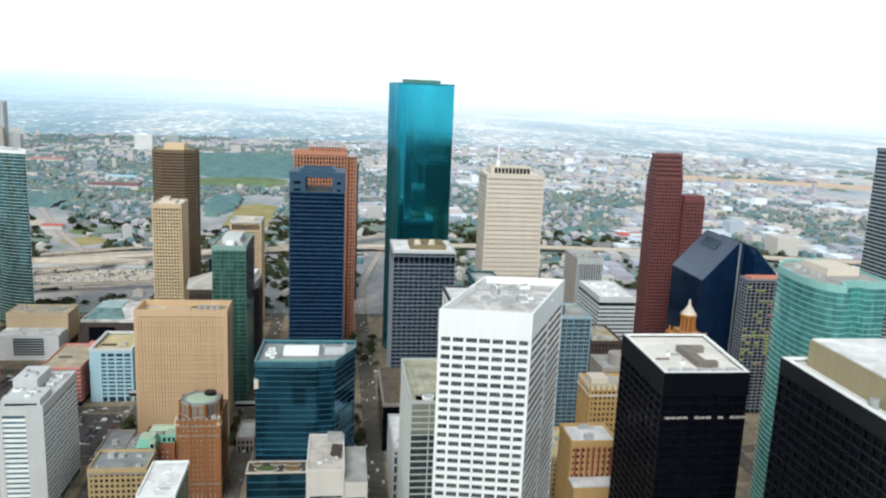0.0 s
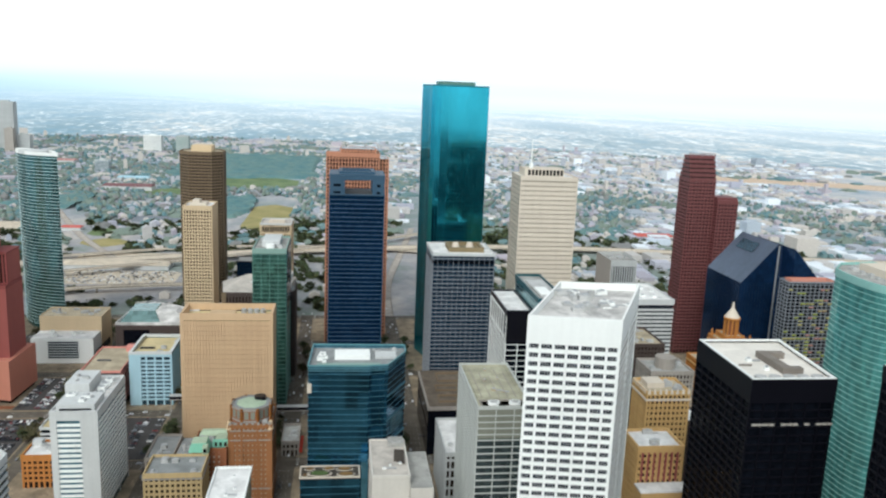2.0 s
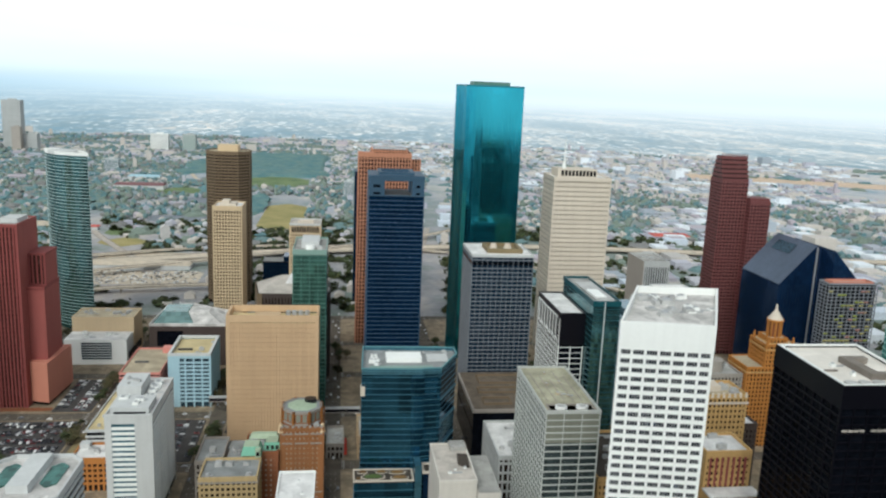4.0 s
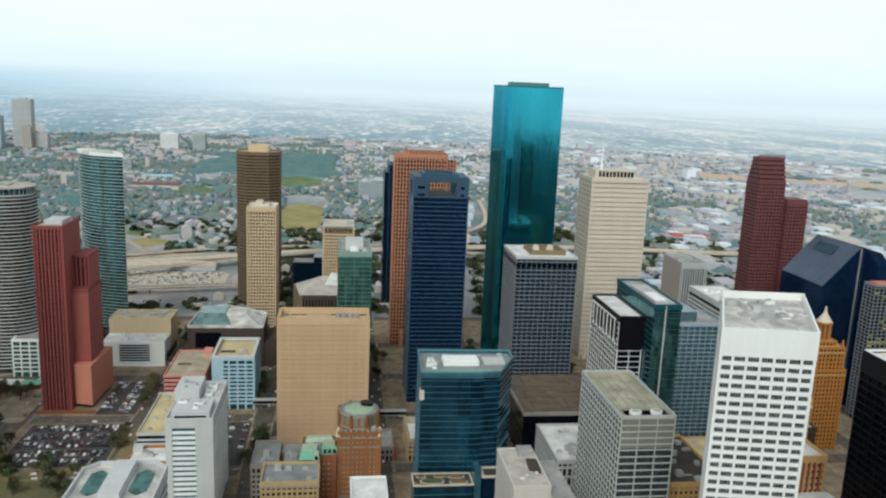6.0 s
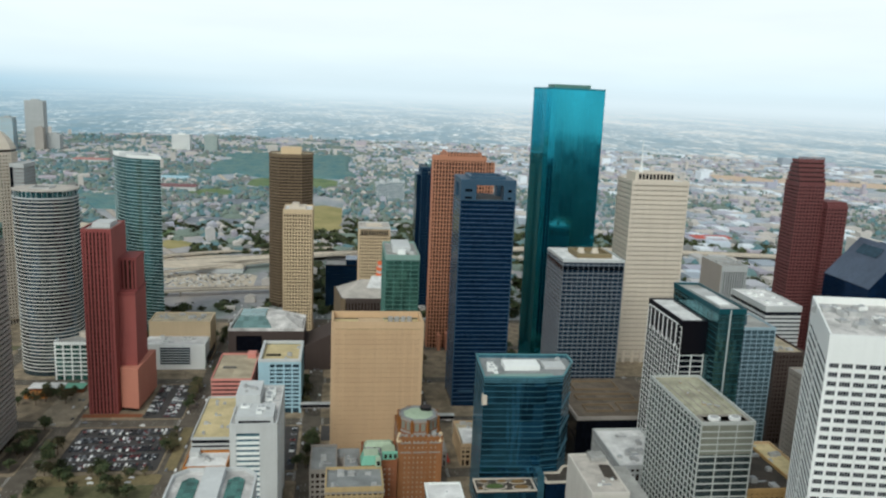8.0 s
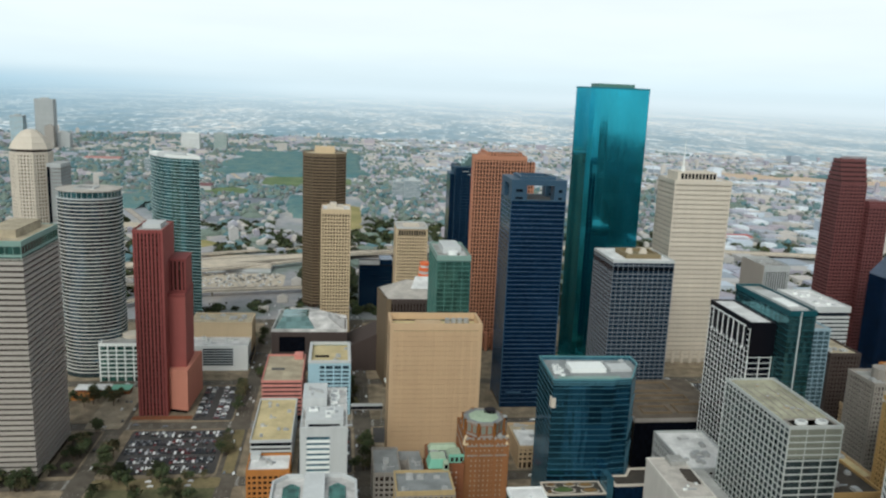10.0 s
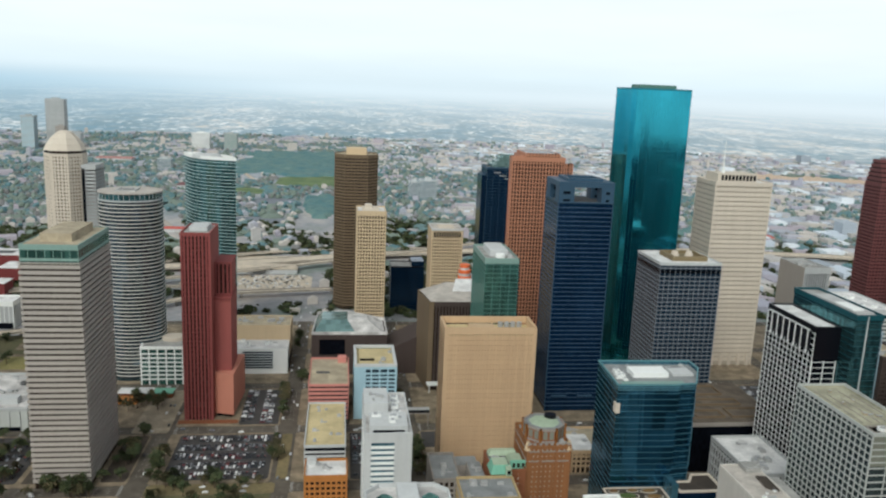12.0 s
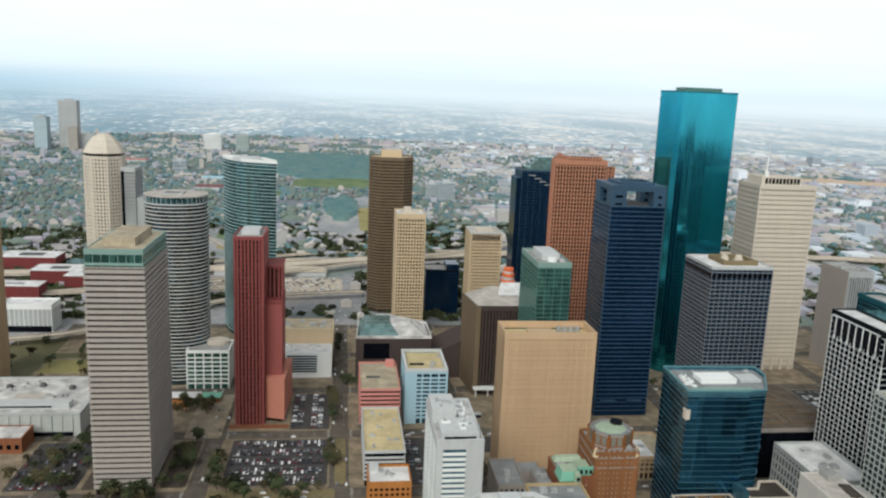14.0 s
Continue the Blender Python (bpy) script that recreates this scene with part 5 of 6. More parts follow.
th.put("lower_step", geo_prism(rect(131, 160, 388, 398), 0, 82), OCHRE)
th.put("step_cap", geo_prism(rect(130.5, 160.5, 387.5, 397.5), 82, 83.2), R_WHITE)
masonry("dark brown stone building with a weathered roof", 222, 250, 640, 690, 84, UMBER, R_TAN, n=6, seed=53)
masonry("weathered brown building with a cluttered roof", 78, 112, 420, 484, 78, OCHRE, R_BROWN, n=10, seed=54)
masonry("concrete building with a pale cylinder on its roof", 205, 240, 560, 592, 88, CONCRETE, R_GREY, n=4, seed=55).put("roof_cylinder", geo_prism(oval(222, 575, 8, 8, 12), 86.5, 96), CONCRETE)
masonry("low dark building behind the ochre block", 200, 226, 508, 540, 70, UMBER, R_WHITE, n=2, seed=56)
masonry("low building with a pale gravel roof", 140, 176, 508, 560, 40, TAN, R_YELLOW, n=5, seed=57)
masonry("tan building with a pale roof behind the glass block", 236.5, 268, 608, 690, 40, TAN, R_TAN, n=6, seed=58)

# low broad blocks between the towers
th = Thing("parking_garage", "long brown garage with a dark roof terrace", "garage", 80, 640)
th.put("wall", geo_prism(rect(38, 118, 607, 692), 0, 39), G_BLACK)
th.put("deck_edge", geo_prism(rect(37.6, 118.4, 606.6, 692.4), 39, 42), CONCRETE)
th.put("roof_deck", geo_prism(rect(39, 117, 608, 691), 41.8, 42.6), R_DECK)
for x, y, w, d in ((48, 615, 24, 14), (78, 615, 30, 18), (48, 640, 50, 12), (52, 662, 40, 20)):
    th.put("roof_bay", geo_ring(rect(x, x + w, y, y + d), rect(x + 0.8, x + w - 0.8, y + 0.8, y + d - 0.8), 42.5, 44.2), BROWN)
th.put("ribbon_window", geo_box(37.6, 38.2, 610, 690, 20, 24), G_BLACK)
th = masonry("low building with a white roof and dark upper windows", 40, 78, 514, 574, 46, LGREY, R_WHITE, 7, 4.0, 9, 61)
th = Thing("office_building", "small cream office building with a stepped flat roof", "building", 0, 430)
q = rect(-16, 5, 409, 456)
th.put("wall", geo_prism(q, 0, 84), PALESTONE)
th.crown(q, 84, 0.5, 1.0, PALESTONE)
th.put("roof_deck", geo_prism(inset(q, 0.8), 83.9, 84.3), R_WARM)
th.put("window_strip", geo_box(-14, 4, 408.7, 409.4, 68, 69), G_BLACK)
th.put("window_strip", geo_box(-14, 4, 408.7, 409.4, 60, 61), G_BLACK)
th.put("wing", geo_prism(rect(5.2, 18, 405, 450), 0, 79), PALESTONE)
th.put("wing_roof", geo_prism(rect(5.6, 17.6, 405.5, 449.5), 79, 79.5), R_GREY)
th.put("wing_window", geo_box(6.2, 17, 404.7, 405.4, 68, 70), G_GREEN)
th.put("skylight", geo_prism([(-3, 428), (3, 424), (4, 440), (-2, 441)], 84.2, 85.4), R_BROWN)
th.put("stair_house", geo_prism(rect(-5, 4, 446, 455), 84.2, 87), R_GREY)
th.plant(-13, 2, 412, 426, 84.2, 3, 62, WHITE, 0.6, 1.2, 1.2, 2.5)
th = Thing("office_building", "office block with a clean white roof and green glass", "building", -94, 418)
q = rect(-104, -84, 397, 437)
th.put("wall", geo_prism(inset(q, 0.4), 0, 77), G_GREEN)
th.crown(q, 78, 1.5, 0.5, WHITE)
th.put("roof_deck", geo_prism(inset(q, 0.8), 77, 77.6), R_WHITE)
th.plant(-100, -88, 402, 432, 77.5, 3, 63, WHITE, 0.4, 0.9, 1.2, 2.5)
# yellow brick building with its rear wings, brick tower with a crown, green copper roofs
th = masonry("yellow brick building with square windows", -160, -123, 498, 526, 43, YELLOW, R_ASH, 3.9, 3.4, 5, 64)
th.put("cornice", geo_ring(rect(-160.8, -122.2, 497.2, 526.8), rect(-159.4, -123.6, 498.6, 525.4), 39.6, 40.4), CONCRETE)
th.put("rear_link", geo_prism(rect(-148, -138, 526.4, 562), 0, 36), CONCRETE)
th.put("link_roof", geo_prism(rect(-147.4, -138.6, 526.8, 561.6), 36, 36.6), R_ASH)
th.plant(-147, -139, 530, 558, 36.6, 4, 164, UNIT, 0.6, 1.8, 1.5, 3.5)
th = masonry("brown stone building with a grey roof beside a court", -172, -153, 552, 592, 28, CONCRETE, R_ASH, 3.9, 3.6, 3, 66)
th.put("rear_wing", geo_prism(rect(-152.8, -136, 578, 592), 0, 25), CONCRETE)
th.put("rear_roof", geo_prism(rect(-152.4, -136.4, 578.4, 591.6), 25, 25.6), R_ASH)
th = masonry("red brick wing with green copper roofs", -135.5, -112, 532, 562, 44, BRICK, R_ASH, 3.8, 3.4, 2, 65, glass=G_BLIND, bh=2.0, pw=2.1)
th.put("copper_mansard", geo_prism(rect(-137, -123, 527, 541), 44, 50, rect(-135, -125, 529, 539)), VERDIGRIS)
th.put("mansard_top", geo_prism(rect(-135, -125, 529, 539), 50, 50.5), PALECOPPER)
dormer = th.put("dormer", geo_prism(rect(-127, -123.5, 524.6, 530), 44, 49.5), PALECOPPER)
th.put("dormer_window", geo_box(-126.3, -124.2, 524.2, 524.7, 45.2, 48), G_BLACK, under=dormer)
th.put("copper_parapet", geo_box(-122, -111.5, 536, 537.6, 43.5, 49), VERDIGRIS)
for k in range(3):
    th.put("parapet_window", geo_box(-120.5 + k * 3.2, -118.7 + k * 3.2, 535.6, 536.1, 44.6, 47.4), G_BRONZE)
th.put("copper_roof", geo_prism(rect(-122, -111.5, 538, 552), 44.6, 48, rect(-120, -113, 540, 550)), PALECOPPER)
th.put("copper_roof", geo_prism(rect(-134, -113, 553, 561), 44.6, 47.5, rect(-132, -115, 555, 559)), PALECOPPER)
th.plant(-133, -124, 542, 552, 44.6, 3, 165, OFFWHITE, 0.8, 2.0, 1.5, 3)
# brick tower
th = masonry("amber brick tower with an octagonal lantern", -111, -81, 535, 572, 60, AMBERBRICK, R_GREY, 3.7, 3.0, 1, 68, "brick_tower", glass=G_BLIND, bh=2.2, pw=2.0)
for x in (-111.3, -102.4, -91.6, -82.0):
    th.put("corner_quoin", geo_box(x, x + 1.3, 534.5, 535.6, 0, 60.5), AMBERBRICK)
th.put("corner_quoin", geo_box(-111.5, -110.4, 570.6, 572.3, 0, 60.5), AMBERBRICK)
for z in (12, 49, 56):
    th.crown(rect(-111, -81, 535, 572), z, 0.4, 0.5, CONCRETE, 0.4, 0.6, "cornice")
for k in range(8):
    th.put("parapet_tooth", geo_box(-110.8 + k * 3.9, -109 + k * 3.9, 534.7, 535.5, 60.5, 62.2), CONCRETE)
cr_ = chamfer(-110, -83, 537, 564, 8)
th.put("lantern", geo_prism(cr_, 58, 70.5), BRICK)
th.crown(cr_, 62, 1.0, 0.6, CONCRETE, name="cornice")
th.crown(cr_, 70.5, 1.0, 0.8, CONCRETE, name="cornice")
for i in range(8):
    a, b = Vector(cr_[i]), Vector(cr_[(i + 1) % 8])
    e = b - a
    for u in (0.0, 1.0):
        q = a + e * u
        th.put("lantern_pier", geo_prism(oval(q.x, q.y, 1.0, 1.0, 8), 58, 71.4), ORANGE)
    w = e.normalized()
    nrm = Vector((w.y, -w.x))
    for u in (0.3, 0.7):
        q = a + e * u
        p0, p1 = q - w * 1.5, q + w * 1.5
        th.put("lantern_window", geo_prism([tuple(p0 + nrm * 0.15), tuple(p1 + nrm * 0.15), tuple(p1 - nrm * 0.3), tuple(p0 - nrm * 0.3)], 63.5, 69), OLIVEGREY)
th.put("lantern_roof", geo_prism(inset(cr_, 1.2), 70.0, 71.0), R_ASH)
th.put("roof_ridge", geo_prism(inset(cr_, 3), 70.9, 71.9, inset(cr_, 8)), PALECOPPER)
th.put("roof_tank", geo_prism(oval(-91, 556, 4.2, 3.8, 14), 71, 74), BLACKMETAL)
for x, y in ((-110.5, 536.5), (-82, 536.5)):
    th.put("turret", geo_prism(oval(x, y, 2.4, 2.4, 10), 57, 63, oval(x, y, 1.0, 1.0, 10)), BEIGE)
masonry("low shop building with a red awning", -80, -66, 610, 645, 12, CONCRETE, R_GREY, 4, 4, 2, 69).put("awning", geo_box(-66, -63.5, 610, 640, 3.2, 3.8), REDPAINT)
th = masonry("low building with a bright white roof", -55, -20, 610, 655, 18, TAN, R_TAN, 4, 4, 4, 70)
th.put("white_roof", geo_prism(rect(-53, -36, 612, 640), 18, 19), R_WHITE)
# sky blue block, pink block, white garage, orange brick block
th = masonry("sky blue office block with a yellow gravel roof", -224, -187, 719, 773, 49, SKYBLUE, R_YELLOW, 3.7, 7.4, 4, 71, glass=G_SLATE, bh=1.7, pw=1.3)
th.put("blank_bay", geo_box(-224.3, -214, 718.6, 719.8, 0, 49), SKYBLUE)
th.put("plant_slot", geo_box(-219, -206, 738, 741, 48, 49.2), G_BLACK)
th.put("blank_wall", geo_box(-187.3, -186.4, 719, 773, 0, 50.5), SKYBLUE)
th.put("parapet_frame", geo_ring(rect(-224.4, -186.4, 718.6, 773.4), rect(-222, -189, 721, 771), 49.2, 51.5), OFFWHITE)
th = tower("pink stucco block with ribbon windows", rect(-264, -229, 708, 777), 37, G_DARK, R_TAN, band=(3.8, 2.2, PINK), cap=(1.5, 0.6, PINK), name="office_building", category="building", deep=0.6)
th.put("plant_slot", geo_box(-258, -246, 738, 741, 36, 37.2), R_DARK)
th.put("stair_house", geo_prism(rect(-239, -231, 766, 775), 36, 41), PINK)
th = tower("white parking garage with open decks and a yellow roof", rect(-263, -232, 608, 690), 28, G_BLACK, R_YELLOW, band=(3.4, 1.6, OFFWHITE), cap=(1.5, 0.6, OFFWHITE), name="parking_garage", category="garage", deep=0.8)
th.plant(-260, -235, 612, 686, 27.2, 9, 72, None, 0.8, 2.0, 1.5, 4)
th = masonry("orange brick building with a white roof", -261, -231, 566, 592, 25, ORANGE, R_WHITE, 4, 3.6, 3, 73)
th.put("stair_house", geo_prism(rect(-260, -253, 585, 591), 24, 28), OFFWHITE)
# white roofed glass block at the near edge
ow = chamfer(-226, -189, 332, 378, 6)
th = tower("white framed tower with glass roof wells", ow, 119, G_SLATE, R_STAINED, band=(4, 1.6, OFFWHITE), cap=(3, 1, OFFWHITE), deep=0.5)
for a, b in ((-222, -213), (-202, -193)):
    th.put("roof_well", geo_prism(chamfer(a + 0.8, b - 0.8, 349, 371, 3), 117.6, 118.8), G_GREEN)
th.put("penthouse", geo_prism(rect(-212, -203, 344, 375), 117.6, 122), OFFWHITE)
# low beige hall, brown hall with a glass roof
th = Thing("hall", "low beige hall with a white lower front", "building", -315, 870)
th.put("wall", geo_prism(rect(-352, -289, 862, 898), 0, 42), BEIGE)
th.put("roof_deck", geo_prism(rect(-351, -290, 863, 897), 42, 42.7), R_TAN)
th.crown(rect(-352, -289, 862, 898), 42, 0.4, 1.4, BEIGE)
th.put("front_block", geo_prism(rect(-352, -290, 834, 862), 0, 27), WHITE)
th.put("front_roof", geo_prism(rect(-351, -291, 835, 861), 27, 27.6), R_WHITE)
for k in range(7):
    th.put("louvre", geo_box(-335, -305, 833.5, 834.3, 6 + 2.7 * k, 7.6 + 2.7 * k), G_SLATE)
th.put("flank_opening", geo_box(-289.4, -288.5, 840, 890, 4, 12), G_BLACK)
th.plant(-345, -296, 868, 892, 42.5, 9, 74)
th.plant(-345, -296, 838, 858, 27.5, 5, 75, WHITE)
th = Thing("hall", "brown stone hall with a faceted glass roof", "building", -228, 860)
hp = [(-266, 830), (-189, 830), (-189, 880), (-225, 905), (-262, 905)]
th.put("wall", geo_prism(hp, 0, 43), UMBER)
th.put("roof_rim", geo_ring(hp, inset(hp, 1.2), 43, 46), R_STAINED)
th.put("roof_slope", geo_prism(inset(hp, 2.5), 43, 53, inset(hp, 20)), R_STAINED)
th.put("skylight", geo_prism(rect(-263, -222, 834, 884), 44.5, 53.8, rect(-256, -230, 848, 878)), G_SKYLIGHT)
th.put("band_window", geo_box(-258, -232, 829.4, 830.3, 22, 38), G_BLACK)
th.put("lower_wing", ([(-189, 832, 0), (-150, 832, 0), (-150, 880, 0), (-189, 880, 0), (-189, 832, 26), (-150, 832, 44), (-150, 880, 44), (-189, 880, 26)], [(3, 2, 1, 0), (4, 5, 6, 7), (0, 1, 5, 4), (1, 2, 6, 5), (2, 3, 7, 6), (3, 0, 4, 7)]), UMBER)
th.plant(-186, -155, 884, 900, 3.3, 1, 77)
# low block and garage beside the stone-banded tower
th = Thing("hall", "long low concrete hall with a stained pale roof", "building", -540, 745)
th.put("wall", geo_prism(rect(-610, -494, 704, 788), 0, 18), PALEBAND)
th.put("roof_deck", geo_prism(rect(-609, -495, 705, 787), 18, 18.6), R_STAINED)
th.put("parapet", geo_ring(rect(-610.4, -493.6, 703.6, 788.4), rect(-608, -496, 706, 786), 17.6, 20), LGREY)
th.put("upper_hall", geo_prism(rect(-604, -506, 716, 725), 18.4, 24), OFFWHITE)
th.put("upper_window", geo_box(-590, -520, 715.6, 716.3, 20.2, 21.4), G_BLACK)
th.put("loading_gap", geo_box(-606, -500, 703, 704.4, 0.4, 3.6), G_BLACK)
for k in range(14):
    th.put("wall_rib", geo_box(-608 + k * 8.3, -607.4 + k * 8.3, 703.2, 704.2, 3.6, 17.4), LGREY)
for x, y in ((-572, 765), (-545, 768), (-518, 762)):
    th.put("roof_vent", geo_prism(oval(x, y, 3.2, 3.2, 14), 18.5, 21.5, oval(x, y, 2.2, 2.2, 14)), R_DARK)
th.put("roof_patch", geo_prism(rect(-560, -535, 738, 752), 18.6, 18.9), R_WARM)
th.plant(-600, -505, 730, 782, 18.6, 14, 78, None, 1, 2.5, 2, 6)
th = Thing("brick_building", "small dark red brick building beside the parking lot", "building", -545, 690)
th.put("wall", geo_prism(rect(-566, -528, 672, 697), 0, 12), BRICK)
th.put("roof_deck", geo_prism(rect(-565.4, -528.6, 672.6, 696.4), 12, 12.5), R_STAINED)
th.put("parapet", geo_ring(rect(-566.3, -527.7, 671.7, 697.3), rect(-565, -529, 673, 696), 11.6, 13), BRICK)
for k in range(6):
    th.put("window", geo_box(-563 + k * 6, -560 + k * 6, 671.5, 672.2, 4, 7.5), G_BLACK)
tower("tan precast slab at the edge of downtown", rect(-640, -603, 790, 845), 178, TAN, R_TAN, cap=(2, 0.6, TAN), pier=(6, 0.5, TAN), deep=0.3)
tower("grey tower with dark floor bands beyond the aqua tower", rect(547, 590, 700, 750), 256, G_SLATE, R_GREY, band=(4, 1.2, LGREY), cap=(3, 0.6, GREY), deep=0.6)
# low buildings by the rounded towers
th = Thing("canopy_building", "low restaurant row with white and green roofs", "building", -415, 775)
th.put("wall", geo_prism(rect(-440, -392, 772, 784), 0, 5), BRICK)
th.put("roof_deck", geo_prism(rect(-441, -410, 771, 785), 5, 5.6), R_WHITE)
th.put("green_roof", geo_prism(rect(-409, -391, 770, 783), 5, 5.8), VERDIGRIS)
th.put("red_roof", geo_prism(rect(-440, -420, 758, 768), 0.2, 4.2), ORANGE)
# white and dark red blocks by the viaduct
th = tower("white ribbed block by the viaduct", rect(-668, -612, 985, 1015), 32, LGREY, R_WHITE, pier=(5, 0.8, WHITE), cap=(5, 0.8, WHITE), name="office_building", category="building", deep=0.4)
th.put("ground_floor", geo_box(-667, -613, 984.4, 986, 0.2, 7), G_BLACK)
for x0, x1, y0, y1 in ((-740, -672, 1112, 1140), (-715, -645, 1200, 1240), (-790, -710, 1285, 1330), (-660, -610, 1170, 1195)):
    th = Thing("campus_block", "dark red brick block with a pale flat roof", "building", (x0 + x1) / 2, (y0 + y1) / 2, 0, "brick blocks")
    th.put("wall", geo_prism(rect(x0, x1, y0, y1), 0, 21), wall_mat("maroon_brick", (0.16, 0.035, 0.035), 0.9))
    th.put("roof_deck", geo_ring(rect(x0 - 0.4, x1 + 0.4, y0 - 0.4, y1 + 0.4), rect(x0 + 22, x1 - 22, y0 + 10, y1 - 10), 21, 22), R_WHITE)
    th.put("light_well", geo_prism(rect(x0 + 22, x1 - 22, y0 + 10, y1 - 10), 20.5, 21.3), R_DARK)

# footbridges between buildings
for label, x0, x1, y0, y1, z in (("dark enclosed footbridge over the street", -88, -52, 668, 673, 14), ("dark enclosed footbridge beside the tan block", -186, -158, 700.5, 706, 12)):
    th = Thing("footbridge", label, "footbridge", (x0 + x1) / 2, (y0 + y1) / 2)
    th.put("deck", geo_box(x0, x1, y0, y1, z, z + 0.8), CONCRETE)
    th.put("glazing", geo_box(x0 + 0.1, x1 - 0.1, y0 + 0.3, y1 - 0.3, z + 0.8, z + 3.6), G_BLACK)
    th.put("roof", geo_box(x0, x1, y0, y1, z + 3.6, z + 4.2), UNIT)
    for x in (x0 + 0.6, x1 - 1.4):
        th.put("column", geo_box(x, x + 0.8, y0 + 2, y0 + 2.8, 0, z), CONCRETE)


# ---- trees ----
LEAF = [island_mat("tree_leaves", [(0.035, 0.055, 0.02), (0.05, 0.07, 0.025), (0.075, 0.085, 0.03), (0.045, 0.05, 0.025)]),
        island_mat("dry_tree_leaves", [(0.10, 0.085, 0.035), (0.075, 0.07, 0.03), (0.055, 0.06, 0.025), (0.12, 0.09, 0.045)])]
BARK = plain_mat("bark", (0.09, 0.065, 0.045), 0.95)


def crown_geo(seed, r=3.2, h=5.0, z=2.2, clumps=46, leaves=9):
    """Many small leaf clumps round the limbs, with gaps and an uneven outline."""
    q = random.Random(seed)
    vs, fs = [], []
    lobes = [(q.uniform(-0.5, 0.5) * r, q.uniform(-0.5, 0.5) * r, z + h * q.uniform(0.3, 0.75), q.uniform(0.45, 0.75) * r) for _ in range(6)]
    for _ in range(clumps):
        lx, ly, lz, lr = q.choice(lobes)
        a, b, d = q.uniform(0, 6.28), q.uniform(-0.7, 1.5), lr * q.uniform(0.6, 1.05)
        cx, cy, cz = lx + d * math.cos(a) * math.cos(b), ly + d * math.sin(a) * math.cos(b), lz + d * math.sin(b) * 0.8
        for _ in range(leaves):
            p = Vector((cx + q.gauss(0, 0.4), cy + q.gauss(0, 0.4), cz + q.gauss(0, 0.3)))
            u = Vector((q.gauss(0, 1), q.gauss(0, 1), q.gauss(0, 0.6))).normalized() * q.uniform(0.3, 0.6)
            w = u.orthogonal().normalized() * q.uniform(0.25, 0.5)
            k = len(vs)
            vs += [tuple(p - u), tuple(p + w), tuple(p + u), tuple(p - w)]
            fs.append((k, k + 1, k + 2, k + 3))
    return vs, fs


def trunk_geo(seed, z=3.6):
    q = random.Random(seed)
    g = [geo_prism(oval(0, 0, 0.24, 0.24, 7), -0.2, z, oval(q.uniform(-0.2, 0.2), q.uniform(-0.2, 0.2), 0.13, 0.13, 7))]
    for k in range(4):
        a = k * 1.57 + q.uniform(-0.5, 0.5)
        x, y = 1.6 * math.cos(a), 1.6 * math.sin(a)
        g.append(geo_prism(oval(0, 0, 0.11, 0.11, 5), z * 0.7, z + q.uniform(1, 2), oval(x, y, 0.04, 0.04, 5)))
    return join(*g)


prototypes = []
for k in range(4):
    ob = tagged(new("tree"), ("dark green street tree with an uneven crown", "half-bare street tree with thin brown foliage")[k % 2], "tree", "street trees")
    for nm, g, m in (("trunk", trunk_geo(k), BARK), ("crown", crown_geo(k + 10, clumps=52 if k % 2 == 0 else 34), LEAF[k % 2])):
        c = new(nm, make_mesh(nm, g, m))
        c.parent = ob
    prototypes.append(ob)
rt = random.Random(77)
tree_spots = []


def grove(x0, x1, y0, y1, n):
    for _ in range(n):
        tree_spots.append((rt.uniform(x0, x1), rt.uniform(y0, y1)))


grove(-372, -288, 597, 608, 15)
grove(-374, -300, 512, 590, 26)
grove(-290, -284, 640, 690, 7)
grove(-377, -369, 612, 660, 11)
grove(-292, -286, 712, 790, 10)
grove(-410, -394, 612, 690, 16)
grove(-470, -410, 590, 602, 16)
grove(-520, -462, 600, 690, 26)
grove(-440, -395, 740, 772, 16)
grove(-184, -168, 610, 690, 14)
grove(-186, -180, 712, 790, 8)
grove(-380, -280, 900, 960, 30)
grove(-270, -190, 908, 960, 14)
grove(-620, -500, 810, 950, 26)
grove(-90, -84, 612, 690, 8)
grove(16, 22, 610, 690, 8)
grove(12, 42, 800, 895, 12)
grove(-75, -62, 790, 900, 7)
grove(130, 140, 800, 900, 6)
grove(-280, -262, 800, 830, 5)
for k, (x, y) in enumerate(tree_spots):
    s = rt.uniform(1.0, 1.95)
    m = pose(x, y, 0.2, 0, 0, rt.uniform(0, 360)) @ Matrix.Diagonal((s, s, s * rt.uniform(0.8, 1.1), 1))
    t_ = copy_thing(prototypes[rt.choice((0, 0, 1, 2, 3))], m)
    t_.matrix_basis = m
for k, (ob, (x, y)) in enumerate(zip(prototypes, ((-330, 602), (-310, 603), (-352, 601), (-296, 604)))):
    ob.matrix_basis = pose(x, y, 0.2)


# ---- parked and driving cars ----
CAR_PAINT = island_mat("car_paint", [(0.66, 0.66, 0.66), (0.14, 0.14, 0.16), (0.34, 0.34, 0.35), (0.03, 0.035, 0.05), (0.16, 0.02, 0.03), (0.10, 0.10, 0.12), (0.025, 0.03, 0.035), (0.07, 0.06, 0.09), (0.05, 0.07, 0.16), (0.36, 0.04, 0.035), (0.20, 0.20, 0.22), (0.24, 0.03, 0.03), (0.05, 0.05, 0.055)], 0.3, True)
CAR_GLASS = plain_mat("car_window", (0.02, 0.025, 0.03), 0.15)


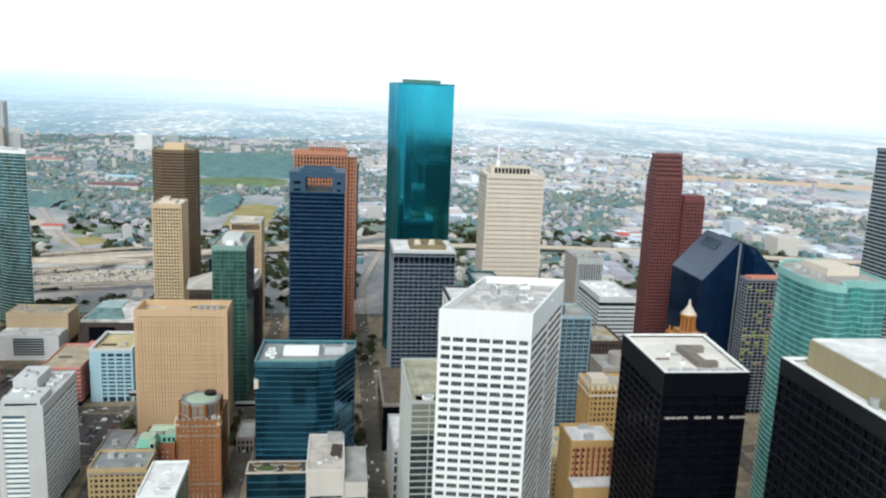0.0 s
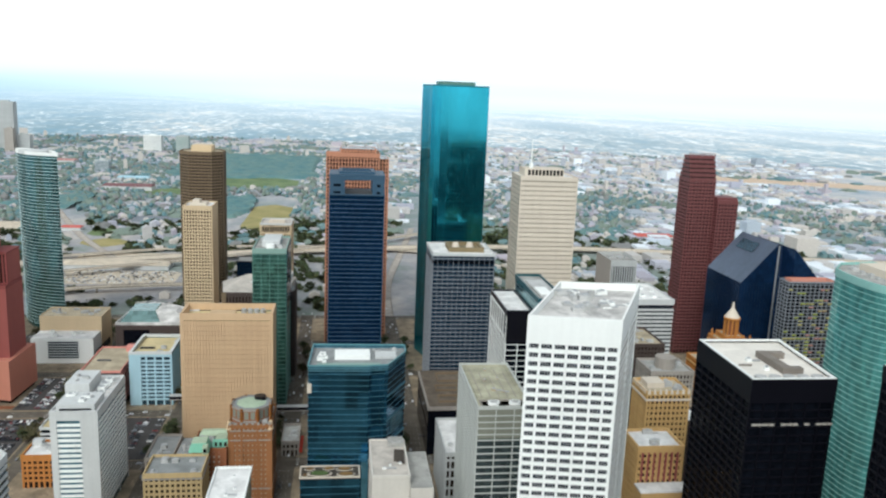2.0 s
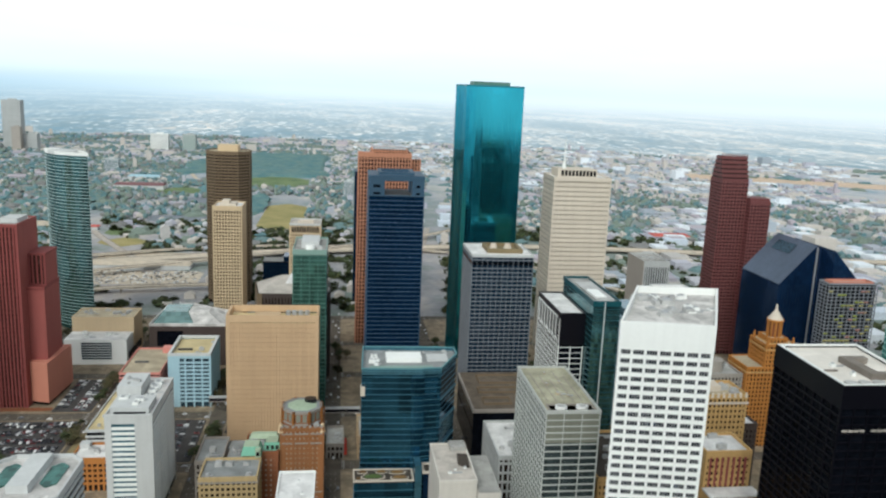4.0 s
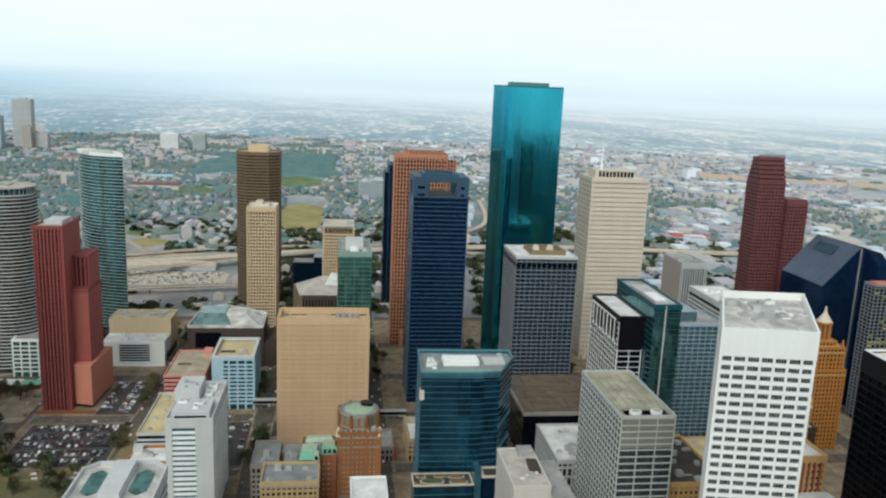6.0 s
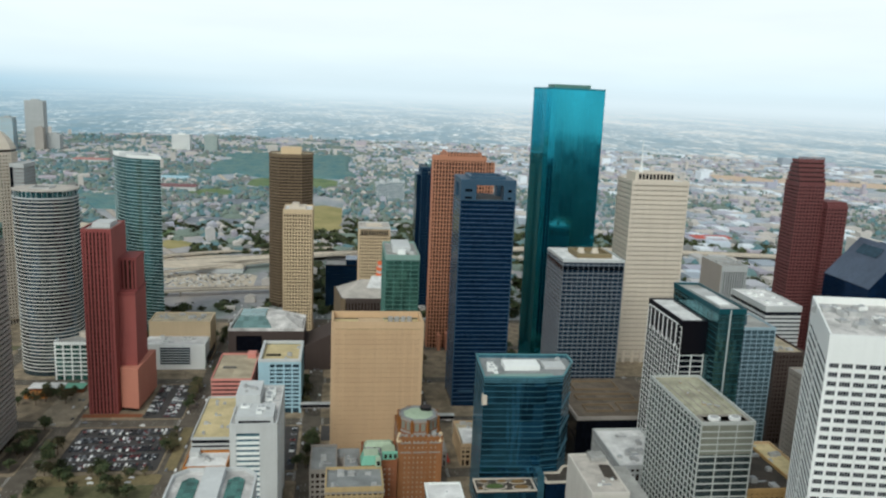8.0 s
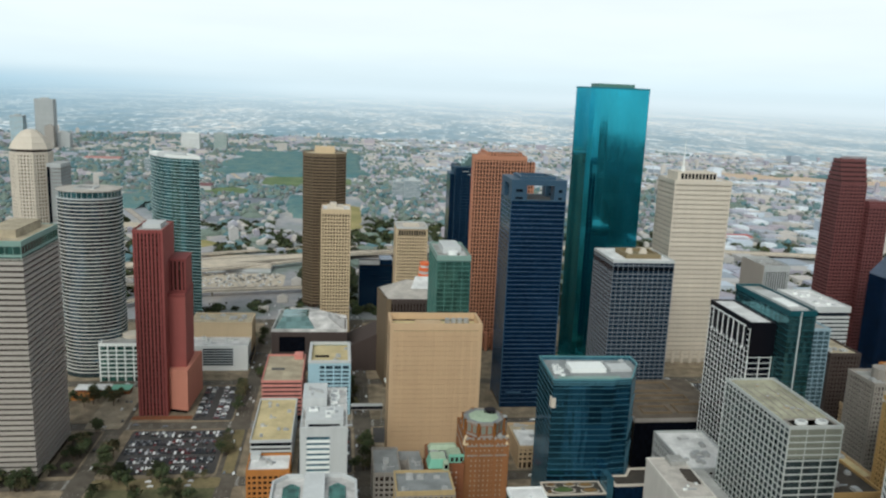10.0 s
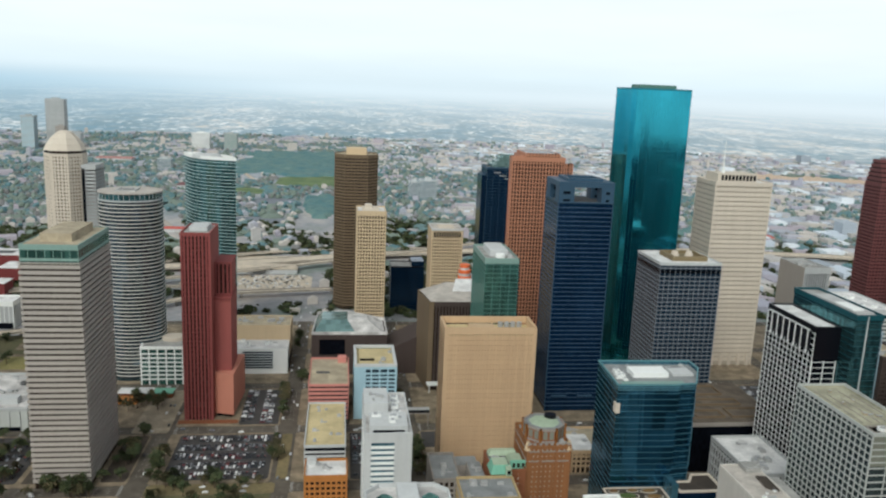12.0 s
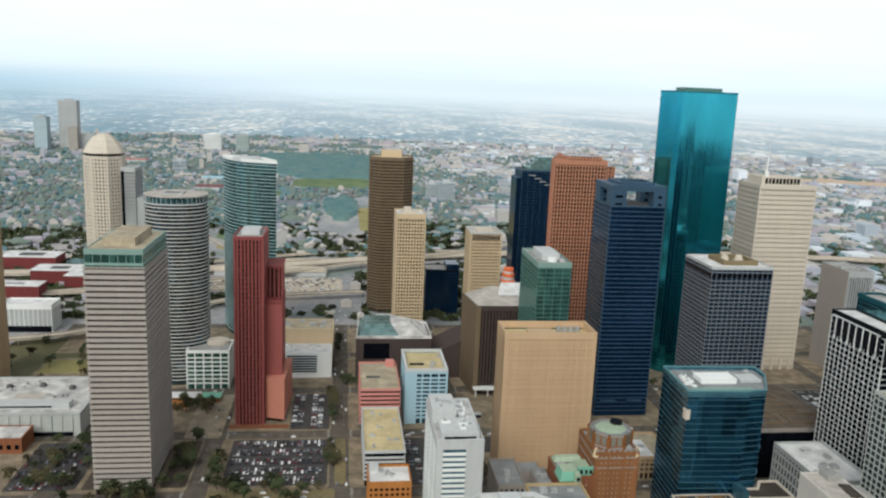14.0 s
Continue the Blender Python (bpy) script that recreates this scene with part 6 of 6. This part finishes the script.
def profile_geo(profile, w0, w1):
    """A side profile (length, height) drawn across the width, slightly narrower on top."""
    n = len(profile)
    zs = [p[1] for p in profile]
    lo, hi = min(zs), max(zs)
    v = []
    for s in (-1, 1):
        v += [(s * (w0 + (w1 - w0) * (z - lo) / (hi - lo)), x, z) for x, z in profile]
    return v, [tuple(range(n)), tuple(reversed(range(n, 2 * n)))] + [(i, n + i, n + (i + 1) % n, (i + 1) % n) for i in range(n)]


car = tagged(new("car"), "parked car on the asphalt", "car", "parked cars")
for nm, g, m in (("body", profile_geo([(-2.2, 0.3), (2.2, 0.3), (2.25, 0.75), (1.2, 0.95), (-1.6, 1.0), (-2.25, 0.85)], 0.92, 0.82), CAR_PAINT),
                 ("glasshouse", profile_geo([(-1.6, 0.96), (1.2, 0.92), (0.55, 1.42), (-1.1, 1.45)], 0.80, 0.62), CAR_GLASS),
                 ("roof", profile_geo([(-1.1, 1.43), (0.55, 1.41), (0.5, 1.49), (-1.0, 1.52)], 0.64, 0.58), CAR_PAINT)):
    c = new(nm, make_mesh(nm, g, m))
    c.parent = car
rc = random.Random(5)
spots = []


def lot_rows(x0, x1, y0, y1, fill, step=2.75, gap=(5.6, 11.5), across=True):
    """Facing rows of bays with aisles between."""
    v, k = (y0 if across else x0), 0
    while v < (y1 if across else x1):
        u = x0 if across else y0
        while u < (x1 if across else y1):
            if rc.random() < fill:
                x, y = (u, v) if across else (v, u)
                spots.append((x + rc.uniform(-0.2, 0.2), y + rc.uniform(-0.4, 0.4), (0 if across else 90) + rc.choice((0, 180)) + rc.uniform(-2, 2), 0.24))
            u += step
        v += gap[k % 2]
        k += 1


lot_rows(-364, -294, 616, 687, 0.9, gap=(5.4, 10.2))
lot_rows(-321, -293, 714, 788, 0.8, across=False)
lot_rows(-224, -189, 612, 688, 0.5, across=False)
lot_rows(-517, -474, 616, 687, 0.5)
lot_rows(143, 226, 714, 788, 0.7)
lot_rows(143, 172, 616, 688, 0.6)
for x in STREET_X[2:8]:
    for s in (-5.5, -1.8, 1.8, 5.5):
        y = 505.0
        while y < 1000:
            y += rc.uniform(25, 130) if abs(s) < 3 else rc.uniform(14, 60)
            if min(abs(y - q) for q in STREET_Y) > 10:
                spots.append((x + s, y, rc.choice((0, 180)), 0.04))
for y in STREET_Y[4:7]:
    for s in (-5.5, -1.8, 1.8):
        x = -480.0
        while x < 130:
            x += rc.uniform(25, 120)
            if min(abs(x - q) for q in STREET_X) > 10:
                spots.append((x, y + s, 90, 0.04))
rc.shuffle(spots)
spots.sort(key=lambda q: (q[0] > 100, q[3] < 0.1))
car.matrix_basis = pose(*spots[0][:2], spots[0][3], 0, 0, spots[0][2])
for x, y, a, z in spots[1:300]:
    copy_thing(car, pose(x, y, z, 0, 0, a))
rest = []
for x, y, a, z in spots[300:] + [(rc.uniform(-465, -285), rc.uniform(1178, 1260), rc.choice((0, 90)), 0.2) for _ in range(260)]:
    v, f = join(profile_geo([(-2.2, 0.3), (2.2, 0.3), (2.25, 0.75), (1.2, 0.95), (0.55, 1.42), (-1.1, 1.45), (-1.6, 1.0), (-2.25, 0.85)], 0.9, 0.7))
    c, s = math.cos(radians(a)), math.sin(radians(a))
    rest.append(([(x + p[0] * c - p[1] * s, y + p[0] * s + p[1] * c, z + p[2]) for p in v], f))
FARPAINT = island_mat("car_paint_far", [(0.75, 0.75, 0.75), (0.5, 0.5, 0.52), (0.03, 0.03, 0.035), (0.16, 0.17, 0.19), (0.7, 0.7, 0.68), (0.33, 0.03, 0.03)], 0.3)
tagged(new("car_rows", make_mesh("car_rows", join(*rest), FARPAINT)), "more cars in far lots and along the streets", "cars", kind="stuff")

# ---- low city and woods beyond downtown ----
# Roof colours lean blue-grey, standing in for haze over the low city.
FARROOF = island_mat("far_roofs", [(0.44, 0.44, 0.50), (0.40, 0.40, 0.47), (0.36, 0.34, 0.39), (0.46, 0.46, 0.49), (0.50, 0.48, 0.47), (0.38, 0.40, 0.45), (0.54, 0.50, 0.46), (0.35, 0.39, 0.46), (0.46, 0.33, 0.31), (0.78, 0.80, 0.82), (0.42, 0.38, 0.42), (0.66, 0.64, 0.62)])
# Foliage colours here have the pale blue of distance haze mixed in.
FARTREE = island_mat("hazed_far_trees", [(0.105, 0.195, 0.215), (0.125, 0.20, 0.205), (0.17, 0.215, 0.18), (0.20, 0.20, 0.195), (0.105, 0.20, 0.23)])
CANOPY = grass_mat("hazed_wood_canopy", (0.060, 0.160, 0.185), (0.150, 0.230, 0.205))
rf = np.random.RandomState(3)


def clear_of_town(x, y):
    return y > 1035 or x < -760 or x > 600


def in_park(x, y):
    return -600 < x < -110 and 2600 < y < 3420


HIGHWAY_LINES = [[(-1500, 1180), (-900, 1230), (-480, 1290), (-150, 1400), (250, 1470), (620, 1440), (1100, 1360), (1900, 1400)],
                 [(-470, 1210), (-250, 1330), (20, 1500), (200, 1700), (260, 2100)], [(-900, 905), (-632, 938), (-480, 1060), (-250, 1150)],
                 [(-470, 1440), (-547, 1600), (-677, 1880), (-740, 2015)], [(-560, 2920), (-545, 2690), (-500, 2480)], [(40, 1015), (120, 1700), (240, 2500), (280, 2850)]]


def near_highway(x, y):
    p = Vector((x, y))
    for line in HIGHWAY_LINES:
        for a, b in zip(line, line[1:]):
            a, b = Vector(a), Vector(b)
            u = max(0, min(1, (p - a).dot(b - a) / (b - a).length_squared))
            if (a + (b - a) * u - p).length < 34:
                return True
    return (-490 < x < -265 and 1150 < y < 1410) or (-505 < x < -420 and 1450 < y < 1530) or (-480 < x < -360 and 1720 < y < 1800) or (-455 < x < -350 and 2000 < y < 2090) or (-760 < x < -600 and 1610 < y < 1700) or (-560 < x < -440 and 2140 < y < 2290) or (-335 < x < -145 and 1630 < y < 2140) or (1300 < x < 2350 and abs(y - 3010 + 0.38 * (x - 1300)) < 130) or (-440 < x < -155 and 2320 < y < 2610)


def scatter(n, near, far, spread):
    """Places ahead of the flight, evenly over the land seen."""
    out = []
    while len(out) < n:
        d = math.sqrt(rf.uniform(near * near, far * far))
        a = rf.uniform(-spread, spread)
        x, y = CX + d * math.sin(a), CY + d * math.cos(a)
        if clear_of_town(x, y):
            out.append((x, y, d))
    return out


def cluster(x, y, scale):
    return noise.noise(Vector((x * scale, y * scale, 3.1)))


boxes, sheds, near_houses = [], [], 0
for x, y, d in scatter(10500, 900, 2960, 0.86) + scatter(10500, 2960, 4480, 0.62):
    k = cluster(x, y, 0.0035)
    if in_park(x, y) or near_highway(x, y) or k < rf.uniform(-0.6, 0.5) + (0.3 if x < -100 else 0.0):
        continue
    open_land = x < 60 and y < 2300
    if (open_land and rf.rand() < 0.35) or (x > 60 and y < 2300 and rf.rand() < 0.4):
        continue
    big = cluster(x + 900, y, 0.0016) > (0.0 if x > 100 else 0.75 if open_land else 0.32) or rf.rand() < (0.015 if open_land else 0.05) or (d > 3000 and rf.rand() < 0.25)
    w, l = (rf.uniform(18, 52), rf.uniform(16, 50)) if big else (rf.uniform(8, 17), rf.uniform(8, 16))
    h = rf.uniform(5, 13) if big else rf.uniform(4, 9)
    if rf.rand() < 0.012:
        h = rf.uniform(18, 40)
    turn = 0.0 if x > -300 else 0.35
    c, s = math.cos(turn), math.sin(turn)
    base = [(-w / 2, -l / 2), (w / 2, -l / 2), (w / 2, l / 2), (-w / 2, l / 2)]
    v = [(x + a * c - b * s, y + a * s + b * c, z) for z in (-0.2, h) for a, b in base]
    f = [(0, 1, 5, 4), (1, 2, 6, 5), (2, 3, 7, 6), (3, 0, 4, 7)]
    if big or rf.rand() < 0.3:
        f.append((4, 5, 6, 7))
    else:
        v += [(x + a * c - b * s, y + a * s + b * c, h + w * 0.25) for a, b in ((0, -l / 2), (0, l / 2))]
        f += [(4, 8, 9, 7), (5, 6, 9, 8), (4, 5, 8), (6, 7, 9)]
    if not big and d < 1500 and -500 < x < 700 and len(f) == 8 and near_houses < 60:
        near_houses += 1
        house = Thing("house", ("small house with a pitched roof beyond downtown", "low house with a grey gabled roof")[near_houses % 2], "house", x, y, 0, "low houses")
        house.put("wall", (v[:8] + v[8:], f[:4] + f[6:]), FARROOF)
        house.put("roof", ([(p[0], p[1], p[2] + 0.02) for p in v[4:]], [(0, 4, 5, 3), (1, 2, 5, 4)]), FARROOF)
        continue
    (sheds if big and x > 0 and rf.rand() < 0.5 else boxes).append((v, f))
tagged(new("low_city", make_mesh("low_city", join(*boxes), FARROOF)), "low houses, sheds and warehouses spread over the plain", "houses", kind="stuff")

SHED = island_mat("pale_shed_roofs", [(0.55, 0.61, 0.68), (0.40, 0.45, 0.51), (0.46, 0.44, 0.42), (0.72, 0.76, 0.80), (0.33, 0.37, 0.42), (0.38, 0.34, 0.32)])
tagged(new("warehouses", make_mesh("warehouses", join(*sheds), SHED)), "pale-roofed warehouses across the plain", "warehouses", kind="stuff")

bm = bmesh.new()
bmesh.ops.create_icosphere(bm, subdivisions=1, radius=1.0)
ico_v, ico_f = [v.co.copy() for v in bm.verts], [tuple(v.index for v in f.verts) for f in bm.faces]
bm.free()
clumps, leafy = [], []
small_crowns = [crown_geo(200 + k, 1.0, 1.2, -0.1, 16, 5) for k in range(5)]
small_crowns = [([(p[0], p[1], p[2] * 0.8) for p in v], f) for v, f in small_crowns]
for x, y, d in scatter(30000, 900, 2960, 0.86) + scatter(12000, 2960, 4480, 0.62):
    k = cluster(x, y, 0.0035)
    if near_highway(x, y) or in_park(x, y) or (k > rf.uniform(-0.3, 1.0) or d > rf.uniform(1500, 7000) or x > rf.uniform(-400, 1900)):
        continue
    r = rf.uniform(3, 6.5) * (1 + d / 9000)
    h = rf.uniform(0.7, 1.1) * min(r, 9)
    if d < 1750:
        v, f = small_crowns[rf.randint(5)]
        c, q = math.cos(d), math.sin(d)
        leafy.append(([(x + (p[0] * c - p[1] * q) * r, y + (p[0] * q + p[1] * c) * r, max(0.05, p[2] * h * 1.2)) for p in v], f))
        continue
    j = rf.uniform(0.65, 1.35, len(ico_v))
    clumps.append(([(x + v.x * r * q, y + v.y * r * q, max(-0.2, h * 0.75 + v.z * h * q)) for v, q in zip(ico_v, j)], ico_f))
tagged(new("woods", make_mesh("woods", join(*clumps), FARTREE)), "trees spread between the far houses, paled blue-green for haze", "trees", kind="stuff")

tagged(new("woods", make_mesh("woods", join(*leafy), LEAF[0])), "dark green trees along the freeways and beyond downtown", "trees", kind="stuff")


def canopy(label, x0, x1, y0, y1, step, edge):
    """A closed wood: one uneven sheet of crowns that comes down to the ground along a ragged edge."""
    nx, ny = int((x1 - x0) / step), int((y1 - y0) / step)
    v, f = [], []
    for j in range(ny + 1):
        for i in range(nx + 1):
            x, y = x0 + i * step, y0 + j * step
            inside = min(x - x0, x1 - x, y - y0, y1 - y) / edge + 2.2 * noise.noise(Vector((x, y * 0.6, 0)) * 0.007)
            z = -0.5 if inside < 0.4 else 7 + 4 * noise.noise(Vector((x, y, 0)) * 0.015) + 6 * noise.noise(Vector((x, y, 5)) * 0.06)
            v.append((x + rf.uniform(-3, 3), y + rf.uniform(-3, 3), z))
    for j in range(ny):
        for i in range(nx):
            q = (j * (nx + 1) + i, j * (nx + 1) + i + 1, (j + 1) * (nx + 1) + i + 1, (j + 1) * (nx + 1) + i)
            if max(v[n][2] for n in q) > 0:
                f.append(q)
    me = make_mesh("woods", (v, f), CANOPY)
    me.shade_smooth()
    tagged(new("woods", me), label, "woods", kind="stuff")


def groves(label, spots, mat, name="woods"):
    """Low uneven groups of crowns, each one mound with a ragged edge."""
    vs, fs = [], []
    for x, y, r in spots:
        n, k = 9, len(vs)
        sx, sy = r * rf.uniform(0.7, 1.4), r * rf.uniform(0.7, 1.5)
        for ring, z in ((1.0, -0.3), (0.85, 4.5), (0.45, 7.5)):
            for i in range(n):
                a = 2 * math.pi * i / n
                q = ring * rf.uniform(0.65, 1.25)
                vs.append((x + sx * q * math.cos(a), y + sy * q * math.sin(a), z * rf.uniform(0.75, 1.25)))
        vs.append((x, y, 8.5))
        for b in (0, n):
            fs += [(k + b + i, k + b + (i + 1) % n, k + b + n + (i + 1) % n, k + b + n + i) for i in range(n)]
        fs += [(k + 2 * n + i, k + 2 * n + (i + 1) % n, k + 3 * n) for i in range(n)]
    tagged(new(name, make_mesh(name, (vs, fs), mat)), label, "woods", kind="stuff")


grove_spots = []
for x, y, d in scatter(650, 1300, 2300, 0.5):
    if x < 80 and not near_highway(x, y) and cluster(x - 300, y, 0.004) > rf.uniform(-0.4, 0.4):
        grove_spots.append((x, y, rf.uniform(7, 18)))
for x, y, d in scatter(3200, 1350, 4400, 0.72):
    if not near_highway(x, y) and not in_park(x, y) and cluster(x, y + 500, 0.0022) > rf.uniform(-0.35, 0.55) + (0.15 if x > 300 else -0.2):
        grove_spots.append((x, y, rf.uniform(10, 30) * (0.6 + d / 4000)))
for x, y, d in scatter(2600, 1050, 2500, 0.8):
    if x > 90 and not near_highway(x, y) and cluster(x, y - 700, 0.004) > rf.uniform(-0.5, 0.5):
        grove_spots.append((x, y, rf.uniform(5, 15)))
groves("groups of trees among the far houses, coloured blue-green for haze", grove_spots, FARTREE)
canopy("wood of the bayou park, coloured blue-green for haze", -640, -80, 2570, 3450, 9, 90)
canopy("dark green wood along the bayou", -330, -240, 1760, 2140, 7, 22)
canopy("dark wood between the far districts", 480, 600, 1655, 1715, 6, 14)
canopy("dark wood at the edge of the far houses", -820, -640, 1880, 2150, 8, 30)

# far landmarks
ROOFRED = wall_mat("faded_red_roof", (0.50, 0.12, 0.10), 0.8)
DULLRED = wall_mat("dull_pink_roof", (0.42, 0.22, 0.20), 0.8)
MAROON = wall_mat("maroon_roof", (0.20, 0.10, 0.105), 0.8)
for label, x, y, w, l, h, mat, gl in (("far pale grey tower block in the haze", -1352, 3353, 70, 40, 191, LGREY, LGREY), ("far grey block at the foot of the pale tower", -1321, 3300, 33, 30, 90, STONEBAND, STONEBAND), ("far pale low block beside the tower", -1280, 3336, 49, 36, 64, LGREY, LGREY),
                                      ("far pale twin office blocks", -827, 3500, 74, 36, 69, WHITE, LGREY), ("far bluish office block", -1440, 3308, 48, 40, 126, LGREY, SKYBLUE), ("far greenish office block", -703, 3491, 53, 40, 70, LGREY, PALEGREEN),
                                      ("white office block beyond the park", -45, 2150, 30, 30, 46, OFFWHITE, G_PALE), ("white office block with a low wing beyond the park", -8, 2140, 46, 34, 52, OFFWHITE, G_PALE),
                                      ("pale office block by the green slopes", -801, 2680, 44, 30, 37, OFFWHITE, G_PALE)):
    th = Thing("office_block", label, "building", x, y, 0, "far blocks")
    q = rect(x - w / 2, x + w / 2, y - l / 2, y + l / 2)
    th.put("wall", geo_prism(inset(q, 0.6), 0, h), gl)
    th.floors(q, 4, h, 4.5, 2.2, mat, 0.8)
    th.crown(q, h, 2, 1, mat)
    th.put("penthouse", geo_prism(rect(x - w / 5, x + w / 5, y - l / 5, y + l / 5), h - 0.5, h + 6), mat)
for label, x, y, w, l, h, mat in (("far arena with a long faded red roof", -1020, 2925, 120, 60, 15, DULLRED), ("long dark red hall by the bayou", -610, 2245, 130, 50, 16, MAROON), ("long far shed with a blue roof", -648, 2455, 90, 40, 14, SKYBLUE), ("small market hall with a red roof", -560, 1615, 40, 22, 9, ROOFRED),
                                  ("long low red-roofed hall by the freeway", 640, 1620, 80, 40, 12, ROOFRED), ("pale long hall beside the freeway", -390, 1290, 170, 40, 10, HIGHWAY)):
    th = Thing("hall", label, "building", x, y)
    th.put("wall", geo_prism(rect(x - w / 2, x + w / 2, y - l / 2, y + l / 2), 0, h * 0.7), OFFWHITE)
    th.put("roof", geo_prism(rect(x - w / 2 - 1, x + w / 2 + 1, y - l / 2 - 1, y + l / 2 + 1), h * 0.7, h, rect(x - w / 2 + 3, x + w / 2 - 3, y - l / 8, y + l / 8)), mat)

# ---- unseen office blocks behind the flight, added to shape what the glass reflects ----
BEHIND = island_mat("office_blocks_behind", [(0.05, 0.07, 0.10), (0.10, 0.11, 0.13), (0.035, 0.045, 0.07), (0.17, 0.16, 0.15), (0.05, 0.09, 0.12), (0.30, 0.29, 0.28)], 0.5)
rb = random.Random(8)
blocks = []
for i in range(-9, 10):
    for j in range(-9, 2):
        for k in range(2):
            if rb.random() < 0.25:
                continue
            x, y = CX + i * 103 + k * 45 + rb.uniform(-4, 4), 60 + j * 102 + rb.uniform(0, 20)
            w, d = rb.uniform(28, 42), rb.uniform(30, 62)
            near = -340 < x < 60 and y > -80
            h = rb.uniform(20, 60) if near else rb.uniform(90, 170) if x > 60 and y < -90 else rb.choice((25, 45, 80, 120, 160, 200)) * rb.uniform(0.8, 1.2)
            h = min(h, 70) if y > -60 else h
            blocks.append(geo_box(x, x + w, y, y + d, -0.2, h))
# More unseen blocks right of the view, darkening the teal tower's lower reflections.
for j in range(7):
    for i in range(12):
        y = -60 + 98 * j + rb.uniform(0, 20)
        x = 0.78 * (y + 60) + 90 + i * 58 + rb.uniform(0, 10)
        if x > 250 and rb.random() < 0.85:
            blocks.append(geo_box(x, x + rb.uniform(28, 46), y, y + rb.uniform(30, 58), -0.2, rb.uniform(60, 170)))
tagged(new("city_blocks", make_mesh("city_blocks", join(*blocks), BEHIND)), "unseen plain office blocks, added for the glass to reflect", "buildings", kind="stuff")
